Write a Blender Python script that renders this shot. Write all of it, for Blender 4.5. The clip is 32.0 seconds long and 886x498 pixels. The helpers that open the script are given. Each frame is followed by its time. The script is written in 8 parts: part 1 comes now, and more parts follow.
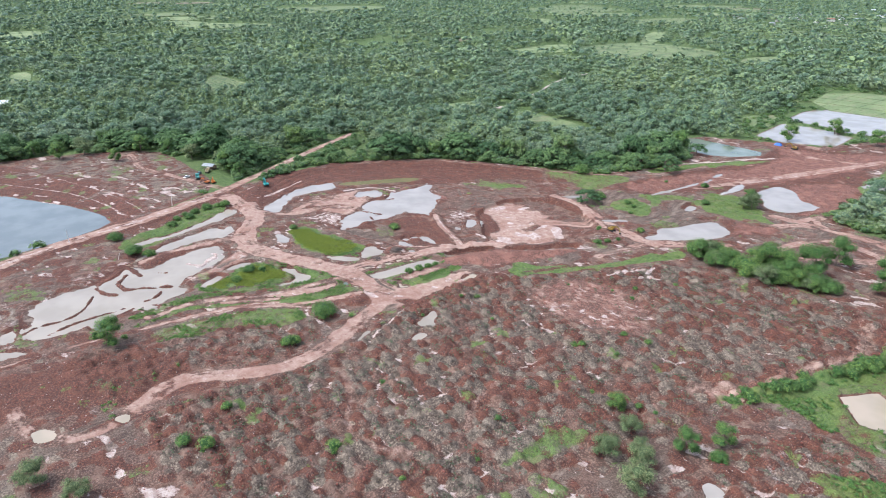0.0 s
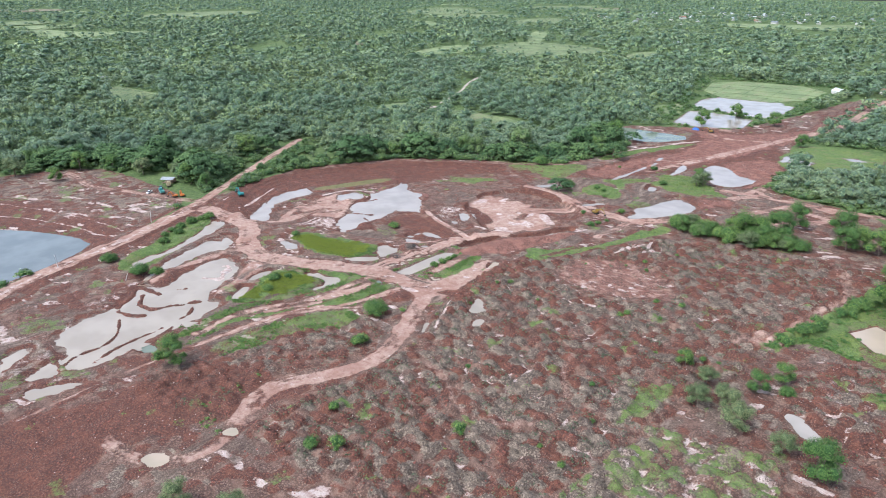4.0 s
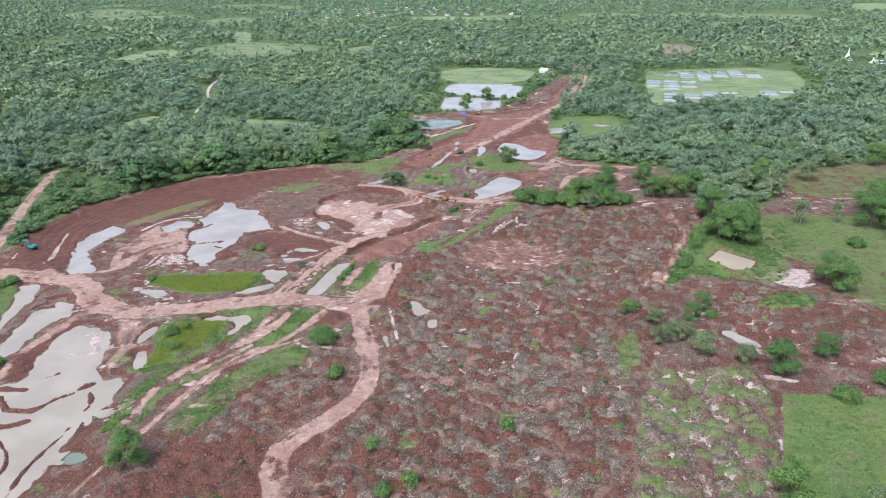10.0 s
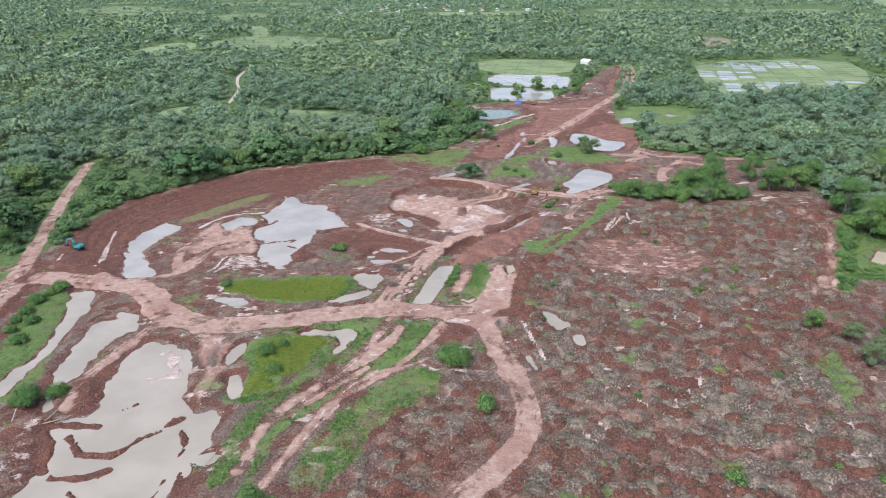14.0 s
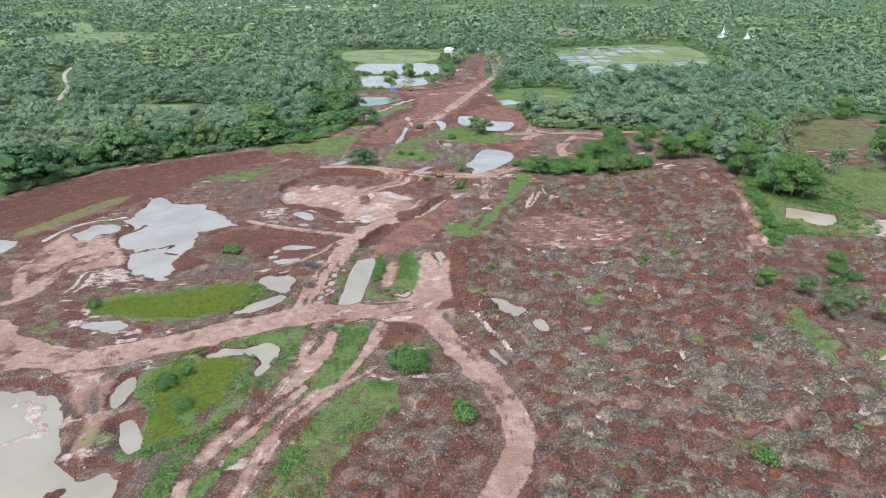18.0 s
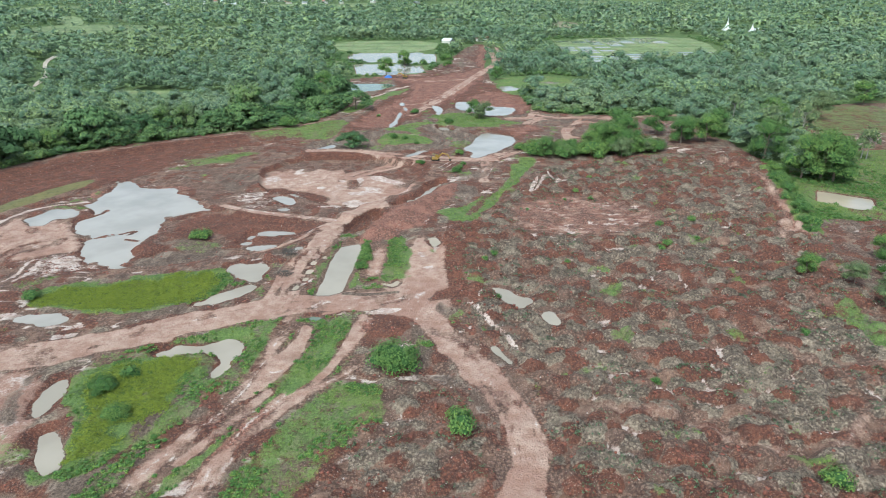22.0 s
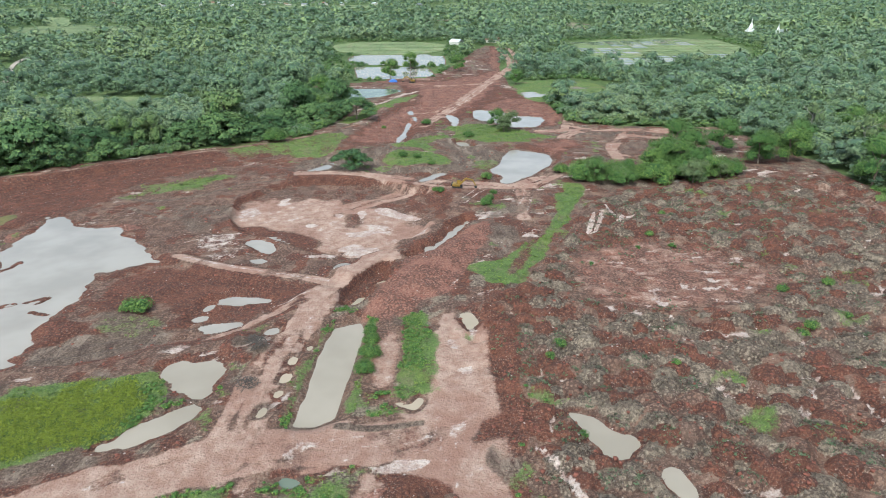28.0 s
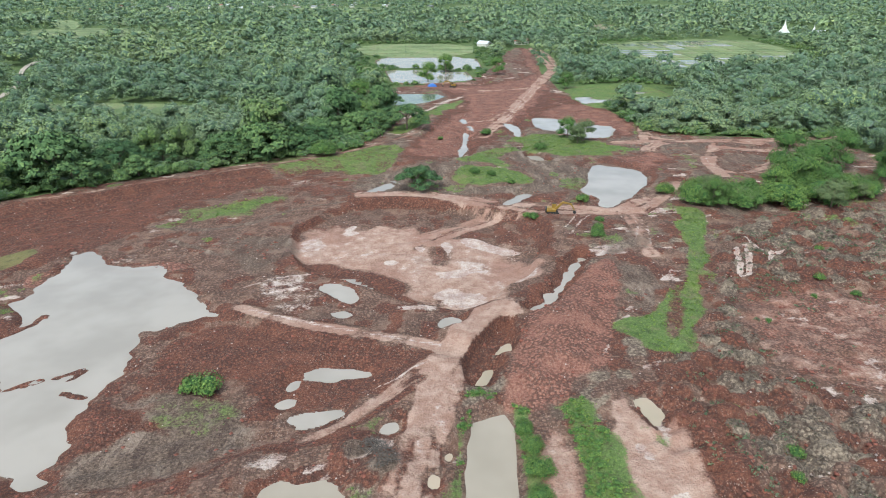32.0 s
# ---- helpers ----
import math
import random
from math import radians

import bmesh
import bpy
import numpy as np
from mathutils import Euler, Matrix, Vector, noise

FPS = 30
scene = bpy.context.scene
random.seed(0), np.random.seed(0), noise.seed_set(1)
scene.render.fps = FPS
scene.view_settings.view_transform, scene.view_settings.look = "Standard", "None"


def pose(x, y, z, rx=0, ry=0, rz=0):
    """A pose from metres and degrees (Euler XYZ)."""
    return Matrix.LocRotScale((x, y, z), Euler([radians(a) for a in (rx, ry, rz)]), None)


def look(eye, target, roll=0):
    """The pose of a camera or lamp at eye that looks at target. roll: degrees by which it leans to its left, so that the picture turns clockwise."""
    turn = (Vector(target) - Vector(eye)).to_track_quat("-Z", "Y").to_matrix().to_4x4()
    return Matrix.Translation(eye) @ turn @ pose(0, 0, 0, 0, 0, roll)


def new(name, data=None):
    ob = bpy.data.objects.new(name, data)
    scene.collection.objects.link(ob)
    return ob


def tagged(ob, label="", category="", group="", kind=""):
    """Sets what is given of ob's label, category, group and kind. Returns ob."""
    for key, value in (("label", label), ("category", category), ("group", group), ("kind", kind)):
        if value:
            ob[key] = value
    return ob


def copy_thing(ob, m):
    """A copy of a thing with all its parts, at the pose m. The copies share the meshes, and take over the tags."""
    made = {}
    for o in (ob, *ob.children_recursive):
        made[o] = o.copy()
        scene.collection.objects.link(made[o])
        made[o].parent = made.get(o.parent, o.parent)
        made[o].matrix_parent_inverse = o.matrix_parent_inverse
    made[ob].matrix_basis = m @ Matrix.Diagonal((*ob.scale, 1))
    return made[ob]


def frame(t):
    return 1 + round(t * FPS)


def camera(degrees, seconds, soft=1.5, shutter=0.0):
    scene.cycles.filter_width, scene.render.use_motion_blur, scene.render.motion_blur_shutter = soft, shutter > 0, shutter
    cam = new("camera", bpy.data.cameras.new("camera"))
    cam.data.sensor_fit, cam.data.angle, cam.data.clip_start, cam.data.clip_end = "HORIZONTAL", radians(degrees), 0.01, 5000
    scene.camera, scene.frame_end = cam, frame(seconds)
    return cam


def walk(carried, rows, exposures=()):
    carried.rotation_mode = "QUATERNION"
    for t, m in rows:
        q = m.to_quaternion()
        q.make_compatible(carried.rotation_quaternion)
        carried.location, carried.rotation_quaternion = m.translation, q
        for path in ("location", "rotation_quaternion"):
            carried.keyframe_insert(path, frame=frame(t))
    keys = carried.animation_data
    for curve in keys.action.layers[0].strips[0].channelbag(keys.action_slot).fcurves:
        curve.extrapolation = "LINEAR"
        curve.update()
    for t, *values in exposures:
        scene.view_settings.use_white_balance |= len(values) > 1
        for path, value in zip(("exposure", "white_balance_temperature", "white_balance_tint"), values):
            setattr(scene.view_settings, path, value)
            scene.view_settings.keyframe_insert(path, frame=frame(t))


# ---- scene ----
cam = camera(69.80, 32.0, 0.95)


def ahead(x, y, z, head, down, roll):
    """A camera pose: place, compass heading, tilt below the level and lean."""
    h, d = radians(head), radians(down)
    return look((x, y, z), (x + math.sin(h) * math.cos(d), y + math.cos(h) * math.cos(d), z - math.sin(d)), roll)


PATH = [
    (0.0, ahead(217.20, -125.49, 118.23, -52.78, 23.18, 0.33)),
    (0.5, ahead(213.52, -132.12, 118.13, -52.79, 23.19, 0.32)),
    (1.0, ahead(209.71, -138.74, 118.05, -52.84, 23.19, 0.29)),
    (1.5, ahead(205.73, -145.37, 117.97, -52.95, 23.15, 0.25)),
    (2.0, ahead(201.56, -151.99, 117.92, -53.06, 23.10, 0.21)),
    (2.5, ahead(197.24, -158.60, 117.88, -52.75, 23.04, 0.16)),
    (3.0, ahead(192.78, -165.20, 117.86, -48.32, 22.96, 0.12)),
    (3.5, ahead(188.20, -171.77, 117.86, -43.90, 22.92, 0.08)),
    (5.5, ahead(167.06, -196.97, 118.40, -35.06, 22.96, -0.18)),
    (6.0, ahead(160.93, -201.74, 118.52, -30.55, 23.06, -0.21)),
    (6.5, ahead(154.65, -206.01, 118.65, -23.86, 23.19, -0.23)),
    (7.0, ahead(148.13, -209.52, 118.77, -15.75, 23.30, -0.25)),
    (7.5, ahead(141.38, -212.03, 118.84, -13.21, 23.33, -0.26)),
    (8.0, ahead(134.52, -213.48, 118.82, -13.26, 23.34, -0.28)),
    (8.5, ahead(127.62, -213.86, 118.64, -13.32, 23.33, -0.29)),
    (9.0, ahead(120.74, -213.29, 118.24, -13.36, 23.28, -0.31)),
    (9.5, ahead(113.91, -211.99, 117.53, -13.43, 23.16, -0.33)),
    (10.0, ahead(107.20, -210.19, 116.47, -13.48, 23.10, -0.34)),
    (10.5, ahead(100.60, -208.04, 115.06, -13.52, 23.16, -0.36)),
    (11.0, ahead(94.08, -205.58, 113.36, -13.50, 23.23, -0.37)),
    (11.5, ahead(87.59, -202.78, 111.44, -13.49, 23.25, -0.38)),
    (12.0, ahead(81.06, -199.65, 109.36, -13.50, 23.25, -0.39)),
    (12.5, ahead(74.48, -196.17, 107.19, -13.51, 23.21, -0.40)),
    (13.0, ahead(67.86, -192.36, 105.00, -13.54, 23.17, -0.41)),
    (13.5, ahead(61.28, -188.25, 102.82, -13.58, 23.09, -0.40)),
    (14.0, ahead(54.89, -183.93, 100.68, -13.60, 23.08, -0.38)),
    (14.5, ahead(48.90, -179.53, 98.58, -13.63, 23.01, -0.35)),
    (15.0, ahead(43.42, -175.25, 96.52, -13.37, 22.91, -0.31)),
    (15.5, ahead(38.49, -171.22, 94.49, -3.77, 22.96, -0.25)),
    (17.5, ahead(30.19, -162.51, 86.77, -0.06, 23.00, -0.01)),
    (18.0, ahead(29.88, -161.40, 84.98, -0.09, 23.05, 0.01)),
    (18.5, ahead(29.80, -160.32, 83.21, -0.03, 23.02, 0.04)),
    (19.0, ahead(29.87, -159.04, 81.45, 0.00, 23.00, 0.05)),
    (19.5, ahead(30.00, -157.31, 79.68, 0.04, 22.98, 0.07)),
    (20.0, ahead(30.18, -155.06, 77.91, 0.04, 22.94, 0.07)),
    (20.5, ahead(30.36, -152.29, 76.15, 0.04, 22.94, 0.08)),
    (21.0, ahead(30.53, -148.99, 74.43, 0.05, 22.97, 0.08)),
    (21.5, ahead(30.72, -145.19, 72.79, 0.06, 23.02, 0.08)),
    (22.0, ahead(30.92, -140.93, 71.27, 0.07, 22.99, 0.08)),
    (22.5, ahead(31.16, -136.28, 69.91, 0.06, 22.90, 0.07)),
    (23.0, ahead(31.44, -131.39, 68.73, 0.04, 22.90, 0.05)),
    (23.5, ahead(31.73, -126.36, 67.73, 0.02, 22.87, 0.03)),
    (24.0, ahead(32.05, -121.26, 66.92, -0.00, 22.83, 0.01)),
    (24.5, ahead(32.32, -116.14, 66.26, 0.01, 22.75, -0.01)),
    (25.0, ahead(32.44, -111.01, 65.69, 0.03, 22.71, -0.03)),
    (25.5, ahead(32.33, -105.90, 65.19, 0.02, 22.65, -0.04)),
    (27.5, ahead(25.69, -86.22, 63.97, 0.02, 22.71, 0.10)),
    (28.0, ahead(23.14, -81.71, 63.55, 0.01, 22.69, 0.11)),
    (28.5, ahead(20.42, -77.30, 63.10, -0.03, 22.69, 0.11)),
    (29.0, ahead(17.50, -73.00, 62.62, -0.06, 22.66, 0.10)),
    (29.5, ahead(14.41, -68.78, 62.14, -0.07, 22.63, 0.08)),
    (30.0, ahead(11.17, -64.62, 61.65, -0.12, 22.61, 0.06)),
    (30.5, ahead(7.82, -60.46, 61.19, -0.15, 22.57, 0.04)),
    (31.0, ahead(4.37, -56.29, 60.76, -0.20, 22.53, 0.01)),
    (31.5, ahead(0.86, -52.09, 60.36, -0.26, 22.51, -0.02)),
    (32.0, ahead(-2.70, -47.85, 59.99, -0.31, 22.47, -0.06)),
]
# stops and white balance of the clip's camera
EXPOSURES = [(0.0, 0.82, 5740, 10), (9.0, 0.74, 5700, 11), (16.0, 0.64, 5780, 8), (22.0, 0.63, 5790, -3), (32.0, 0.58, 5990, 1)]
walk(cam, PATH, exposures=EXPOSURES)

# ---- sky and light: a bright overcast day ----
SUN_ELEVATION, SUN_TURN = 58.0, 205.0
world = bpy.data.worlds.new("world")
scene.world = world
world.use_nodes = True
wn, wl = world.node_tree.nodes, world.node_tree.links
sky = wn.new("ShaderNodeTexSky")
sky.sky_type, sky.sun_disc = "NISHITA", False
sky.sun_elevation, sky.sun_rotation = radians(SUN_ELEVATION), radians(SUN_TURN)
sky.air_density, sky.dust_density, sky.ozone_density = 1.0, 4.0, 1.0
soften = wn.new("ShaderNodeHueSaturation")
soften.inputs["Saturation"].default_value = 0.65
wl.new(sky.outputs[0], soften.inputs["Color"])
wl.new(soften.outputs[0], wn["Background"].inputs["Color"])
wn["Background"].inputs["Strength"].default_value = 0.15
lamp = bpy.data.lights.new("sun", "SUN")
lamp.energy, lamp.angle, lamp.color = 1.5, radians(18), (0.94, 0.995, 1.0)
sun = new("sun", lamp)
a, b = radians(SUN_ELEVATION), radians(SUN_TURN)
sun.matrix_world = look((0, 0, 0), (-math.sin(b) * math.cos(a), -math.cos(b) * math.cos(a), -math.sin(a)))


# ---- materials ----
def material(name):
    m = bpy.data.materials.new(name)
    m.use_nodes = True
    return m, m.node_tree.nodes, m.node_tree.links, m.node_tree.nodes["Principled BSDF"]


class Net:
    """Small helpers to wire a node material."""

    def __init__(self, m):
        self.n, self.l = m.node_tree.nodes, m.node_tree.links
        geo = self.n.new("ShaderNodeNewGeometry")
        self.pos = geo.outputs["Position"]
        self.island = geo.outputs["Random Per Island"]

    def put(self, sock, v):
        if isinstance(v, (int, float)):
            sock.default_value = v
        elif isinstance(v, tuple):
            sock.default_value = (*v, 1.0)
        else:
            self.l.new(v, sock)

    def math(self, op, p, q=0.0, clamp=False):
        k = self.n.new("ShaderNodeMath")
        k.operation, k.use_clamp = op, clamp
        self.put(k.inputs[0], p), self.put(k.inputs[1], q)
        return k.outputs[0]

    def noise(self, size, detail=3.0, rough=0.55, flat=(1, 1, 1), turn=0.0):
        mp = self.n.new("ShaderNodeMapping")
        mp.inputs["Scale"].default_value = flat
        mp.inputs["Rotation"].default_value = (0, 0, turn)
        self.l.new(self.pos, mp.inputs["Vector"])
        k = self.n.new("ShaderNodeTexNoise")
        self.l.new(mp.outputs[0], k.inputs["Vector"])
        k.inputs["Scale"].default_value = 1.0 / size
        k.inputs["Detail"].default_value, k.inputs["Roughness"].default_value = detail, rough
        return k.outputs["Fac"]

    def cells(self, size, out="Distance"):
        k = self.n.new("ShaderNodeTexVoronoi")
        self.l.new(self.pos, k.inputs["Vector"])
        k.inputs["Scale"].default_value = 1.0 / size
        return k.outputs[out]

    def step(self, v, lo, hi, to0=0.0, to1=1.0):
        k = self.n.new("ShaderNodeMapRange")
        k.interpolation_type = "SMOOTHSTEP"
        self.put(k.inputs["Value"], v)
        k.inputs["From Min"].default_value, k.inputs["From Max"].default_value = lo, hi
        k.inputs["To Min"].default_value, k.inputs["To Max"].default_value = to0, to1
        return k.outputs["Result"]

    def mix(self, fac, p, q):
        k = self.n.new("ShaderNodeMix")
        k.data_type = "RGBA"
        self.put(k.inputs[0], fac), self.put(k.inputs[6], p), self.put(k.inputs[7], q)
        return k.outputs[2]

    def attribute(self, name):
        k = self.n.new("ShaderNodeAttribute")
        k.attribute_name = name
        return k

    def bump(self, height, strength, depth):
        k = self.n.new("ShaderNodeBump")
        k.inputs["Strength"].default_value, k.inputs["Distance"].default_value = strength, depth
        self.l.new(height, k.inputs["Height"])
        return k.outputs[0]


def plain(name, colour, rough=0.7, metal=0.0, vary=0.25, grain=0.6):
    m, n, l, p = material(name)
    g = Net(m)
    v = g.noise(grain, 4)
    l.new(g.mix(g.step(v, 0.3, 0.7), tuple(c * (1 - vary) for c in colour), tuple(min(1, c * (1 + vary)) for c in colour)), p.inputs["Base Color"])
    p.inputs["Roughness"].default_value, p.inputs["Metallic"].default_value = rough, metal
    return m


# Bare ground: red laterite, grey dead brush, pale clay, packed road, mud and grass, laid out by the plan's masks
ground_mat, n, l, p = material("ground")
g = Net(ground_mat)
A, B = g.attribute("cover_a"), g.attribute("cover_b")
sa, sb = n.new("ShaderNodeSeparateColor"), n.new("ShaderNodeSeparateColor")
l.new(A.outputs["Color"], sa.inputs[0]), l.new(B.outputs["Color"], sb.inputs[0])
road, grass, pale, orange = sa.outputs[0], sa.outputs[1], sa.outputs[2], A.outputs["Alpha"]
mud, bright, wild, litter = sb.outputs[0], sb.outputs[1], sb.outputs[2], B.outputs["Alpha"]
fine, mid, broad = g.noise(0.5, 4, 0.7), g.noise(2.4, 5, 0.65), g.noise(17, 4, 0.6)
tiny = g.noise(0.22, 2, 0.6)
speck = g.cells(0.6)


def edge(mask, grain, k=0.6, w=0.13):
    v = g.math("ADD", mask, g.math("MULTIPLY", g.math("SUBTRACT", grain, 0.5), k))
    return g.step(v, 0.5 - w, 0.5 + w)


patch = g.noise(7.5, 4, 0.6)
mixgrain = g.math("ADD", g.math("ADD", g.math("MULTIPLY", fine, 0.36), g.math("MULTIPLY", mid, 0.38)), g.math("MULTIPLY", patch, 0.42))
mixgrain = g.math("SUBTRACT", mixgrain, 0.08)
soil = g.mix(g.step(mid, 0.35, 0.68), (0.150, 0.078, 0.052), (0.260, 0.158, 0.110))
soil = g.mix(g.step(fine, 0.50, 0.72, 0.0, 0.6), soil, (0.37, 0.26, 0.21))
soil = g.mix(g.step(broad, 0.42, 0.66, 0.0, 0.7), soil, (0.150, 0.094, 0.070))
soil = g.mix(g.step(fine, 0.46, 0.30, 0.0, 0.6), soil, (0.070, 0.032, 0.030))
fresh = g.mix(g.step(fine, 0.3, 0.7), (0.090, 0.034, 0.022), (0.210, 0.084, 0.052))
brush = g.mix(g.step(fine, 0.32, 0.66), (0.112, 0.083, 0.060), (0.345, 0.268, 0.196))
brush = g.mix(g.step(mid, 0.5, 0.7, 0.0, 0.45), brush, (0.165, 0.125, 0.098))
col = g.mix(edge(litter, mixgrain, 0.55, 0.10), soil, brush)
col = g.mix(edge(bright, mixgrain, 0.38, 0.08), col, fresh)
spoil = g.mix(g.step(fine, 0.3, 0.7), (0.19, 0.075, 0.050), (0.36, 0.175, 0.125))
col = g.mix(edge(orange, mixgrain, 0.9, 0.15), col, spoil)
# near-black between clods: crevice shade painted into the soil colour
gap_shade = g.math("MULTIPLY", g.step(g.cells(0.62), 0.36, 0.56), g.step(g.noise(5, 3), 0.33, 0.55))
col = g.mix(g.math("MULTIPLY", gap_shade, 0.62), col, (0.045, 0.024, 0.020))
knobs = g.math("MULTIPLY", g.step(g.cells(0.42), 0.30, 0.14), g.step(g.noise(3, 3), 0.42, 0.6))
col = g.mix(g.math("MULTIPLY", knobs, 0.75), col, g.mix(0.5, col, (0.52, 0.36, 0.29)))
lane = g.mix(g.step(mid, 0.35, 0.68), (0.320, 0.187, 0.139), (0.458, 0.313, 0.244))
lane = g.mix(g.step(fine, 0.5, 0.72, 0.0, 0.45), lane, (0.50, 0.355, 0.28))
lane = g.mix(g.step(fine, 0.40, 0.28, 0.0, 0.25), lane, (0.20, 0.115, 0.085))
lane = g.mix(g.step(broad, 0.46, 0.62, 0.0, 0.65), lane, (0.278, 0.142, 0.103))
lane = g.mix(g.step(patch, 0.54, 0.68, 0.0, 0.5), lane, (0.40, 0.272, 0.212))
col = g.mix(edge(road, mixgrain, 1.3, 0.2), col, lane)
clay = g.mix(g.step(mid, 0.35, 0.65), (0.40, 0.275, 0.230), (0.57, 0.470, 0.410))
clay = g.mix(g.step(fine, 0.5, 0.3, 0.0, 0.5), clay, (0.22, 0.125, 0.10))
col = g.mix(edge(pale, mixgrain, 1.6, 0.12), col, clay)
dirt = g.mix(g.step(fine, 0.35, 0.7), (0.072, 0.048, 0.036), (0.225, 0.158, 0.116))
churn = g.noise(3.4, 5, 0.7, (1, 0.3, 1), 0.8)
dirt = g.mix(g.step(churn, 0.52, 0.64, 0.0, 0.7), dirt, (0.30, 0.225, 0.175))
dirt = g.mix(g.step(churn, 0.46, 0.36, 0.0, 0.7), dirt, (0.055, 0.032, 0.026))
col = g.mix(edge(mud, mixgrain, 1.4, 0.17), col, dirt)
turf = g.mix(g.step(fine, 0.3, 0.7), (0.070, 0.118, 0.032), (0.160, 0.222, 0.062))
turf = g.mix(g.step(broad, 0.45, 0.65, 0.0, 0.6), turf, (0.165, 0.195, 0.05))
turf = g.mix(g.step(mid, 0.5, 0.32, 0.0, 0.75), turf, (0.050, 0.082, 0.026))
turf = g.mix(g.step(patch, 0.52, 0.68, 0.0, 0.6), turf, (0.185, 0.155, 0.085))
col = g.mix(edge(grass, mixgrain, 1.5, 0.13), col, turf)
under = g.mix(g.step(mid, 0.35, 0.65), (0.055, 0.092, 0.028), (0.122, 0.172, 0.050))
under = g.mix(g.step(g.noise(60, 3), 0.5, 0.6, 0.0, 0.5), under, (0.12, 0.155, 0.05))
col = g.mix(edge(wild, mid, 0.6, 0.15), col, under)
stone = g.math("MULTIPLY", g.step(speck, 0.20, 0.10), g.step(g.noise(6, 3), 0.45, 0.6))
stone = g.math("MULTIPLY", stone, g.math("SUBTRACT", 1.0, g.math("ADD", wild, grass), True))
col = g.mix(g.math("MULTIPLY", stone, 0.5), col, (0.42, 0.33, 0.28))
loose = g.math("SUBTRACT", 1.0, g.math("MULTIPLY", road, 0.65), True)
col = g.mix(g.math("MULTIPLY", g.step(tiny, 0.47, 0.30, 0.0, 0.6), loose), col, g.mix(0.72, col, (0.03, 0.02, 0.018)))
col = g.mix(g.math("MULTIPLY", g.step(tiny, 0.58, 0.72, 0.0, 0.4), loose), col, g.mix(0.5, col, (0.6, 0.5, 0.40)))
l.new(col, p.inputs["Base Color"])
p.inputs["Roughness"].default_value = 0.85
p.inputs["Specular IOR Level"].default_value = 0.25
rough_h = g.math("ADD", g.math("MULTIPLY", fine, 0.6), g.math("MULTIPLY", mid, 0.7))
l.new(g.bump(rough_h, 1.0, 0.7), p.inputs["Normal"])


def water_material(name, shallow, deep, clear=0.0):
    m, n, l, p = material(name)
    g = Net(m)
    l.new(g.mix(g.step(g.noise(16, 3), 0.35, 0.65), shallow, deep), p.inputs["Base Color"])
    p.inputs["Roughness"].default_value = 0.04
    p.inputs["IOR"].default_value = 1.33
    p.inputs["Specular IOR Level"].default_value = 1.0
    l.new(g.bump(g.noise(0.8, 2), 0.08, 0.05), p.inputs["Normal"])
    return m


muddy_water = water_material("muddy_water", (0.36, 0.302, 0.238), (0.305, 0.255, 0.198))
pale_water = water_material("pale_water", (0.37, 0.322, 0.275), (0.305, 0.265, 0.225))
brown_water = water_material("brown_water", (0.42, 0.33, 0.24), (0.34, 0.28, 0.20))
grey_water = water_material("grey_water", (0.165, 0.18, 0.175), (0.13, 0.145, 0.14))
green_water = water_material("green_water", (0.19, 0.215, 0.165), (0.14, 0.165, 0.12))


def field_material(name, base, light, dry):
    """Grass or crop: broad patches, mown streaks and fine tufts."""
    m, n, l, p = material(name)
    g = Net(m)
    c = g.mix(g.step(g.noise(38, 4, 0.6), 0.38, 0.62), base, light)
    c = g.mix(g.step(g.noise(9, 4, 0.65, (1, 0.3, 1), 0.5), 0.48, 0.66, 0.0, 0.7), c, dry)
    c = g.mix(g.step(g.noise(2.2, 4, 0.7), 0.50, 0.34, 0.0, 0.55), c, tuple(q * 0.5 for q in base))
    l.new(c, p.inputs["Base Color"])
    l.new(g.bump(g.noise(0.6, 3), 1.0, 0.3), p.inputs["Normal"])
    p.inputs["Roughness"].default_value = 0.9
    return m


olive_water = field_material("olive_water", (0.120, 0.108, 0.036), (0.165, 0.140, 0.050), (0.13, 0.125, 0.05))


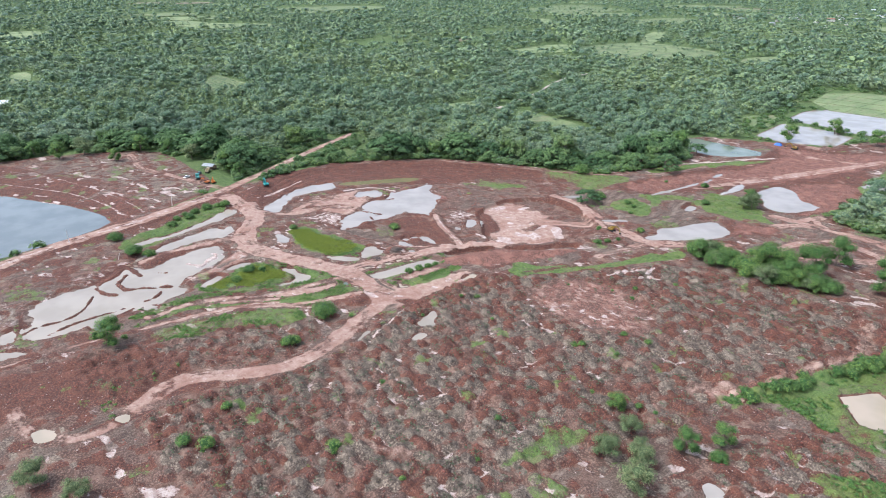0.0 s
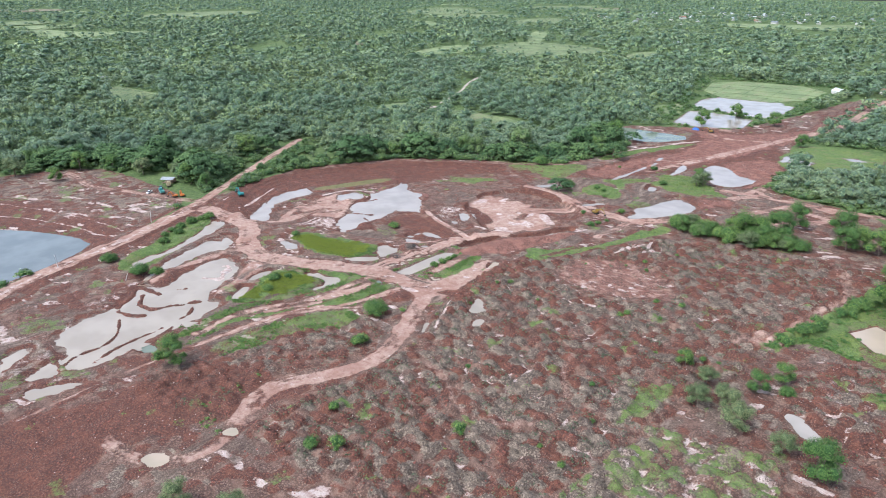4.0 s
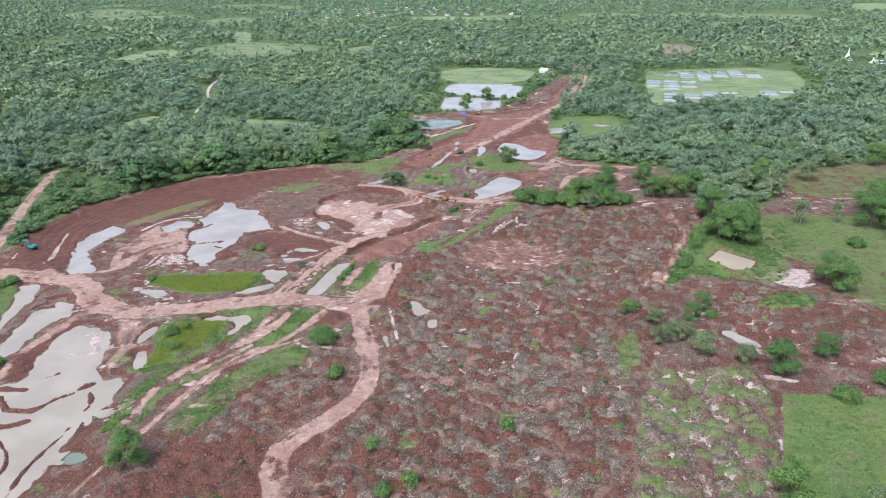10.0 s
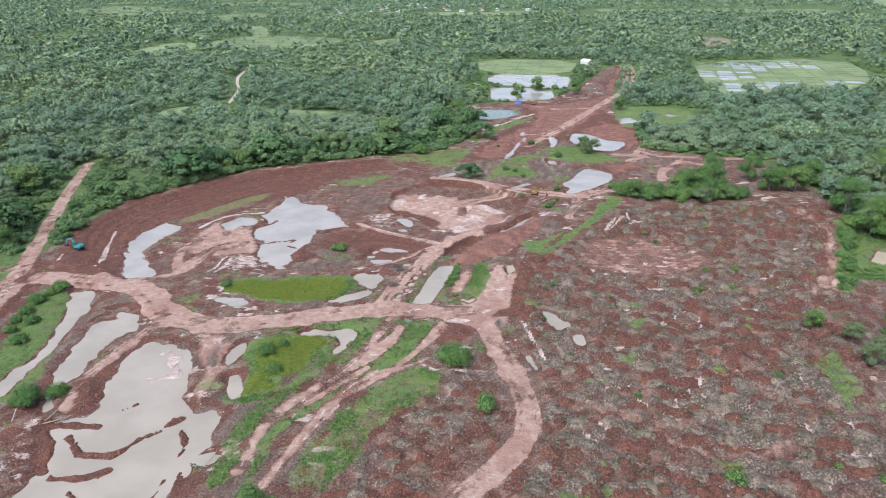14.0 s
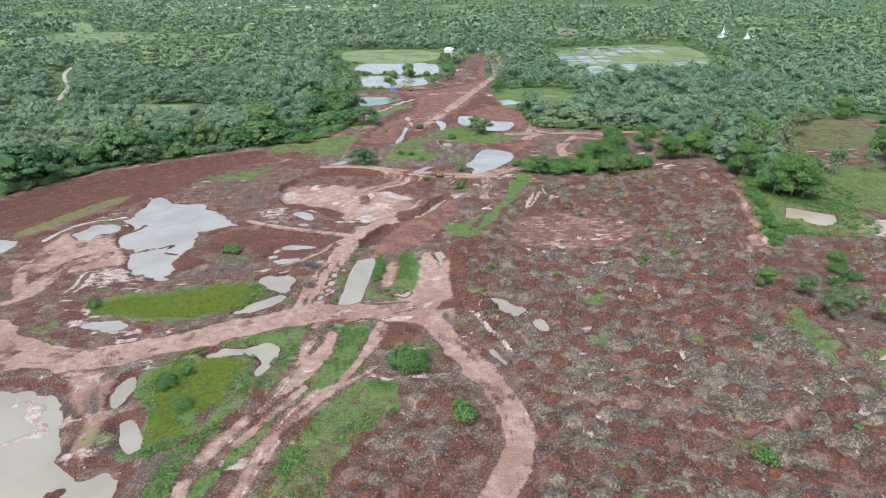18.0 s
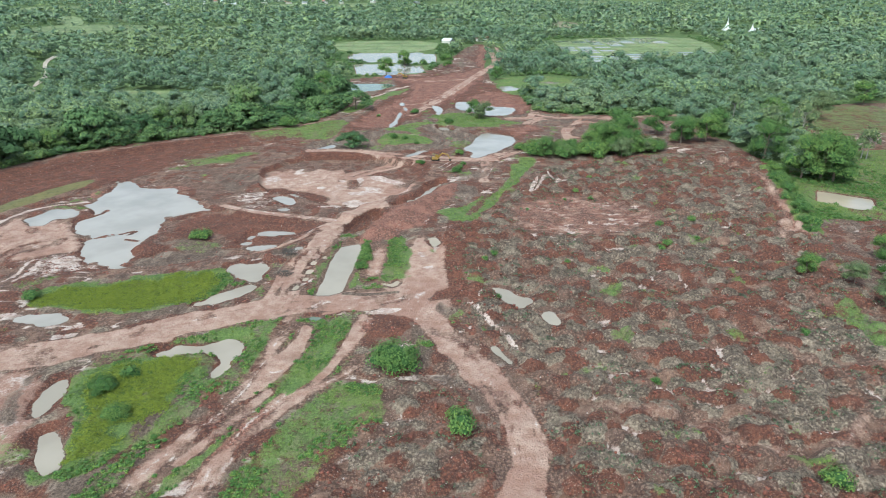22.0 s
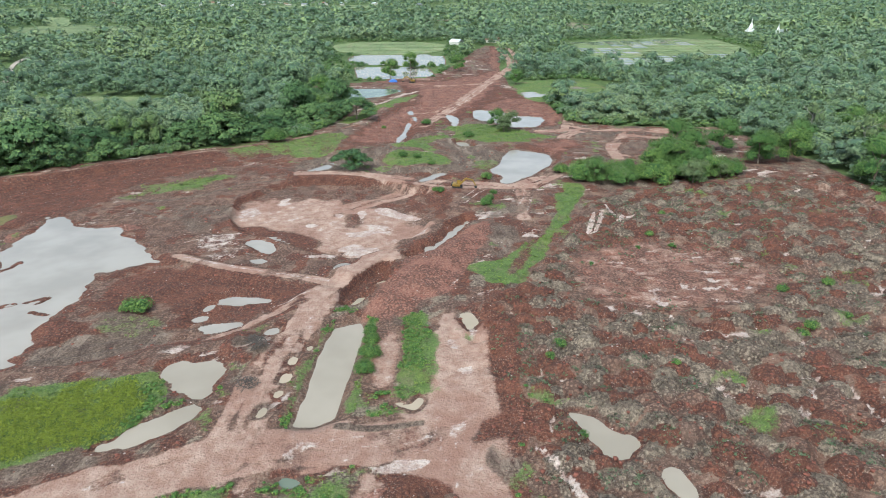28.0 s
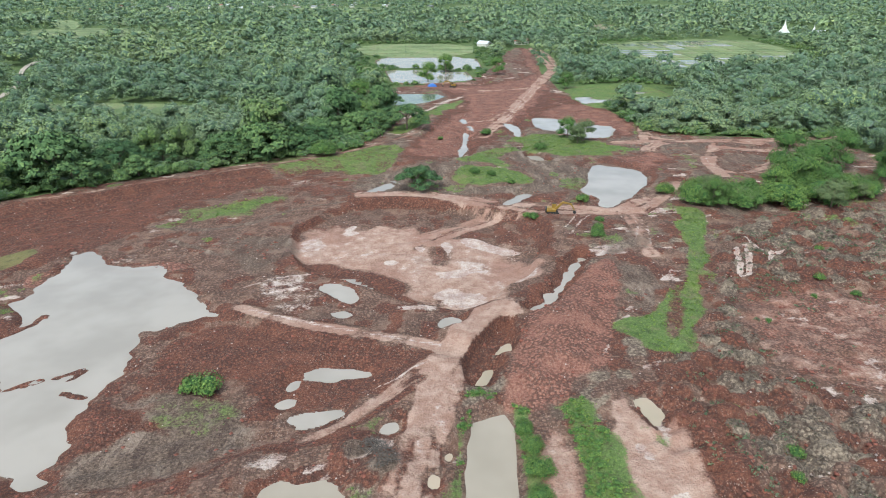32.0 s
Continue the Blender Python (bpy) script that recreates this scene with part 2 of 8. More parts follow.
def leaf_material(name, dark, light, yellow, hazy_green=None):
    """Foliage: crown shade painted as dark within to light outside, by its tone; the optional last colour: a greyer
    green of some stands that also stands in for haze.
    """
    m, n, l, p = material(name)
    g = Net(m)
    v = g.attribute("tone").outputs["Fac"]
    if not hazy_green:
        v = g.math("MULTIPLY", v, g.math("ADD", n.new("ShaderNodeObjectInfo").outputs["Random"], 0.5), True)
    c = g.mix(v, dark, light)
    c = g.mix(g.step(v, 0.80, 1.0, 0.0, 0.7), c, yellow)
    if hazy_green:
        # greyer stands, their colour also imitating haze over the woods
        c = g.mix(g.step(g.noise(75, 4, 0.6), 0.48, 0.60, 0.0, 0.6), c, hazy_green)
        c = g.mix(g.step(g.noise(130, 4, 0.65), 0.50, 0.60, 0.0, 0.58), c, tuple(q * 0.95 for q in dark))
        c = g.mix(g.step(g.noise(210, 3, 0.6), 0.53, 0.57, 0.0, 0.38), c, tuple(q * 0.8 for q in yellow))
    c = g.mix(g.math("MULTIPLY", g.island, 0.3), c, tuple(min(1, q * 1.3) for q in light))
    # low-tone bodies go fully dark: painted shade inside the crown
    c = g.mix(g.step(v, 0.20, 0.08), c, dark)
    # noise paints shaded gaps and highlights among the leaves into the colour
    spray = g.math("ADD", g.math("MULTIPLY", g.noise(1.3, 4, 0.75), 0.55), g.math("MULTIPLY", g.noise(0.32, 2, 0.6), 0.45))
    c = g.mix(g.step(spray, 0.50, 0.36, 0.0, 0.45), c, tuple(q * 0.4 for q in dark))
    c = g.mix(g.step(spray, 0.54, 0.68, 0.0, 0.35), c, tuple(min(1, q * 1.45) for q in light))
    l.new(g.bump(spray, 1.0, 0.5), p.inputs["Normal"])
    l.new(c, p.inputs["Base Color"])
    p.inputs["Roughness"].default_value = 0.6
    p.inputs["Specular IOR Level"].default_value = 0.12
    # pale sheen on the woods stands in for haze
    p.inputs["Sheen Weight"].default_value = 0.18 if hazy_green else 0.04
    p.inputs["Sheen Roughness"].default_value = 0.45
    p.inputs["Sheen Tint"].default_value = (0.90, 0.97, 0.95, 1.0)
    return m


# forest greens lifted and greyed to take the place of distance haze
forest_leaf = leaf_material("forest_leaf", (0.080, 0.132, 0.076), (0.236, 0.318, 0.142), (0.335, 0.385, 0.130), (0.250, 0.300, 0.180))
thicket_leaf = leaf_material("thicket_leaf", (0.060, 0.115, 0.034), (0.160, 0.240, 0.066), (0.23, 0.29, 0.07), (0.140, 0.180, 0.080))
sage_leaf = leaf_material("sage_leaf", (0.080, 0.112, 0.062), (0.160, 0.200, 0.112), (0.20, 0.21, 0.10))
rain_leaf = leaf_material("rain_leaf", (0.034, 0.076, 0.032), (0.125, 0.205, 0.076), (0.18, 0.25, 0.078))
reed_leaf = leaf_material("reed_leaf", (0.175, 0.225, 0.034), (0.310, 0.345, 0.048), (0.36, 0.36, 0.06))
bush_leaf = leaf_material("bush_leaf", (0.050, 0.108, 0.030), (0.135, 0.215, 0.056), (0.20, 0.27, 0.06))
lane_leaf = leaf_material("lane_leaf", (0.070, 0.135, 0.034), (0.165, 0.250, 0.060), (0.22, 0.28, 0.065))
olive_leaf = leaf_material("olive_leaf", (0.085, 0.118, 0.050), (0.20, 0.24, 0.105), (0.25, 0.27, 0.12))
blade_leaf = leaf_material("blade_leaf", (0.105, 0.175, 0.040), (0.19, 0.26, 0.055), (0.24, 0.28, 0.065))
clod_mat = plain("clod", (0.19, 0.066, 0.044), 0.9, 0, 0.35, 0.8)
stone_mat = plain("stone", (0.42, 0.34, 0.30), 0.85, 0, 0.25, 0.5)
brush_mat = leaf_material("dead_brush", (0.115, 0.088, 0.068), (0.215, 0.170, 0.132), (0.25, 0.20, 0.15))
bark = plain("bark", (0.17, 0.13, 0.10), 0.9)
grey_bark = plain("grey_bark", (0.34, 0.31, 0.28), 0.9)


# ---- shared geometry ----
def smooth(t):
    t = np.clip(t, 0, 1)
    return t * t * (3 - 2 * t)


def value_noise(x, y, size, seed):
    """Smooth noise between 0 and 1, by a hashed lattice."""
    u, v = x / size, y / size
    iu, iv = np.floor(u).astype(np.int64), np.floor(v).astype(np.int64)
    fu, fv = smooth(u - iu), smooth(v - iv)

    def h(p, q):
        k = (p * 374761393 + q * 668265263 + seed * 974711) & 0x7FFFFFFF
        k = ((k ^ (k >> 13)) * 1274126177) & 0x7FFFFFFF
        return ((k ^ (k >> 16)) & 0xFFFF) / 65535.0

    lo = h(iu, iv) * (1 - fu) + h(iu + 1, iv) * fu
    hi = h(iu, iv + 1) * (1 - fu) + h(iu + 1, iv + 1) * fu
    return lo * (1 - fv) + hi * fv


def fbm(x, y, size, seed, octaves=3):
    total, amp = 0.0, 0.5
    for k in range(octaves):
        c, d = math.cos(0.6 + 1.1 * k), math.sin(0.6 + 1.1 * k)
        total = total + amp * value_noise(x * c - y * d, x * d + y * c, size / 2**k, seed + k * 17)
        amp *= 0.5
    return total / (1 - 0.5**octaves)


def mounds(x, y, size, seed):
    """Heaps on a jittered lattice: 0 between them to 1 at their tops, and a number for each heap."""
    iu, iv = np.floor(x / size).astype(np.int64), np.floor(y / size).astype(np.int64)
    best, tag = np.full(x.shape, 9.0), np.zeros(x.shape)
    for du in (-1, 0, 1):
        for dv in (-1, 0, 1):
            p, q = iu + du, iv + dv
            a = value_noise(p * 1.0, q * 1.0, 1.0, seed)
            b = value_noise(p * 1.0, q * 1.0, 1.0, seed + 5)
            c = value_noise(p * 1.0, q * 1.0, 1.0, seed + 9)
            d = np.hypot(x - (p + 0.15 + 0.7 * a) * size, y - (q + 0.15 + 0.7 * b) * size) / size / (0.6 + 0.65 * c)
            tag = np.where(d < best, c, tag)
            best = np.minimum(best, d)
    return np.clip(1 - (best / 0.72) ** 2, 0, 1) ** 0.8, tag


def rounded(points, closed, times=2):
    q = np.array(points, float)
    for _ in range(times):
        nxt = np.roll(q, -1, 0) if closed else q[1:]
        cur = q if closed else q[:-1]
        r = np.empty((len(cur) * 2, 2))
        r[0::2], r[1::2] = cur * 0.75 + nxt * 0.25, cur * 0.25 + nxt * 0.75
        if not closed:
            r[0], r[-1] = q[0], q[-1]
        q = r
    return q


def distance_to(q, x, y, closed):
    """Distance of the points x, y to the line q; below zero within a closed one."""
    best = np.full(x.shape, 1e9)
    odd = np.zeros(x.shape, bool)
    ends = range(len(q)) if closed else range(len(q) - 1)
    for i in ends:
        (ax, ay), (bx, by) = q[i], q[(i + 1) % len(q)]
        ex, ey = bx - ax, by - ay
        t = np.clip(((x - ax) * ex + (y - ay) * ey) / (ex * ex + ey * ey + 1e-9), 0, 1)
        best = np.minimum(best, (x - ax - t * ex) ** 2 + (y - ay - t * ey) ** 2)
        if closed:
            odd ^= ((ay > y) != (by > y)) & (x < ex * (y - ay) / (by - ay + 1e-12) + ax)
    best = np.sqrt(best)
    return np.where(odd, -best, best) if closed else best


def part(name, data, mat, parent=None, label=""):
    """Links a bmesh or mesh as one mesh object, under a thing or a part."""
    me = data
    if isinstance(data, bmesh.types.BMesh):
        me = bpy.data.meshes.new(name)
        data.to_mesh(me)
        data.free()
    if mat and not me.materials:
        me.materials.append(mat)
    ob = new(name, me)
    ob.parent = parent
    return tagged(ob, label=label)


def raw_mesh(name, verts, faces, mat, tone=None, normals=None):
    """A mesh out of arrays; faces is an n x 3 or n x 4 array."""
    me = bpy.data.meshes.new(name)
    k = faces.shape[1]
    me.vertices.add(len(verts))
    me.vertices.foreach_set("co", np.asarray(verts, np.float32).ravel())
    faces = np.asarray(faces)
    me.loops.add(faces.size)
    me.loops.foreach_set("vertex_index", faces.astype(np.int32).ravel())
    me.polygons.add(len(faces))
    me.polygons.foreach_set("loop_start", np.arange(0, faces.size, k, dtype=np.int32))
    me.update(calc_edges=True)
    if tone is not None:
        me.attributes.new("tone", "FLOAT", "POINT").data.foreach_set("value", np.asarray(tone, np.float32))
    if normals is not None:
        me.polygons.foreach_set("use_smooth", np.ones(len(faces), bool))
        me.normals_split_custom_set_from_vertices(np.asarray(normals, np.float32))
    me.materials.append(mat)
    return me


# ---- the plan ----
def axis(lo, hi, step, reach, grow=1.16):
    """Even steps from lo to hi, then wider and wider ones."""
    sides = []
    for rate in (1.16, grow):
        out, d = [0.0], step
        while out[-1] < reach:
            d *= rate
            out.append(out[-1] + d)
        sides.append(np.array(out[1:]))
    return np.concatenate([lo - sides[0][::-1], np.arange(lo, hi + step / 2, step), hi + sides[1]])


XS, YS = axis(-262, 222, 0.74, 4600), axis(-146, 290, 0.74, 4600, 1.05)
GX, GY = np.meshgrid(XS, YS)
height = (fbm(GX, GY, 60, 3) - 0.5) * 0.8
cover = {k: np.zeros(GX.shape) for k in "road grass pale heap mud bright wild litter mixed orange".split()}
WATERS = []


def window(q, margin):
    """The part of the ground sheet round the outline q."""
    i0, i1 = np.searchsorted(XS, [q[:, 0].min() - margin, q[:, 0].max() + margin])
    j0, j1 = np.searchsorted(YS, [q[:, 1].min() - margin, q[:, 1].max() + margin])
    return slice(max(j0 - 1, 0), j1 + 1), slice(max(i0 - 1, 0), i1 + 1)


def lay(kind, points, value=1.0, soft=2.0, rag=1.5, seed=1, corners=2):
    """Covers the ground within an outline with one of the kinds."""
    q = rounded(points, True, corners)
    w = window(q, soft + 2 * rag + 1)
    x, y = GX[w], GY[w]
    d = distance_to(q, x, y, True) + (fbm(x, y, 9, seed, 4) - 0.5) * 3.6 * rag
    cover[kind][w] = np.maximum(cover[kind][w], value * smooth(0.5 - d / (2 * soft)))


def strip(points, amount=0.8, kinds="litter mud pale grass", soft=3.0, corners=2):
    """Clears other cover away within an outline."""
    q = rounded(points, True, corners)
    w = window(q, soft + 3)
    d = distance_to(q, GX[w], GY[w], True) + (fbm(GX[w], GY[w], 7, 14, 4) - 0.5) * 3.0
    for k in kinds.split():
        cover[k][w] *= 1 - amount * smooth(0.5 - d / (2 * soft))


def wear(points, width, value=1.0, kind="road", level=None, soft=0.8, seed=2):
    """A worn lane along a line; level: it is also graded to that height."""
    q = rounded(points, False)
    w = window(q, width + 6)
    x, y = GX[w], GY[w]
    d = distance_to(q, x, y, False) + (fbm(x, y, 5, seed) - 0.5) * width * 0.35
    m = value * smooth(0.5 - (d - width / 2) / (2 * soft))
    cover[kind][w] = np.maximum(cover[kind][w], m)
    trails = []
    if kind == "road" and width > 4:
        near = distance_to(q, x, y, False) + (fbm(x, y, 14, seed) - 0.5) * width * 0.3
        for n, side in enumerate((0.12, 0.38, 0.62, 0.88)):
            line = np.exp(-(((near - width * side * 0.5) / 0.48) ** 2)) * smooth((fbm(x, y, 9, 5 + n) - 0.42) / 0.14)
            if n % 2:
                cover["road"][w] *= 1 - 0.5 * line
            else:
                trails.append((w, line))
            height[w] -= 0.08 * line
    if kind == "road":
        for k in ("grass", "heap", "litter", "mud", "pale", "wild"):
            cover[k][w] *= 1 - 0.9 * m
        spots = smooth((fbm(x, y, 3.2, 6, 3) - 0.70) / 0.05) * smooth(1.2 - 2 * d / width)
        for w, line in trails + [(w, spots)]:
            cover["pale"][w] = np.maximum(cover["pale"][w], 0.46 * value * line)
        churn = smooth((fbm(x, y, 6, 7, 4) - 0.55) / 0.08) * smooth(1.6 - 2 * d / width)
        cover["road"][w] *= 1 - 0.45 * churn
    if level is not None:
        f = smooth(1 - (d - width / 2) / 3.0)
        rut = 0.10 * np.abs(np.sin(d * 2.2)) + 0.12 * (fbm(x, y, 3, 8) - 0.5)
        height[w] = height[w] * (1 - f) + (level + rut) * f


def sink(points, depth, run, seed=4, rag=2.0):
    """Digs (or, with a negative depth, heaps) the ground within an outline, with banks that run over that width."""
    q = rounded(points, True)
    w = window(q, run + 3)
    x, y = GX[w], GY[w]
    d = distance_to(q, x, y, True) + (fbm(x, y, 9, seed) - 0.5) * 2 * rag
    height[w] -= depth * smooth(-d / run)


def dig(points, width, depth, kind="bright"):
    """A steep-sided cut along a line."""
    q = rounded(points, False)
    w = window(q, width + 4)
    x, y = GX[w], GY[w]
    d = distance_to(q, x, y, False)
    height[w] -= depth * smooth((width / 2 + 0.8 - d) / 1.4)
    cover[kind][w] = np.maximum(cover[kind][w], smooth((width / 2 + 1.2 - d) / 1.0))
    cover["road"][w] *= 1 - smooth((width / 2 + 1.0 - d) / 1.0)
    cover["pale"][w] *= 1 - smooth((width / 2 + 1.0 - d) / 1.0)


def bar(points, width, level, kind="bright"):
    """A low ridge of earth across water."""
    q = rounded(points, False)
    w = window(q, width + 4)
    x, y = GX[w], GY[w]
    d = distance_to(q, x, y, False) + (fbm(x, y, 4, 61) - 0.5) * width * 1.6
    f = smooth(1.15 - d / width)
    height[w] = np.maximum(height[w], height[w] * (1 - f) + level * f)
    near = smooth(1.6 - d / width)
    cover["mud"][w] *= 1 - 0.8 * near
    cover["pale"][w] *= 1 - 0.8 * near
    cover[kind][w] = np.maximum(cover[kind][w], 0.9 * near)


def pond(name, level, points, mat, label, rag=1.2, slope=0.22, mudring=0.5, corners=1):
    """A hollow with standing water: the shore is where the ground meets the sheet."""
    q = rounded(points, True, corners) if corners else np.array(points, float)
    w = window(q, 9)
    x, y = GX[w], GY[w]
    far = abs(0.5 * np.sum(q[:, 0] * np.roll(q[:, 1], -1) - q[:, 1] * np.roll(q[:, 0], -1))) ** 0.5
    tiny = far < 10
    if tiny:
        d = distance_to(q, x, y, True)
        level = min(level, float(np.percentile(height[w][(d > 0.3) & (d < 3.5)], 20)) - 0.05)
    d = distance_to(q, x, y, True) + (fbm(x, y, 2.6 if tiny else 7, 23, 4) - 0.5) * (0.32 * far if tiny else 2.2 * rag) + (fbm(x, y, 2.8, 27, 2) - 0.5) * (0.8 if tiny else 2.2 * min(1.0, rag))
    shore = level + np.clip(slope * d, -0.9, 1.2) + (fbm(x, y, 5, 21) - 0.5) * 2 * rag * slope + (fbm(x, y, 3.2, 22) - 0.5) * 0.42 * min(1.0, rag)
    shore = np.where(d > 1.5, np.maximum(shore, level + 0.08), shore)
    f = smooth(1 - (d - (0.4 if tiny else 1.0)) / (2.0 if tiny else 5.0))
    height[w] = height[w] * (1 - f) + shore * f
    ring = smooth(1 - d / 3.0)
    for k in ("heap", "litter", "road", "wild"):
        cover[k][w] *= 1 - smooth(1 - d / 1.5)
    mudring = mudring * (1 - smooth(cover["grass"][w] * 1.6))
    cover["grass"][w] *= 1 - smooth(0.9 - d)
    cover["mud"][w] = np.maximum(cover["mud"][w], mudring * ring)
    WATERS.append((name, level, q, mat, label))


# spoil heaps over the cleared field
lay("heap", [(29.8, 29.1), (33.6, 46.1), (53.6, 64.7), (69.8, 119.1), (164.8, 140.1), (165.1, 109.0), (155.9, 76.8), (150.4, 50.1), (133.4, -7.3), (126.6, -52.3), (120.9, -94.0), (49.0, -110.5), (42.1, -91.7), (47.6, -70.3), (49.1, -48.6), (35.6, -7.5)], 1.0, 3.0)
lay("heap", [(15.5, -52.8), (25.9, -35.6), (39.5, -47.3), (40.7, -63.2), (30.7, -76.9), (31.7, -94.1), (37.8, -109.8), (-5.9, -119.8), (-2.6, -106.5), (7.8, -84.8), (6.3, -68.0)], 0.8, 3.0)
lay("bright", [(24.0, -81.2), (34.7, -93.4), (39.6, -112.7), (-5.9, -123.2), (0.5, -110.0), (12.4, -91.4)], 0.8, 4.0)
lay("heap", [(161.8, 46.9), (181.9, 45.8), (223.2, 34.8), (212.8, 6.8), (193.5, -5.2), (165.9, -7.7), (154.2, 10.1)], 1.0, 3.0)
lay("pale", [(158.0, 29.9), (181.4, 43.0), (200.0, 39.4), (179.0, 15.7), (160.4, 11.5)], 0.34, 3.0)
lay("heap", [(216.1, 11.4), (228.7, 6.5), (210.7, -43.6), (201.8, -35.1)], 0.9, 3.0)
lay("heap", [(129.6, -26.8), (162.5, -19.3), (167.3, -34.3), (157.0, -83.9), (122.2, -91.9), (126.6, -52.3)], 1.0, 2.0, corners=0)

# the pit and its banks
PIT = [(-141.2, -4.5), (-172.1, 45.4), (-157.2, 99.1), (-128.0, 139.7), (-85.4, 168.3), (-23.8, 199.7), (25.2, 138.5), (27.9, 81.5), (2.3, 54.7), (-5.8, 31.3), (-24.1, 16.2), (-82.5, 3.2), (-93.3, -9.5)]
sink(PIT, 2.4, 14.0)
sink([(-29.0, 385.2), (50.6, 390.4), (52.8, 348.7), (97.5, 308.3), (78.8, 223.3), (59.4, 217.9), (54.5, 275.1), (24.6, 228.9), (-0.5, 189.2), (-21.7, 184.9), (-14.6, 217.9), (-2.7, 282.8), (0.8, 348.8)], 0.6, 6.0)
RESERVOIR_SITE = [(-287.6, -210.0), (-326.2, -172.8), (-299.1, -112.2), (-301.9, -77.9), (-276.5, -15.3), (-225.1, -10.3), (-160.1, -7.9), (-137.0, -46.0), (-126.4, -75.5), (-111.5, -126.8)]
WIDE_SITE = [(-145.9, -27.8), (-170.7, 59.3), (-157.6, 97.3), (-135.2, 138.7), (-84.7, 174.7), (-37.4, 203.2), (-27.7, 253.5), (-29.5, 282.9), (-79.8, 342.7), (-11.0, 381.7), (19.3, 396.6), (68, 666), (85, 632), (62.7, 372.6), (83.7, 307.0), (86.2, 229.9), (156.8, 218.5), (169.7, 161.5), (166.3, 93.6), (182.5, 97.2), (198.9, 150.5), (213.0, 171.0), (227.2, 228.3), (269.8, 254.5), (320.2, 272.8), (275.5, 66.9)] + [(340, -120), (340, -320), (-90, -320), (-98, -150)]

# wild ground outside the works
outside = np.minimum(distance_to(rounded(WIDE_SITE, True, 1), GX, GY, True), distance_to(rounded(RESERVOIR_SITE, True, 1), GX, GY, True))
outside = outside + (fbm(GX, GY, 9, 31) - 0.5) * 5
cover["wild"][:] = smooth(0.5 + outside / 3.0)

# pale clay, dark mud and fresh earth
lay("bright", [(-314.7, -130.6), (-293.1, -112.7), (-213.6, -68.7), (-145.5, -55.1), (-126.2, -66.1), (-132.3, -74.3), (-167.8, -85.6), (-196.7, -104.0), (-219.9, -118.4), (-233.9, -134.1)], 0.95, 2.0)
lay("litter", [(-293.3, -79.1), (-271.4, -16.7), (-225.1, -10.3), (-163.4, -8.5), (-155.0, -41.0), (-205.7, -60.6), (-270.0, -95.5)], 0.55, 5.0)
lay("pale", [(-293.3, -79.1), (-271.4, -16.7), (-225.1, -10.3), (-163.4, -8.5), (-155.0, -41.0), (-205.7, -60.6), (-270.0, -95.5)], 0.22, 5.0)
sink([(-358.4, -217.1), (-315.9, -130.4), (-294.2, -112.5), (-215.7, -68.2), (-145.9, -55.0), (-128.8, -67.6), (-114.1, -99.2), (-104.3, -127.3), (-99.4, -174.8)], 1.4, 16.0)
lay("pale", [(-44.2, 120.3), (-27.2, 125.0), (-13.8, 120.3), (-7.1, 107.5), (6.7, 115.9), (19.2, 103.7), (20.2, 89.6), (11.0, 77.6), (-6.4, 78.9), (-12.0, 89.5), (-29.8, 99.8)], 0.55, 5.0, 4.0)
lay("road", [(-44.2, 120.3), (-27.2, 125.0), (-13.8, 120.3), (-7.1, 107.5), (6.7, 115.9), (19.2, 103.7), (20.2, 89.6), (11.0, 77.6), (-6.4, 78.9), (-12.0, 89.5), (-29.8, 99.8)], 0.74, 6.0, 4.0)
lay("pale", [(-47.9, 83.2), (-32.9, 86.3), (-25.4, 72.1), (-36.3, 67.1)], 0.7, 3.0)
lay("pale", [(-83.2, 7.4), (-87.1, 30.0), (-72.0, 27.1), (-63.8, 17.2), (-68.5, 8.0)], 0.58, 4.0)
lay("orange", [(56.5, 76.1), (93.5, 76.0), (106.4, 54.5), (91.8, 35.2), (49.1, 35.2)], 0.52, 6.0, 3.0)
lay("pale", [(56.5, 76.1), (93.5, 76.0), (106.4, 54.5), (91.8, 35.2), (49.1, 35.2)], 0.28, 6.0, 3.0)
lay("pale", [(184.8, 63.8), (204.9, 71.4), (197.9, 49.4), (184.2, 46.4)], 0.8)
lay("pale", [(216.1, 11.4), (228.7, 6.5), (210.7, -43.6), (201.8, -35.1)], 0.5, 3.0)
lay("mud", [(-60.6, 38.3), (-54.7, 41.5), (-40.1, 43.2), (-27.5, 38.4), (-20.0, 27.3), (-27.7, 24.9), (-32.4, 19.2), (-46.0, 15.9), (-54.6, 18.1)], 0.7, 4.0)
lay("mud", [(-17.4, 182.7), (19.0, 220.1), (57.6, 220.1), (48.3, 174.9), (38.5, 144.6), (16.8, 141.7), (-8.2, 153.8)], 0.5, 5.0)
lay("grass", [(-51.0, 35.3), (-48.4, 39.9), (-39.0, 40.0), (-34.5, 31.2), (-40.4, 28.5)], 0.5, 4.0)
lay("orange", [(5.7, 39.5), (8.8, 53.9), (16.9, 67.4), (32.2, 90.6), (38.4, 94.1), (35.5, 72.6), (26.9, 60.4), (26.7, 46.4), (18.6, 39.6), (12.2, 33.5)], 0.9, 3.0)
lay("bright", [(-29.0, 385.2), (50.6, 390.4), (52.8, 348.7), (97.5, 308.3), (78.8, 223.3), (59.4, 217.9), (54.5, 275.1), (24.6, 228.9), (-0.5, 189.2), (-21.7, 184.9), (-14.6, 217.9), (-2.7, 282.8), (0.8, 348.8)], 0.8, 4.0)
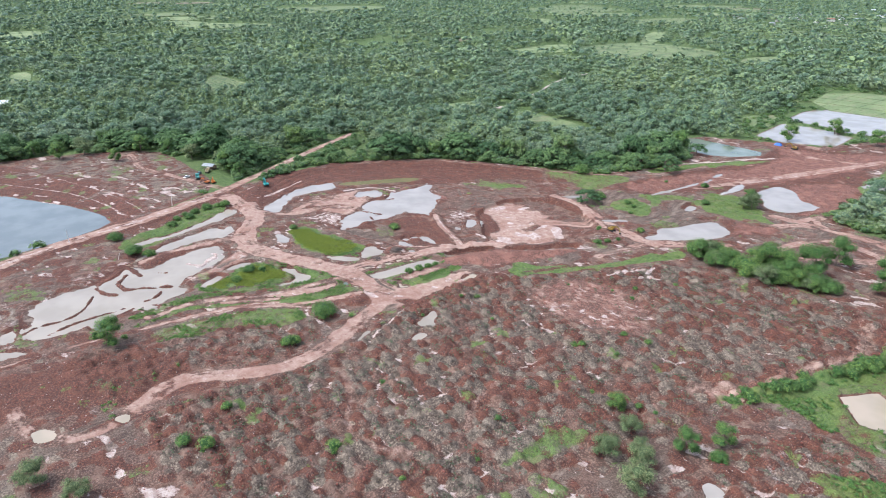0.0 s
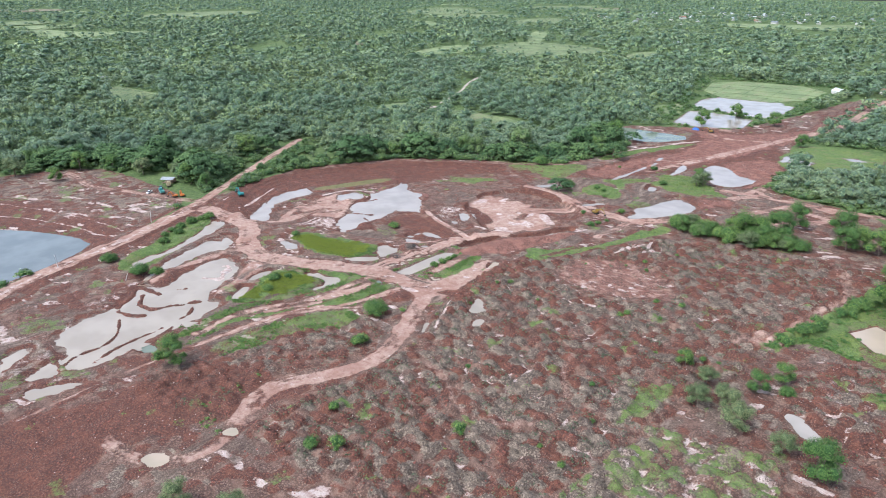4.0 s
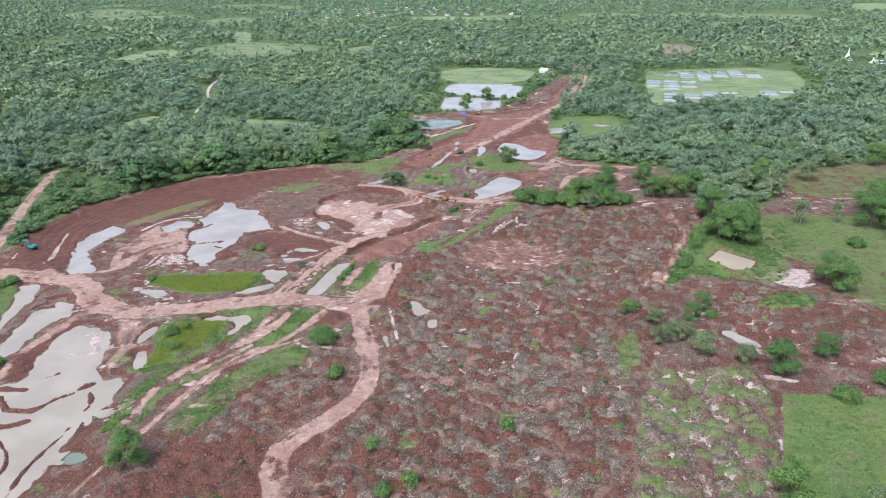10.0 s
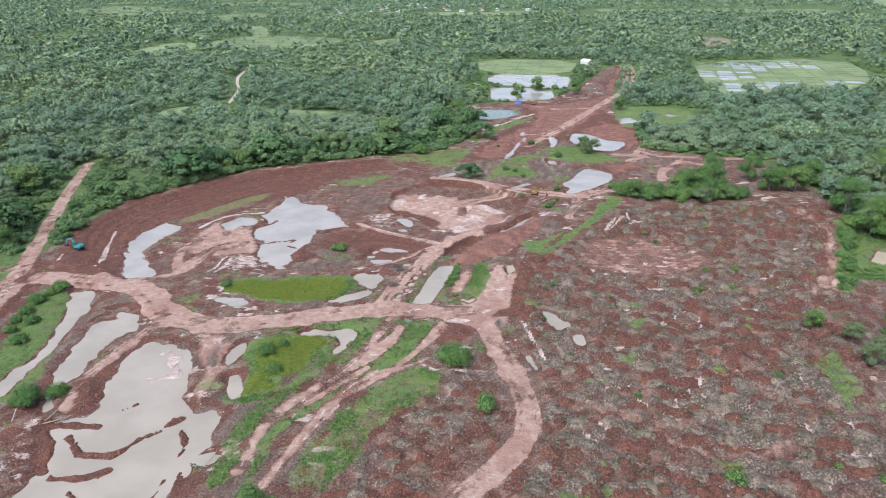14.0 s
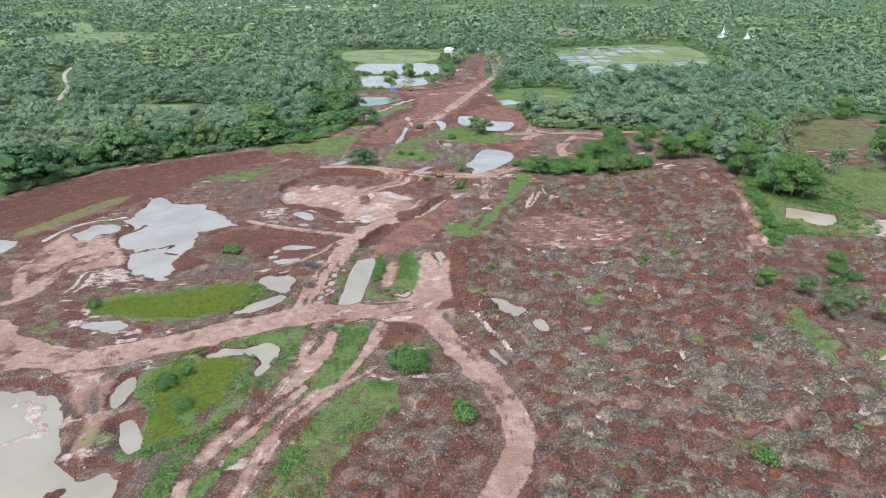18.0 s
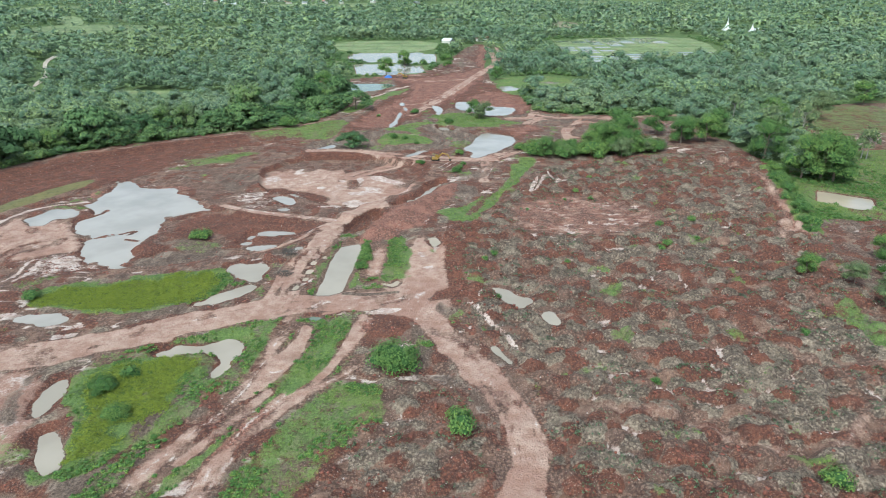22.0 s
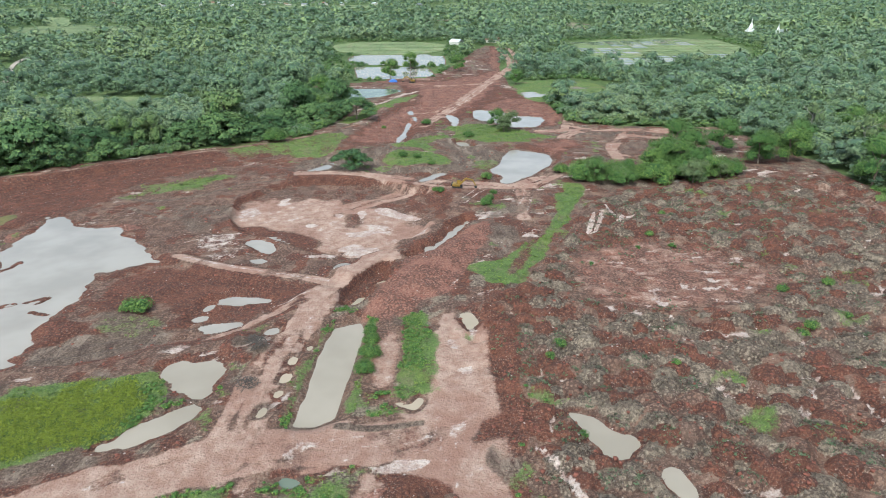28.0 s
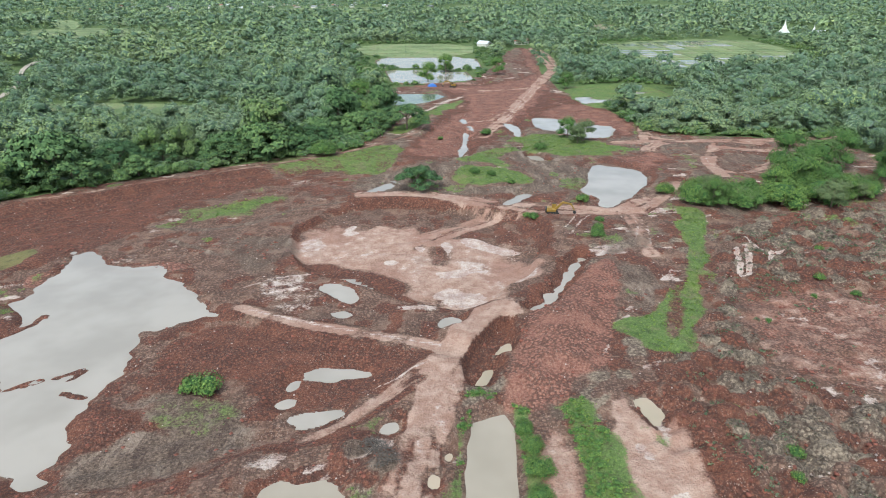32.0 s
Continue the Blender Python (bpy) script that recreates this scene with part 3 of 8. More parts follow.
sink([(5.7, 39.5), (8.8, 53.9), (16.9, 67.4), (32.2, 90.6), (38.4, 94.1), (35.5, 72.6), (26.9, 60.4), (26.7, 46.4), (18.6, 39.6), (12.2, 33.5)], -1.5, 8.0)
lay("pale", [(-67.7, -32.8), (-47.3, -34.7), (-31.0, -55.3), (-24.4, -76.7), (-22.1, -97.0), (-17.8, -123.1), (-19.5, -144.6), (-56.5, -145.6), (-69.6, -116.3), (-74.6, -91.2), (-78.5, -77.3), (-82.4, -48.3)], 0.4, 4.0)

# grass
for outline, amount in (
    ([(-71.3, -8.4), (-65.2, 2.9), (-48.1, 6.7), (-28.9, 16.2), (-23.8, 9.6), (-25.3, -2.8), (-35.3, -9.6), (-50.0, -15.1), (-57.5, -10.0)], 1.0), ([(-40.6, -34.9), (-32.5, -27.5), (-17.4, -29.6), (-16.4, -39.8), (-19.8, -51.6), (-24.2, -59.8), (-33.6, -64.7), (-34.4, -59.3), (-31.9, -52.9), (-39.6, -41.7)], 1.0), ([(15.1, 34.2), (20.3, 36.2), (21.7, 25.1), (22.3, 17.2), (21.4, 6.8), (15.3, 6.5), (14.8, 13.5), (15.9, 21.0)], 0.66), ([(-102.9, -81.6), (-128.0, -17.6), (-115.1, -23.8), (-82.1, -76.3)], 0.75),
    ([(-1.6, -70.7), (7.5, -44.7), (19.6, -38.8), (23.6, -52.4), (8.1, -63.7), (9.4, -81.4), (4.0, -94.0), (-2.0, -88.0)], 0.5), ([(-78.9, 128.0), (-60.5, 153.7), (-51.0, 144.5), (-63.2, 125.6)], 0.45), ([(-2.6, 167.4), (28.5, 163.9), (17.9, 153.8), (-0.8, 157.0)], 0.45), ([(-80.8, 170.6), (-44.6, 195.4), (-23.2, 204.8), (-23.8, 184.1), (-49.5, 174.5)], 0.56), ([(-79.4, 123.1), (-71.6, 141.5), (-56.5, 152.4), (-55.0, 138.7), (-67.3, 128.1), (-74.2, 119.8)], 0.64), ([(-74.5, 179.4), (-56.7, 194.7), (-19.7, 198.2), (-20.2, 184.1), (-49.8, 172.4), (-66.0, 166.3)], 0.46), ([(-2.6, 166.0), (11.7, 176.4), (29.0, 160.4), (17.7, 152.6), (-0.8, 156.4)], 0.64), ([(32.4, 156.3), (43.1, 162.0), (51.5, 156.0), (40.2, 142.9)], 0.5), ([(-81.2, 131.5), (-71.8, 145.9), (-58.4, 149.9), (-50.3, 143.8), (-65.2, 133.6), (-75.5, 124.9)], 0.45), ([(16.4, 217.1), (50.5, 235.0), (56.8, 211.0), (36.2, 205.0)], 0.6), ([(-45.5, 201.1), (-26.0, 210.9), (-18.1, 194.7), (-23.0, 174.1), (-32.7, 170.3), (-41.3, 174.0)], 0.58), ([(-0.5, 186.9), (12.8, 195.6), (27.4, 207.8), (20.9, 186.9), (7.6, 176.4)], 0.58), ([(-28.0, 236.0), (-11.7, 293.2), (10.6, 330.5), (9.3, 311.0), (-8.3, 272.4), (-19.9, 226.6)], 0.7), ([(85.9, 275.1), (101.9, 290.9), (86.6, 229.0), (75.2, 223.3)], 0.6), ([(166.6, 126.5), (173.0, 119.1), (159.2, 70.8), (145.2, 37.6), (138.3, 36.0), (152.0, 76.0)], 0.9), ([(201.2, 101.3), (237.3, 88.3), (259.5, 100.0), (227.9, 10.2), (219.6, 29.4), (207.1, 51.5)], 0.52),
):
    lay("grass", outline, amount, 2.0, 2.6)
for outline, amount in (
    ([(170.2, 111.6), (192.4, 139.7), (236.7, 141.1), (282.1, 122.7), (254.0, 43.3), (232.2, 30.3), (220.0, 35.6), (219.1, 62.7), (203.5, 75.4), (193.8, 78.5), (181.9, 49.2), (166.9, 61.4), (152.3, 69.2), (145.6, 41.1), (141.6, 45.4), (155.0, 94.5)], 0.56), ([(174.4, 33.9), (194.2, 42.6), (197.8, 30.6), (182.1, 20.9), (171.8, 24.8)], 0.6), ([(197.6, 142.5), (275.7, 146.2), (259.5, 100.0), (237.3, 88.3), (203.9, 101.9)], 0.6), ([(-25.5, -11.2), (-5.4, -8.3), (12.8, -8.4), (18.4, -19.1), (12.2, -28.2), (12.1, -44.8), (-8.7, -44.8), (-18.6, -40.6), (-27.9, -44.8), (-38.7, -40.5), (-43.1, -29.5), (-32.9, -23.8), (-15.7, -17.4)], 0.47), ([(157.1, 77.1), (171.3, 91.0), (198.4, 86.3), (195.7, 60.3), (181.9, 45.8), (158.1, 57.8)], 0.52), ([(67.8, 373.7), (125.8, 385.8), (133.2, 328.1), (100.6, 290.4), (71.3, 314.9)], 0.8), ([(-108, 690), (27, 703), (22, 558), (-77, 552)], 0.9), ([(169, 719), (360, 781), (348, 615), (281, 490), (233, 494), (168, 436), (160, 499)], 0.75), ([(-237.1, 309.8), (-138.2, 305.1), (-129.9, 276.7), (-198.6, 275.7)], 0.8),
    ([(83.7, -59.1), (89.2, -56.7), (95.7, -64.5), (93.6, -66.9)], 0.8), ([(118.6, -10.0), (129.8, -2.4), (130.3, -13.7), (128.3, -28.5), (122.2, -29.9)], 0.55), ([(53.0, -79.1), (61.9, -77.9), (62.2, -80.6)], 0.7), ([(67.5, 0.0), (77.6, 3.5), (74.9, -3.0)], 0.6), ([(-37.6, -23.7), (-18.0, -19.2), (-5.1, -10.2), (-0.6, -11.3), (-9.1, -21.1), (-32.6, -27.2)], 0.8),
    ([(-0.4, -42.6), (6.6, -14.8), (12.7, -15.3), (5.1, -38.2), (-2.3, -54.8), (-9.3, -61.8), (-15.7, -80.1), (-18.3, -93.0), (-21.3, -90.8), (-16.1, -71.0)], 0.8), ([(-123.2, -43.0), (-133.2, -18.4), (-121.8, -18.3), (-112.9, -34.5), (-105.3, -53.9), (-104.8, -60.7)], 0.7), ([(217.0, 240.1), (316.3, 261.6), (290.4, 188.0), (219.8, 167.2)], 0.5),
):
    lay("grass", outline, amount, 1.5, 1.6)

for outline, amount in (([(-10.4, -13.4), (-1.9, -12.8), (-2.3, -24.9), (-4.9, -36.9), (-8.2, -43.2), (-9.2, -34.6)], 0.62), ([(3.9, -12.8), (11.2, -13.9), (9.7, -24.9), (4.3, -40.1), (-2.7, -46.2), (0.0, -36.9)], 0.62), ([(9.1, -39.6), (19.9, -37.0), (20.7, -48.2), (10.8, -51.4), (5.5, -58.7), (1.6, -64.9), (-2.0, -62.7), (3.4, -53.7)], 0.55), ([(-5.4, -53.7), (-2.5, -47.3), (-2.1, -57.1), (-5.0, -66.4), (-6.2, -72.2), (-8.4, -72.7), (-8.2, -65.6)], 0.58), ([(-19.4, -62.7), (-15.9, -59.6), (-13.3, -62.7), (-16.9, -69.2), (-18.7, -76.2), (-22.3, -76.2), (-21.7, -69.2)], 0.6)):
    lay("grass", outline, amount, 1.2, 1.0)
lay("mud", [(-20.6, -60.0), (-16.5, -62.3), (-20.7, -69.5), (-23.4, -75.9), (-27.1, -76.0), (-26.8, -68.9)], 0.85, 2.0)
lay("grass", [(120.8, -36.0), (121.6, -22.0), (121.8, -8.0), (124.6, -8.0), (125.6, -24.8), (124.8, -36.0)], 0.62, 1.2, 1.4)
lay("grass", [(143.8, 36.0), (147.7, 50.7), (154.4, 62.2), (153.9, 73.0), (161.6, 73.0), (170.4, 48.0), (162.0, 51.4), (150.1, 49.2), (146.7, 35.3)], 0.72, 1.5, 1.4)
lay("orange", [(155.6, 84.3), (163.2, 77.3), (147.4, 39.3), (138.5, 33.4), (135.8, 39.3), (143.9, 61.2)], 0.6, 2.5)
lay("road", [(155.6, 84.3), (163.2, 77.3), (147.4, 39.3), (138.5, 33.4), (135.8, 39.3), (143.9, 61.2)], 0.62, 2.5)
for line, width, amount in (([(-19.1, -90.6), (-22.3, -79.7), (-22.3, -69.0), (-19.4, -59.0), (-17.1, -49.8), (-15.3, -38.2)], 5.0, 0.54), ([(-15.0, -60.7), (-14.8, -73.3), (-13.2, -84.1), (-11.6, -91.7)], 3.5, 0.52)):
    wear(line, width, amount, "grass", soft=1.5)
lay("grass", [(-5.0, -90.6), (-5.2, -76.2), (-0.9, -58.0), (7.5, -44.7), (16.3, -39.6), (14.4, -54.5), (4.1, -69.4), (4.1, -82.6), (4.0, -94.0)], 0.48, 3.0, 2.5)
wear([(-26.2, -77.5), (-27.4, -66.3), (-25.5, -57.7), (-21.7, -47.9)], 5.0, 0.85, "mud", soft=1.5)
lay("mud", [(-58.4, 36.4), (-48.0, 48.5), (-27.2, 49.8), (-27.9, 25.2), (-44.6, 18.7)], 0.6, 4.0)
lay("grass", [(-58.4, 36.4), (-48.0, 48.5), (-27.2, 49.8), (-27.9, 25.2), (-44.6, 18.7)], 0.42, 4.0)
lay("grass", [(63.2, 130.5), (73.1, 128.0), (69.3, 113.8), (58.4, 87.4), (48.2, 65.1), (43.6, 54.1), (39.0, 48.2), (33.4, 49.1), (32.7, 54.0), (28.3, 57.1), (29.3, 61.5), (38.5, 62.7), (44.7, 75.4), (50.8, 84.2), (57.4, 101.5)], 0.74, 1.4, 1.4)
lay("grass", [(169.5, -30.8), (201.2, -26.6), (189.6, -74.9), (158.6, -82.0)], 0.8, 0.8, 0.5, corners=0)
lay("mixed", [(129.6, -26.8), (162.5, -19.3), (167.3, -34.3), (157.0, -83.9), (122.2, -91.9), (126.6, -52.3)], 1.0, 1.0, 0.6, corners=0)
for outline in ([(67.8, 373.7), (125.8, 385.8), (133.2, 328.1), (100.6, 290.4), (71.3, 314.9)], [(170.2, 111.6), (192.4, 139.7), (236.7, 141.1), (282.1, 122.7), (254.0, 43.3), (232.2, 30.3), (220.0, 35.6), (219.1, 62.7), (203.5, 75.4), (193.8, 78.5), (181.9, 49.2), (166.9, 61.4), (152.3, 69.2), (145.6, 41.1), (141.6, 45.4), (155.0, 94.5)], [(197.6, 142.5), (275.7, 146.2), (259.5, 100.0), (237.3, 88.3), (203.9, 101.9)], [(157.1, 77.1), (171.3, 91.0), (198.4, 86.3), (195.7, 60.3), (181.9, 45.8), (158.1, 57.8)], [(201.2, 101.3), (237.3, 88.3), (259.5, 100.0), (227.9, 10.2), (219.6, 29.4), (207.1, 51.5)], [(-28.0, 236.0), (-11.7, 293.2), (10.6, 330.5), (9.3, 311.0), (-8.3, 272.4), (-19.9, 226.6)]):
    strip(outline, 0.95, "wild")
lay("grass", [(70.0, 357.0), (96.6, 397.0), (133.0, 383.0), (126.0, 334.0), (99.5, 300.0), (70.0, 293.6)], 1.0, 3.0)
# heaps: relief and what covers each one
top, tag = mounds(GX, GY * 1.25, 3.7, 41)
heap = cover["heap"]
height += heap * top * (0.65 + 1.75 * tag)
patchy = fbm(GX, GY, 22, 43, 4)
kind = np.mod(tag * 7.3, 1.0) + 0.8 * (patchy - 0.5)
on = smooth((top - 0.12) / 0.16)
cover["litter"] = np.maximum(cover["litter"], heap * (0.26 + 0.58 * on * smooth((0.40 - kind) / 0.08)))
cover["bright"] = np.maximum(cover["bright"], heap * (0.24 + 0.74 * on * smooth((kind - 0.53) / 0.08)))
green_on = np.mod(tag * 11.3, 1.0) + 0.6 * (fbm(GX, GY, 18, 81) - 0.5)
cover["grass"] = np.maximum(cover["grass"], cover["mixed"] * 0.54 * on * smooth((green_on - 0.30) / 0.1))
cover["pale"] = np.maximum(cover["pale"], cover["mixed"] * 0.46 * smooth((fbm(GX, GY, 4.5, 82, 4) - 0.54) / 0.1))
cover["bright"] *= 1 - 0.6 * cover["mixed"]
cover["mixed"][:] = 0
lay("mixed", [(56.5, 76.1), (93.5, 76.0), (106.4, 54.5), (91.8, 35.2), (49.1, 35.2)], 1.0, 5.0)
scraped = cover["mixed"]
cover["litter"] *= 1 - 0.75 * scraped
cover["bright"] *= 1 - 0.45 * scraped
SCRAPED = scraped.copy()
ripple = fbm(GX * 0.7, GY * 1.3, 1.9, 84, 2)
cover["road"] = np.maximum(cover["road"], scraped * (0.16 + 0.33 * smooth((ripple - 0.42) / 0.25)))
height += scraped * 0.5 * (ripple - 0.5)
height -= 0.8 * scraped * heap * top * (0.65 + 1.75 * tag)
hollow = heap * (1 - on) * smooth((fbm(GX, GY, 9, 44, 3) - 0.5) / 0.15)
cover["pale"] = np.maximum(cover["pale"], 0.6 * hollow)
cover["grass"] = np.maximum(cover["grass"], heap * 0.5 * smooth((fbm(GX, GY, 7, 45, 4) - 0.69) / 0.07))
cover["grass"] *= 1 - 0.85 * SCRAPED * heap
loose = 1 - cover["wild"]
small, which = mounds(GX, GY, 3.6, 52)
mix_kind = np.mod(which * 9.7, 1.0) + 0.8 * (fbm(GX, GY, 26, 53, 3) - 0.5)
rest = loose * (1 - heap)
raised = smooth((small - 0.08) / 0.2)
height += rest * small * 0.32 * which
cover["bright"] = np.maximum(cover["bright"], rest * 0.8 * raised * smooth((mix_kind - 0.52) / 0.1))
cover["litter"] = np.maximum(cover["litter"], rest * 0.62 * raised * smooth((0.22 - mix_kind) / 0.1))
streak = fbm(GX * 0.7 + GY * 0.25, GY * 1.5 - GX * 0.4, 7, 49, 4)
cover["pale"] = np.maximum(cover["pale"], loose * (1 - heap) * 0.62 * smooth((streak - 0.66) / 0.05))
cover["mud"] = np.maximum(cover["mud"], loose * (1 - heap) * 0.62 * smooth((fbm(GX * 1.3, GY * 0.7, 12, 50, 4) - 0.56) / 0.1))
height -= 0.25 * loose * smooth((streak - 0.6) / 0.1)
broken = fbm(GX, GY, 22, 47, 4)
cover["litter"] = np.maximum(cover["litter"], loose * (1 - heap) * np.clip(0.22 + 1.3 * (broken - 0.5), 0, 0.55))
cover["grass"] = np.maximum(cover["grass"], loose * (1 - heap) * 0.5 * smooth((fbm(GX, GY, 9, 48, 4) - 0.66) / 0.07))
height += loose * (fbm(GX, GY, 4, 46) - 0.5) * 0.35

sink([(-32.5, 143.7), (6.2, 140.7), (24.7, 131.6), (26.3, 105.5), (13.1, 77.8), (-0.1, 68.1), (-14.1, 74.3), (-39.5, 92.3), (-47.4, 114.8)], 1.7, 2.4)
sink([(-32.0, 49.3), (-20.4, 53.2), (-11.7, 49.4), (-16.7, 40.8), (-22.8, 33.2), (-30.6, 36.1)], 0.9, 4.0)
wear([(33.6, 0.8), (38.5, -9.9), (43.5, -20.1), (46.3, -26.6)], 1.0, 0.9, "pale", soft=0.6)
for line in ([(67.2, 94.2), (65.4, 87.4), (63.0, 81.2)], [(70.0, 95.9), (68.3, 89.1), (64.9, 81.2)], [(72.0, 100.7), (73.3, 94.2)], [(79.6, 96.0), (74.5, 92.4), (72.9, 87.4)]):
    wear(line, 1.2, 1.0, "pale", soft=0.4)

# the pit: plain red slopes under the rim, packed pink flats, terraces and white streaks
pit_in = smooth(0.5 - distance_to(rounded(PIT, True), GX, GY, True) / 6.0)
for k, left in (("litter", 0.65), ("mud", 0.55), ("pale", 0.3)):
    cover[k] *= 1 - left * pit_in
strip([(-136.6, -12.4), (-154.4, 12.2), (-170.8, 45.5), (-161.3, 59.1), (-153.9, 94.1), (-137.4, 123.7), (-111.6, 143.6), (-83.1, 162.4), (-65.2, 174.3), (-60.1, 159.6), (-86.8, 136.9), (-88.3, 110.3), (-96.9, 94.7), (-111.5, 80.4), (-125.6, 53.8), (-134.2, 40.5), (-132.3, 26.9), (-118.1, 2.4), (-111.8, -6.9)], 0.97, "litter mud pale grass heap")
strip([(-73.9, -77.9), (-77.2, -66.2), (-75.9, -46.5), (-72.4, -40.2), (-72.9, -52.6), (-68.3, -64.1), (-62.1, -72.6), (-62.7, -76.1)], 0.9)
strip([(-29.0, 385.2), (50.6, 390.4), (52.8, 348.7), (97.5, 308.3), (78.8, 223.3), (59.4, 217.9), (54.5, 275.1), (24.6, 228.9), (-0.5, 189.2), (-21.7, 184.9), (-14.6, 217.9), (-2.7, 282.8), (0.8, 348.8)], 0.9, "litter mud")
strip([(-29.0, 385.2), (50.6, 390.4), (52.8, 348.7), (97.5, 308.3), (78.8, 223.3), (59.4, 217.9), (54.5, 275.1), (24.6, 228.9), (-0.5, 189.2), (-21.7, 184.9), (-14.6, 217.9), (-2.7, 282.8), (0.8, 348.8)], 0.6, "pale")
lay("bright", [(-29.0, 385.2), (50.6, 390.4), (52.8, 348.7), (97.5, 308.3), (78.8, 223.3), (59.4, 217.9), (54.5, 275.1), (24.6, 228.9), (-0.5, 189.2), (-21.7, 184.9), (-14.6, 217.9), (-2.7, 282.8), (0.8, 348.8)], 0.92, 4.0)
lay("bright", [(-136.6, -12.4), (-154.4, 12.2), (-170.8, 45.5), (-161.3, 59.1), (-153.9, 94.1), (-137.4, 123.7), (-111.6, 143.6), (-83.1, 162.4), (-65.2, 174.3), (-60.1, 159.6), (-86.8, 136.9), (-88.3, 110.3), (-96.9, 94.7), (-111.5, 80.4), (-125.6, 53.8), (-134.2, 40.5), (-132.3, 26.9), (-118.1, 2.4), (-111.8, -6.9)], 0.9, 2.0, 1.0)
lay("bright", [(-73.9, -77.9), (-77.2, -66.2), (-75.9, -46.5), (-72.4, -40.2), (-72.9, -52.6), (-68.3, -64.1), (-62.1, -72.6), (-62.7, -76.1)], 0.85, 1.5)
strip([(-12.0, -163.2), (-13.8, -139.3), (14.2, -101.5), (39.6, -72.8), (49.2, -85.8), (23.1, -130.2), (32.4, -146.9), (36.0, -166.7)], 0.75, "pale litter mud", 5.0)
lay("bright", [(-12.0, -163.2), (-13.8, -139.3), (14.2, -101.5), (39.6, -72.8), (49.2, -85.8), (23.1, -130.2), (32.4, -146.9), (36.0, -166.7)], 0.62, 5.0, 3.0)
lay("road", [(-106.3, 25.8), (-113.1, 48.3), (-110.8, 58.7), (-90.9, 55.4), (-81.3, 41.1), (-75.1, 32.7), (-80.3, 27.7), (-92.4, 21.4)], 0.72, 3.0)
lay("pale", [(-60.5, -35.2), (-49.8, -34.1), (-38.1, -46.7), (-39.9, -57.4), (-37.9, -66.5), (-41.1, -68.0), (-46.1, -54.0)], 0.46, 2.5)
lay("road", [(-60.5, -35.2), (-49.8, -34.1), (-38.1, -46.7), (-39.9, -57.4), (-37.9, -66.5), (-41.1, -68.0), (-46.1, -54.0)], 0.7, 2.5)
lay("bright", [(226.6, 225.5), (268.2, 248.3), (283.0, 240.4), (260.9, 186.9), (217.1, 168.7)], 0.8, 4.0)
lay("litter", [(226.6, 225.5), (268.2, 248.3), (283.0, 240.4), (260.9, 186.9), (217.1, 168.7)], 0.5, 4.0)
for line in ([(-64.7, 108.6), (-40.7, 95.2), (-25.7, 85.7), (-10.2, 76.4)], [(-6.4, 97.5), (-7.2, 112.5), (-0.4, 118.7)], [(18.9, 120.1), (25.1, 106.9), (17.0, 90.2)], [(-30.2, 58.1), (-14.7, 51.3), (-2.1, 47.7)]):
    wear(line, 4.0, 0.9, "bright", soft=1.0)
lay("mud", [(22.1, 200.2), (32.2, 209.8), (42.9, 191.2), (36.1, 174.9), (23.8, 174.9)], 0.75, 2.5)
lay("mud", [(-2.6, 155.1), (17.7, 152.6), (40.1, 174.9), (44.8, 167.5), (34.9, 144.6), (16.8, 141.7), (2.7, 144.6)], 0.6, 3.0)
strip([(-23.5, 180.3), (-10.1, 228.0), (-2.7, 269.2), (6.2, 284.5), (15.6, 244.7), (2.2, 197.5), (-4.7, 182.0)], 0.95)
lay("bright", [(-23.5, 180.3), (-10.1, 228.0), (-2.7, 269.2), (6.2, 284.5), (15.6, 244.7), (2.2, 197.5), (-4.7, 182.0)], 0.9, 2.0)
lay("pale", [(-44.2, 120.3), (-27.2, 125.0), (-13.8, 120.3), (-7.1, 107.5), (6.7, 115.9), (19.2, 103.7), (20.2, 89.6), (11.0, 77.6), (-6.4, 78.9), (-12.0, 89.5), (-29.8, 99.8)], 0.47, 5.0, 4.0)
lay("pale", [(-83.2, 7.4), (-87.1, 30.0), (-72.0, 27.1), (-63.8, 17.2), (-68.5, 8.0)], 0.52, 4.0)
lay("pale", [(-45.7, 75.9), (-40.5, 85.2), (-33.2, 77.8), (-29.1, 66.2), (-36.4, 68.1)], 0.62, 3.0)
for outline in ([(-100.1, 82.0), (-99.6, 87.5), (-95.3, 88.2), (-93.7, 82.0), (-96.7, 78.5)], [(-76.9, 88.9), (-77.0, 93.5), (-66.7, 93.6), (-64.7, 90.2), (-73.7, 89.2)], [(-24.6, 132.3), (-14.5, 133.4), (-6.0, 128.8), (-13.9, 122.4), (-22.2, 125.2)], [(52.8, 264.5), (60.7, 277.7), (81.9, 270.2), (76.5, 253.5), (64.4, 253.5), (53.7, 245.7)], [(-27.8, 49.0), (-26.3, 51.6), (-15.9, 50.9), (-12.7, 48.5), (-21.5, 47.2)]):
    lay("orange", outline, 0.85, 1.6)
wear([(-24.7, 25.5), (-17.8, 32.4), (-11.0, 40.2), (-3.7, 47.5)], 3.2, 0.72)
lay("pale", [(-30.4, 20.3), (-28.1, 24.4), (-24.7, 23.1), (-25.4, 20.3)], 0.75, 1.5)
lay("pale", [(-30.4, 33.8), (-30.1, 39.2), (-25.8, 40.9), (-25.5, 38.0), (-27.6, 32.8)], 0.75, 1.5)
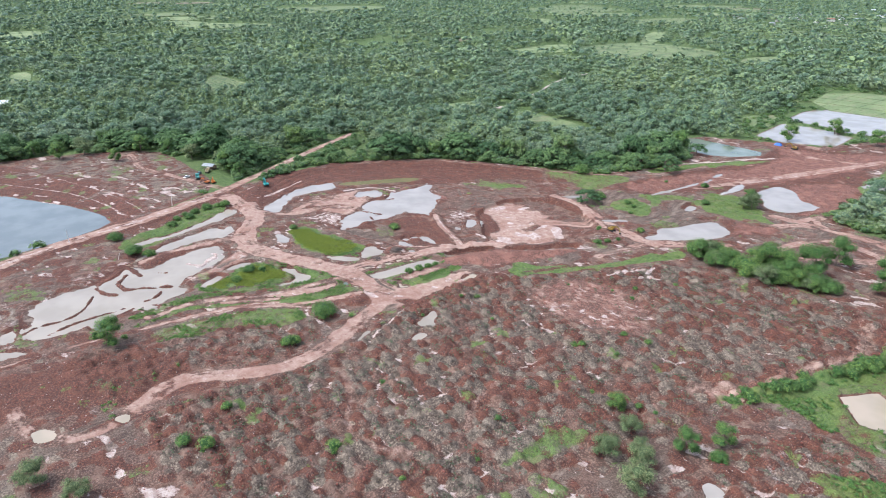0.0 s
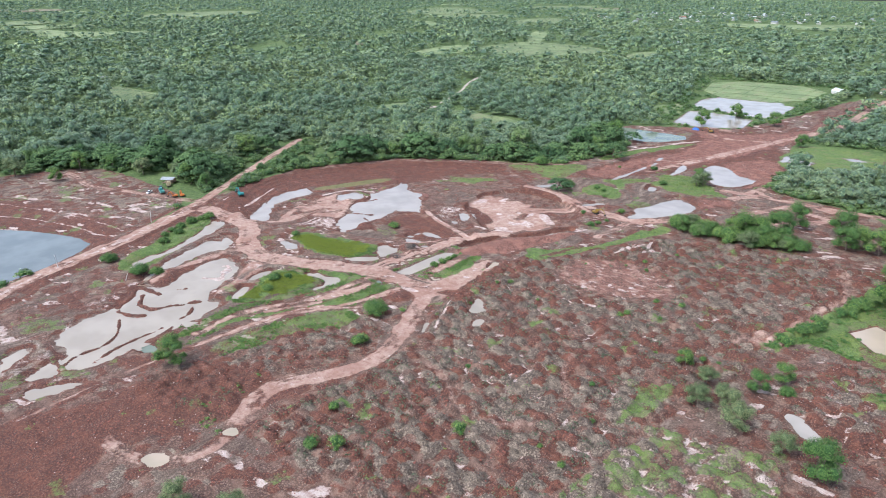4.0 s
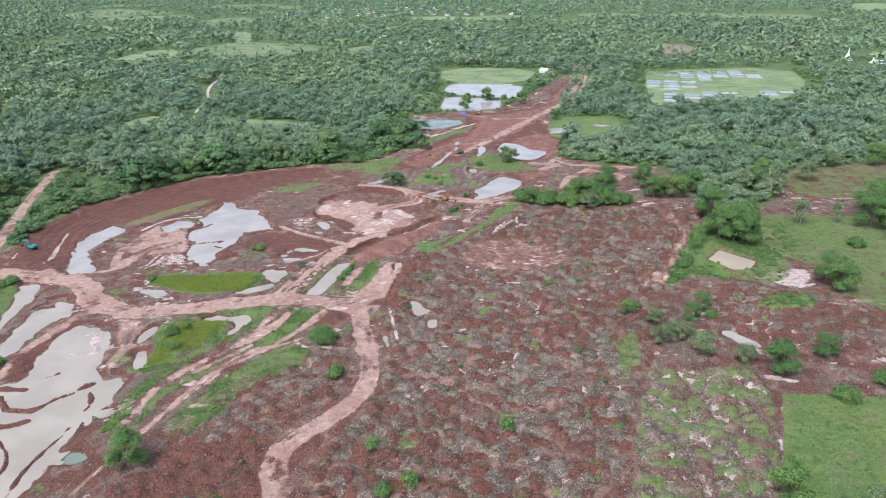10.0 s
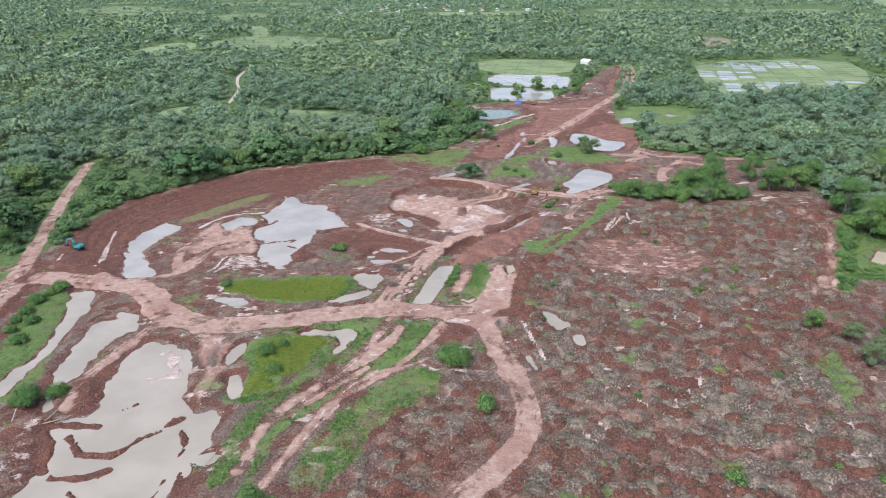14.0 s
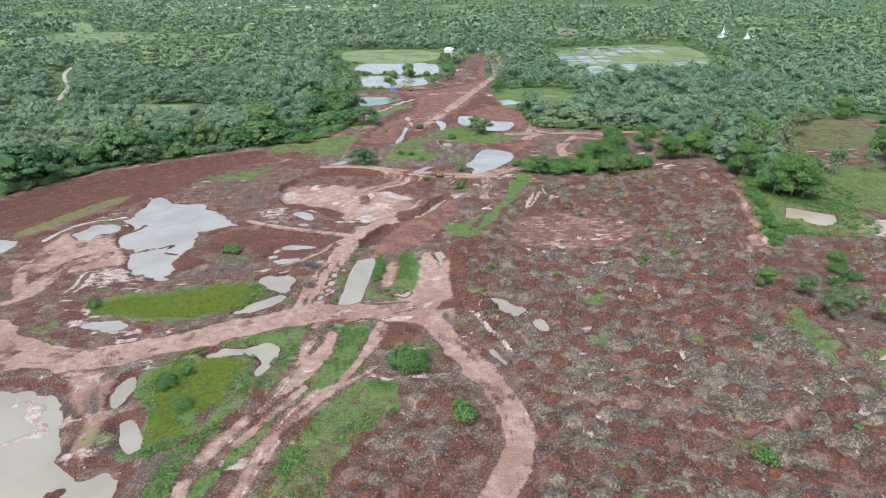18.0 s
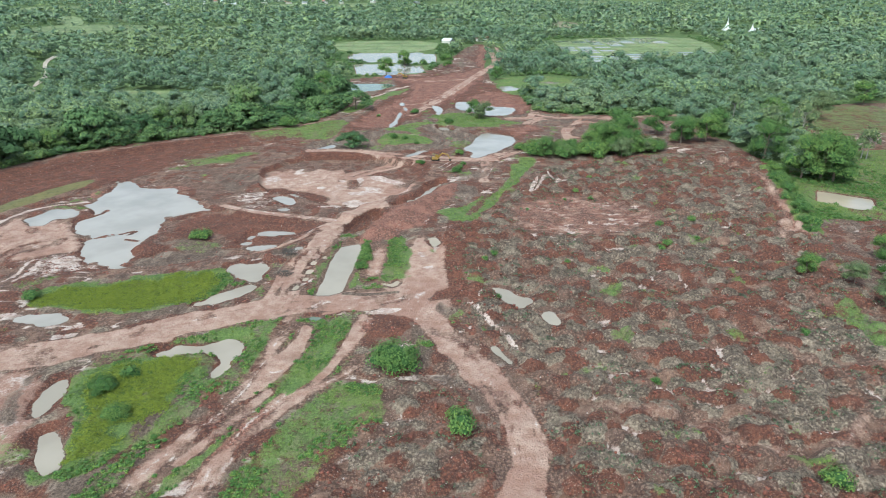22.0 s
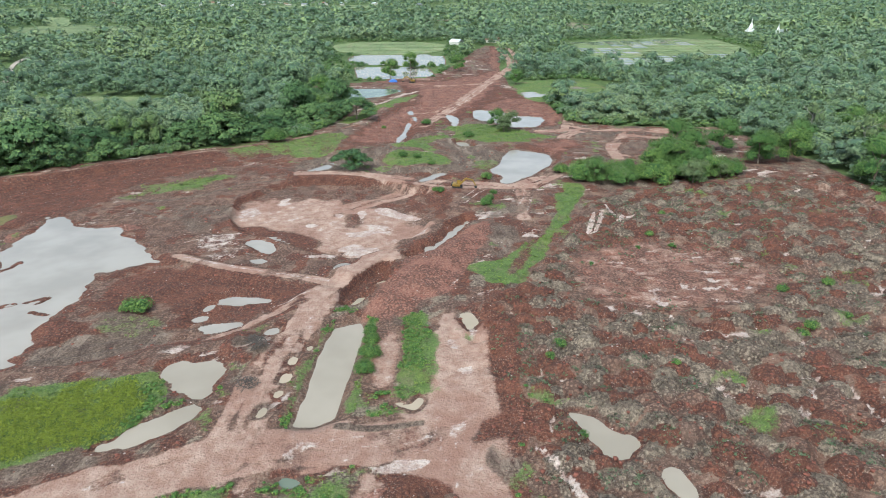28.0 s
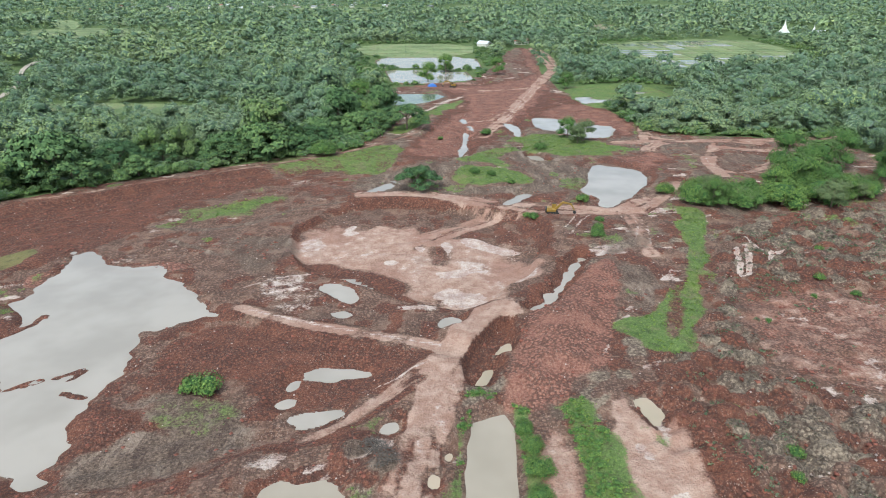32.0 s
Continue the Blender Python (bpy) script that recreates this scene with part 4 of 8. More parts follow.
for line in ([(22.0, 262.0), (28.0, 300.0), (40.0, 340.0)], [(-20.0, 372.0), (10.0, 352.0), (45.0, 358.0)], [(30.0, 318.0), (50.0, 322.0), (75.0, 300.0)], [(5.0, 300.0), (14.0, 335.0), (10.0, 365.0)], [(15.0, 240.0), (24.0, 275.0), (48.0, 300.0)]):
    wear(line, 5.0, 0.6, soft=2.5)
wear([(-7.2, 205.7), (0.2, 275.1), (14.7, 278.1), (25.8, 291.0), (31.8, 308.4)], 3.5, 0.75)
wear([(-27.1, 258.0), (-11.6, 288.2), (0.6, 324.5), (18.2, 350.0), (26.9, 376.4)], 3.0, 0.7, "pale")
wear([(101.6, 280.1), (91.0, 258.0), (83.4, 226.7), (89.7, 215.8), (109.4, 217.9)], 4.0, 0.8)
for line in ([(-76.2, 108.9), (-57.5, 97.4), (-42.1, 92.2), (-33.0, 87.3)], [(-85.3, 119.8), (-70.9, 115.3), (-57.6, 123.1), (-41.2, 130.7), (-27.0, 138.2)]):
    wear(line, 2.2, 0.85, "mud", soft=1.0)
wear([(-63.3, 105.4), (-56.3, 129.5), (-33.9, 143.2), (-10.6, 142.6)], 1.6, 0.75, "mud", soft=0.8)
for line in ([(-82.5, 6.4), (-86.0, 24.0)], [(-79.3, 6.1), (-83.0, 23.5)], [(-79.5, 24.2), (-67.9, 16.3)], [(-72.1, 13.1), (-62.8, 11.9)], [(-127.5, 0.8), (-136.8, 16.6), (-149.0, 38.5)], [(-130.7, 8.7), (-140.7, 23.5)], [(-144.9, 1.5), (-147.6, 6.8)]):
    wear(line, 1.2, 0.95, "pale", soft=0.6)
lay("orange", [(-48.5, -160.5), (-53.4, -149.6), (-52.6, -141.4), (-47.6, -143.9), (-44.7, -154.0), (-42.3, -161.0)], 0.8, 2.0)
lay("pale", [(-48.5, -160.5), (-53.4, -149.6), (-52.6, -141.4), (-47.6, -143.9), (-44.7, -154.0), (-42.3, -161.0)], 0.5, 2.0)
wear([(-114.4, 50.3), (-113.5, 62.9), (-106.2, 71.1), (-96.0, 75.0)], 2.0, 0.8, "pale", soft=1.0)
wear([(-118.5, -6.9), (-109.1, -5.8), (-99.0, -2.5), (-94.8, 2.1), (-95.4, 10.2), (-95.4, 21.9), (-93.7, 31.8), (-86.4, 38.0)], 6.0, 0.85)
wear([(-93.8, 2.9), (-103.4, 17.1), (-108.2, 28.5), (-106.8, 38.9), (-103.3, 46.8), (-93.7, 45.3), (-81.8, 44.5)], 4.0, 0.75)
wear([(-26.0, 144.9), (-7.9, 145.4), (7.5, 132.7), (17.8, 126.9), (28.3, 127.3), (44.8, 126.1), (56.1, 130.4)], 4.5, 0.8)
wear([(-46.0, 101.3), (-18.8, 112.8), (3.4, 122.5), (16.6, 134.3)], 3.5, 0.7)
wear([(-34.3, 380.0), (-6.4, 387.8), (23.7, 385.1), (49.4, 379.9)], 7.0, 0.6)

# lanes
wear([(-135.9, 131.7), (-115.5, 141.2), (-95.9, 158.2), (-71.3, 172.6), (-44.0, 191.5), (-26.2, 213.6), (-13.9, 232.4), (-9.8, 272.4)], 2.6, 0.5, level=0.4)
wear([(-83.3, -199.9), (-89.8, -165.8), (-99.7, -135.9), (-102.2, -127.5), (-115.7, -99.0), (-121.3, -75.2), (-132.3, -47.3), (-149.2, -11.8)], 24.0, 0.85, "bright", soft=2.0)
wear([(-83.3, -199.9), (-89.8, -165.8), (-99.7, -135.9), (-102.2, -127.5), (-115.7, -99.0), (-121.3, -75.2), (-132.3, -47.3), (-149.2, -11.8)], 9.0, level=0.5)
wear([(-146.0, -18.5), (-149.2, -11.8), (-170.0, 19.6), (-196.3, 59.7), (-215.4, 89.7), (-236.0, 124.0)], 6.0, level=0.5)
wear([(-139.4, -13.2), (-114.7, -11.2), (-95.7, -11.0), (-76.7, -28.4), (-57.7, -31.8), (-41.0, -24.3), (-20.7, -13.8), (-1.6, -6.2), (18.2, -4.4), (24.5, -0.8)], 10.0, level=0.1)
wear([(24.5, -0.8), (26.3, -11.9), (35.1, -28.6), (44.2, -46.9), (45.8, -60.4), (41.3, -72.4), (33.0, -84.4), (33.2, -94.2), (39.7, -103.9)], 7.0, level=0.1)
wear([(37.0, -99.0), (42.5, -108.0), (45.0, -116.8), (41.9, -126.2), (31.0, -132.6), (20.0, -133.4)], 4.6, 0.8, level=0.1)
lay("road", [(13.2, -10.8), (27.4, 1.6), (22.0, 35.3), (30.5, 37.0), (32.0, -0.6), (34.2, -8.9), (30.1, -16.2)], 0.85, 2.0)
lay("road", [(21.5, 34.2), (25.1, 36.7), (30.9, 34.2), (30.0, 17.2), (28.5, 6.8), (30.9, 0.9), (24.6, -2.6), (17.6, -2.2), (16.0, 3.4), (21.9, 6.8)], 0.9, 2.0)
wear([(-75.2, -29.2), (-75.4, -39.0), (-76.5, -48.3), (-76.8, -60.0), (-74.0, -69.8), (-71.1, -75.9)], 4.2, 0.8)
wear([(-8.4, -8.8), (-8.4, 6.3), (-6.3, 22.4), (-4.5, 38.9), (1.4, 56.8), (8.4, 66.0)], 7.5, level=0.0)
wear([(-29.5, 144.5), (-11.7, 146.3), (-0.9, 141.7), (16.2, 135.0), (26.2, 133.4), (36.1, 131.9), (45.3, 128.3), (58.3, 138.9), (74.8, 157.2)], 5.0, 0.85, level=-0.9)
wear([(-22.1, 108.2), (-10.4, 114.6), (-1.0, 121.3), (7.4, 129.6), (16.5, 138.0)], 5.0, 0.7)
wear([(46.6, 94.1), (47.8, 105.4), (50.4, 123.0)], 5.0, 0.7)
wear([(22.5, 267.9), (33.6, 310.9), (48.0, 352.2), (63.0, 392.2), (74, 434), (86, 484), (93, 575), (91, 659)], 5.5, 0.8, level=0.0)
wear([(-83.3, -199.9), (-89.8, -165.8), (-99.7, -135.9), (-102.2, -127.5), (-115.7, -99.0), (-121.3, -75.2), (-132.3, -47.3), (-149.2, -11.8)], 4.0, 0.46, "pale", soft=1.5)
wear([(-146.0, -18.5), (-149.2, -11.8), (-170.0, 19.6), (-196.3, 59.7), (-215.4, 89.7), (-236.0, 124.0)], 2.4, 0.36, "pale", soft=1.5)
wear([(71.3, 183.6), (84.0, 216.6), (124.8, 216.4), (149.5, 220.8), (171.3, 223.7), (223.8, 239.3)], 6.0, 0.9)
wear([(92.5, 164.0), (93.9, 183.1), (105.4, 207.6), (118.5, 200.8), (130.5, 198.0), (111.4, 171.3), (101.8, 167.6)], 6.0, 0.8)
wear([(80.2, 215.8), (91.0, 258.0), (102.5, 288.1)], 4.0, 0.7)
for line, width in (([(14.2, -13.9), (11.2, -29.3), (0.4, -44.7), (-5.1, -56.2), (-7.3, -72.0), (-8.5, -89.5)], 2.4), ([(-3.7, -14.0), (-5.0, -31.2), (-6.7, -44.8), (-14.4, -58.3), (-18.4, -69.7), (-15.9, -87.2)], 3.4), ([(-9.0, -146.8), (-9.6, -131.2), (-10.4, -113.0), (-8.7, -95.9), (-6.2, -71.8), (-0.4, -49.2), (14.0, -33.1)], 1.6)):
    wear(line, width, 0.72, soft=1.2)
    wear(line, 0.8, 0.62, "pale", soft=0.6)
wear([(14.2, -13.9), (11.2, -29.3), (0.4, -44.7), (-5.1, -56.2), (-7.3, -72.0), (-8.5, -89.5)], 3.0, 0.7, "orange", soft=1.5)
track = [(48.8, -45.2), (63.2, -47.0), (74.0, -51.0), (85.0, -59.5), (97.0, -58.0), (107.6, -48.0), (107.5, -34.0), (98.0, -23.0), (94.4, -12.0), (96.1, -3.1)]
wear(track, 3.2, 0.46, soft=1.8)
wear(track, 1.6, 0.46, "pale", soft=1.2)
wear([(66.0, -54.0), (76.0, -57.0), (84.0, -64.0), (95.0, -64.0)], 3.0, 0.5, "mud", soft=1.5)
wear([(132.5, 34.7), (143.5, 54.6), (149.4, 75.4), (158.0, 107.4), (140.4, 134.7)], 6.0, 0.5, soft=2.0)
wear([(-261.9, -127.2), (-249.5, -116.2), (-228.0, -100.5), (-203.5, -83.7), (-174.0, -73.1), (-140.5, -66.8)], 1.5, 0.62, "pale", soft=0.9)
wear([(-292.9, -125.3), (-279.6, -113.8), (-249.1, -91.7), (-203.9, -72.0), (-172.2, -63.0), (-141.3, -58.2)], 1.5, 0.58, "pale", soft=0.9)
wear([(-271.5, -35.9), (-228.5, -38.6), (-204.1, -27.3), (-173.0, -15.7), (-153.6, -8.5)], 6.0, 0.6)
cover["wild"] *= 1 - smooth(2 * cover["pale"] - 0.8)

wear([(54.3, 90.7), (46.3, 72.7), (38.3, 52.0)], 1.8, 0.34, "pale", soft=1.5)
strip([(21.5, 34.2), (25.1, 36.7), (30.9, 34.2), (30.0, 17.2), (28.5, 6.8), (30.9, 0.9), (24.6, -2.6), (17.6, -2.2), (16.0, 3.4), (21.9, 6.8)], 0.95, "litter mud heap bright", 1.5)
lay("road", [(21.5, 34.2), (25.1, 36.7), (30.9, 34.2), (30.0, 17.2), (28.5, 6.8), (30.9, 0.9), (24.6, -2.6), (17.6, -2.2), (16.0, 3.4), (21.9, 6.8)], 0.92, 1.5)
lay("bright", [(31.3, 39.1), (37.1, 36.8), (37.6, 14.4), (36.6, -8.1), (32.1, -8.1), (30.6, 3.2), (29.5, 17.6)], 0.85, 2.0)
strip([(31.3, 39.1), (37.1, 36.8), (37.6, 14.4), (36.6, -8.1), (32.1, -8.1), (30.6, 3.2), (29.5, 17.6)], 0.8, "litter mud pale", 2.0)
lay("pale", [(-32.0, 19.5), (-29.6, 23.4), (-25.1, 22.9), (-25.2, 18.5)], 0.75, 2.0)
for outline in ([(-5.2, 17.1), (-5.1, 19.4), (-3.6, 18.2), (-3.7, 16.0)], [(-5.4, 12.0), (-4.9, 13.8), (-3.2, 12.7), (-3.6, 11.0)], [(-3.3, 26.3), (-2.3, 27.6), (-1.8, 26.3)], [(-6.8, 2.8), (-5.7, 3.7), (-4.8, 2.6)]):
    lay("pale", outline, 1.0, 0.6, 0.4)
lay("pale", [(8.5, 25.1), (12.7, 27.3), (15.5, 21.0), (14.7, 8.4), (9.4, 8.1)], 0.38, 2.0)
lay("orange", [(8.5, 25.1), (12.7, 27.3), (15.5, 21.0), (14.7, 8.4), (9.4, 8.1)], 0.6, 2.0)
lay("bright", [(17.1, 11.4), (19.3, 12.8), (21.2, 11.4), (19.9, 9.7), (17.8, 9.7)], 0.9, 1.0)
for outline in ([(26.7, -5.8), (30.0, 0.2), (33.7, 1.6), (33.8, -1.9), (30.6, -3.5)], [(15.0, -12.0), (19.7, -11.3), (23.7, -16.0), (22.2, -23.4), (16.0, -23.5)]):
    strip(outline, 0.95, "road pale grass mud", 1.5)
    lay("bright", outline, 0.95, 1.2)
    sink(outline, -0.9, 3.0, 4, 1.0)
wear([(7.1, -1.4), (12.4, -2.2), (19.8, -0.6)], 1.6, 0.9, "mud", soft=0.7)
lay("pale", [(27.2, 35.2), (30.4, 35.2), (28.9, 24.7), (27.2, 26.9)], 0.8, 1.5)
wear([(-15.5, -33.7), (-18.8, -42.8), (-20.2, -50.9), (-18.6, -60.6)], 2.8, 0.95, "mud", soft=0.8)
for x, y, rad, up in (([(-10.8, 19.5), (-15.7, 23.1)][0][0], [(-10.8, 19.5), (-15.7, 23.1)][0][1], 4.5, 1.3), ([(-10.8, 19.5), (-15.7, 23.1)][1][0], [(-10.8, 19.5), (-15.7, 23.1)][1][1], 3.2, 0.9)):
    w = window(np.array([(x, y)]), 7)
    d = np.hypot(GX[w] - x, GY[w] - y)
    f = smooth(1.2 - d / rad)
    height[w] += up * f * (0.6 + 0.8 * fbm(GX[w], GY[w], 2.5, 95))
    cover["mud"][w] = np.maximum(cover["mud"][w], f)

# the cut beside the causeway
dig([(3.0, 41.2), (1.8, 46.3), (3.5, 51.9), (8.9, 61.5)], 3.4, 2.6)

# standing water
pond("reservoir_water", -1.6, [(-225.4, -118.4), (-201.9, -103.7), (-172.7, -85.1), (-141.3, -72.7), (-129.6, -84.5), (-122.2, -105.7), (-117.0, -126.8), (-111.2, -176.0), (-296.1, -211.4)], grey_water, "still grey water of a large square reservoir", 0.4)
pond("pond_water", -2.55, [(-98.1, 97.7), (-96.6, 99.9), (-90.7, 101.2), (-84.2, 91.4), (-71.1, 92.4), (-66.0, 83.9), (-56.8, 75.1), (-49.3, 69.0), (-53.1, 66.6), (-60.7, 61.2), (-61.4, 53.7), (-57.5, 44.3), (-61.3, 42.1), (-61.3, 36.9), (-55.9, 28.8), (-59.8, 23.8), (-57.6, 18.6), (-60.5, 18.0), (-64.4, 22.8), (-70.6, 23.8), (-75.8, 33.7), (-76.6, 40.1), (-83.7, 45.3), (-90.0, 54.7), (-87.9, 60.4), (-88.9, 64.9), (-95.4, 71.6), (-93.2, 75.4), (-96.0, 83.4), (-94.2, 89.2)], pale_water, "milky water in the bottom of the red pit", 1.6)
pond("pond_water", -2.05, [(-107.4, 57.1), (-105.5, 59.9), (-103.6, 66.7), (-97.3, 66.5), (-92.2, 62.8), (-92.5, 58.1), (-98.2, 55.3), (-98.4, 50.8), (-103.9, 52.6)], pale_water, "small milky pool in the red pit", 0.8)
pond("pond_water", -2.1, [(-115.7, -1.0), (-129.1, 20.7), (-135.7, 32.6), (-135.0, 41.3), (-134.8, 51.1), (-130.2, 57.7), (-123.2, 55.2), (-122.2, 48.5), (-122.8, 38.9), (-123.4, 29.8), (-122.6, 22.1), (-117.0, 14.1), (-108.9, 7.2), (-103.1, 4.0), (-101.4, 0.6), (-106.8, -0.6), (-109.4, -3.8)], pale_water, "crescent of milky water under the pit bank", 0.9)
pond("pond_water", -1.0, [(-120.0, -20.7), (-118.3, -17.0), (-112.1, -17.5), (-107.7, -24.8), (-101.1, -40.1), (-99.0, -47.2), (-95.2, -60.2), (-93.8, -67.7), (-91.8, -77.3), (-97.9, -71.6), (-101.0, -64.7), (-98.6, -60.9), (-101.6, -51.4), (-105.8, -41.2), (-112.4, -30.3)], muddy_water, "long muddy pool in a roadside ditch", 0.8)
pond("pond_water", -1.05, [(-94.7, -27.6), (-89.8, -26.5), (-82.2, -31.9), (-80.9, -36.3), (-82.9, -40.6), (-84.1, -45.7), (-82.2, -53.9), (-79.7, -61.4), (-80.9, -67.7), (-77.4, -74.0), (-75.1, -78.8), (-77.6, -78.1), (-80.1, -73.2), (-85.6, -65.8), (-88.4, -58.6), (-92.2, -51.1), (-95.4, -42.7), (-97.4, -35.3), (-91.7, -34.0)], muddy_water, "muddy pool between two tracks", 0.9)
pond("pond_water", -1.1, [(-72.0, -80.0), (-61.8, -75.6), (-68.2, -64.8), (-70.1, -60.3), (-72.4, -52.8), (-73.0, -47.3), (-71.8, -42.8), (-69.3, -41.0), (-61.3, -42.2), (-54.5, -44.5), (-51.6, -48.6), (-49.2, -55.5), (-45.3, -64.2), (-39.0, -70.4), (-35.6, -67.5), (-32.6, -66.2), (-30.8, -72.6), (-27.2, -81.1), (-28.6, -84.9), (-26.2, -88.3), (-28.0, -93.0), (-26.5, -101.7), (-24.4, -109.3), (-23.8, -115.5), (-24.3, -122.1), (-28.2, -126.0), (-33.3, -126.9), (-39.1, -122.8), (-50.0, -124.0), (-57.5, -115.7), (-59.7, -107.6), (-60.0, -97.3), (-65.0, -89.9), (-69.1, -84.0)], muddy_water, "wide shallow muddy pool with bars of red mud", 0.9)
for level, outline in ((-0.9, [(-43.6, -146.4), (-47.5, -141.4), (-52.2, -136.9), (-53.6, -129.8), (-48.3, -131.7), (-45.0, -138.0), (-41.2, -143.1)]), (-0.92, [(-32.6, -138.1), (-36.5, -130.0), (-34.9, -128.5), (-29.3, -128.5), (-26.6, -131.0), (-29.3, -136.8)])):
    pond("pond_water", level, outline, muddy_water, "muddy shallows at the foot of the pool", 0.6)
pond("pond_water", -1.0, [(-29.8, -26.9), (-26.5, -24.9), (-21.5, -23.8), (-14.1, -21.2), (-10.8, -22.2), (-11.3, -26.9), (-12.6, -34.0), (-15.1, -36.3), (-15.0, -31.2), (-15.9, -26.4), (-20.7, -26.4), (-26.9, -29.3)], muddy_water, "bent muddy ditch round a reed bed", 0.15, 0.4)
pond("pond_water", -0.55, [(-19.3, -141.7), (-23.9, -139.4), (-19.9, -132.0), (-16.8, -126.3), (-14.7, -127.5), (-16.1, -135.7)], muddy_water, "muddy pool at the end of a lane", 0.5)
pond("pond_water", -1.0, [(1.2, 30.7), (6.4, 33.1), (7.5, 28.5), (6.9, 18.7), (6.0, 8.2), (5.6, 1.8), (2.8, -0.3), (-0.3, -0.0), (-0.5, 5.0), (-0.0, 14.9), (0.3, 24.6)], muddy_water, "long straight settling basin of muddy water", 0.25, 0.4, corners=0)
pond("pond_water", -0.52, [(-26.4, 13.6), (-27.0, 17.7), (-17.0, 18.2), (-16.1, 13.6), (-16.1, 6.0), (-20.5, 6.8)], muddy_water, "muddy pool beside the packed road", 0.5)
pond("pond_water", -0.58, [(-29.0, -6.4), (-25.7, -0.8), (-18.5, 4.4), (-16.1, 3.7), (-18.5, -1.9), (-26.1, -7.4)], muddy_water, "muddy pool along the road verge", 0.5)
pond("puddle", -0.05, [(43.0, 1.6), (46.5, 2.0), (49.5, -1.7), (53.5, -4.5), (49.7, -8.5), (46.5, -8.3), (45.8, -4.9)], muddy_water, "muddy puddle among the spoil heaps", 0.5)
pond("puddle", -0.08, [(53.8, -10.8), (56.4, -9.9), (58.5, -13.6), (57.4, -17.4), (54.3, -15.3)], muddy_water, "muddy puddle among the spoil heaps", 0.4)
pond("puddle", -0.12, [(40.7, -25.7), (42.3, -25.3), (45.4, -30.6), (45.1, -33.3), (43.1, -31.3)], muddy_water, "narrow muddy puddle beside the haul road", 0.4)
pond("pond_water", -1.9, [(13.5, 66.8), (17.9, 73.9), (22.1, 80.9), (26.6, 91.8), (31.7, 97.0), (28.9, 90.2), (23.5, 78.0), (18.4, 68.8)], pale_water, "narrow strip of milky water along the causeway", 0.5, 0.4)
pond("pond_water", -1.1, [(39.3, 147.5), (46.7, 158.3), (47.8, 174.3), (52.4, 183.1), (58.4, 178.7), (66.4, 174.4), (67.0, 162.3), (58.8, 147.6), (51.2, 137.7), (45.6, 131.6), (42.4, 134.6), (46.1, 140.9)], pale_water, "pale pond beside the causeway", 0.6)
pond("pond_water", -1.0, [(38.5, 265.6), (42.1, 273.4), (53.1, 268.0), (62.0, 255.0), (71.1, 253.0), (76.7, 251.1), (69.1, 225.0), (56.1, 224.9), (49.8, 237.4), (39.6, 243.9)], pale_water, "milky pond between red banks", 0.5)
pond("pond_water", -1.9, [(-129.3, 54.9), (-124.1, 71.3), (-115.5, 92.7), (-108.4, 102.6), (-104.9, 97.9), (-111.4, 79.8), (-120.3, 60.6), (-125.6, 53.5)], olive_water, "long olive pool under the pit rim", 0.4)
pond("pond_water", 0.0, [(-57, 481), (-65, 532), (-51, 561), (-24, 586), (24, 537), (25, 471), (1, 467)], pale_water, "bright square fish pond by the rice field", 0.3, corners=0)
pond("pond_water", -0.1, [(-38.9, 390.3), (-49, 453), (-28, 461), (12, 448), (17, 405), (-12.2, 387.1)], pale_water, "bright fish pond behind a tree", 0.3, corners=0)
pond("pond_water", -0.2, [(-66.7, 311.4), (-71.3, 341.3), (-36.9, 343.1), (1.2, 342.8), (-17.6, 303.3), (-50.5, 303.0)], green_water, "dark pond under the forest edge", 0.3)
pond("pond_water", -0.1, [(162.1, 70.1), (168.5, 81.7), (182.8, 72.2), (178.0, 62.3), (171.5, 60.8)], brown_water, "small brown square farm pond", 0.2, 0.4, corners=0)
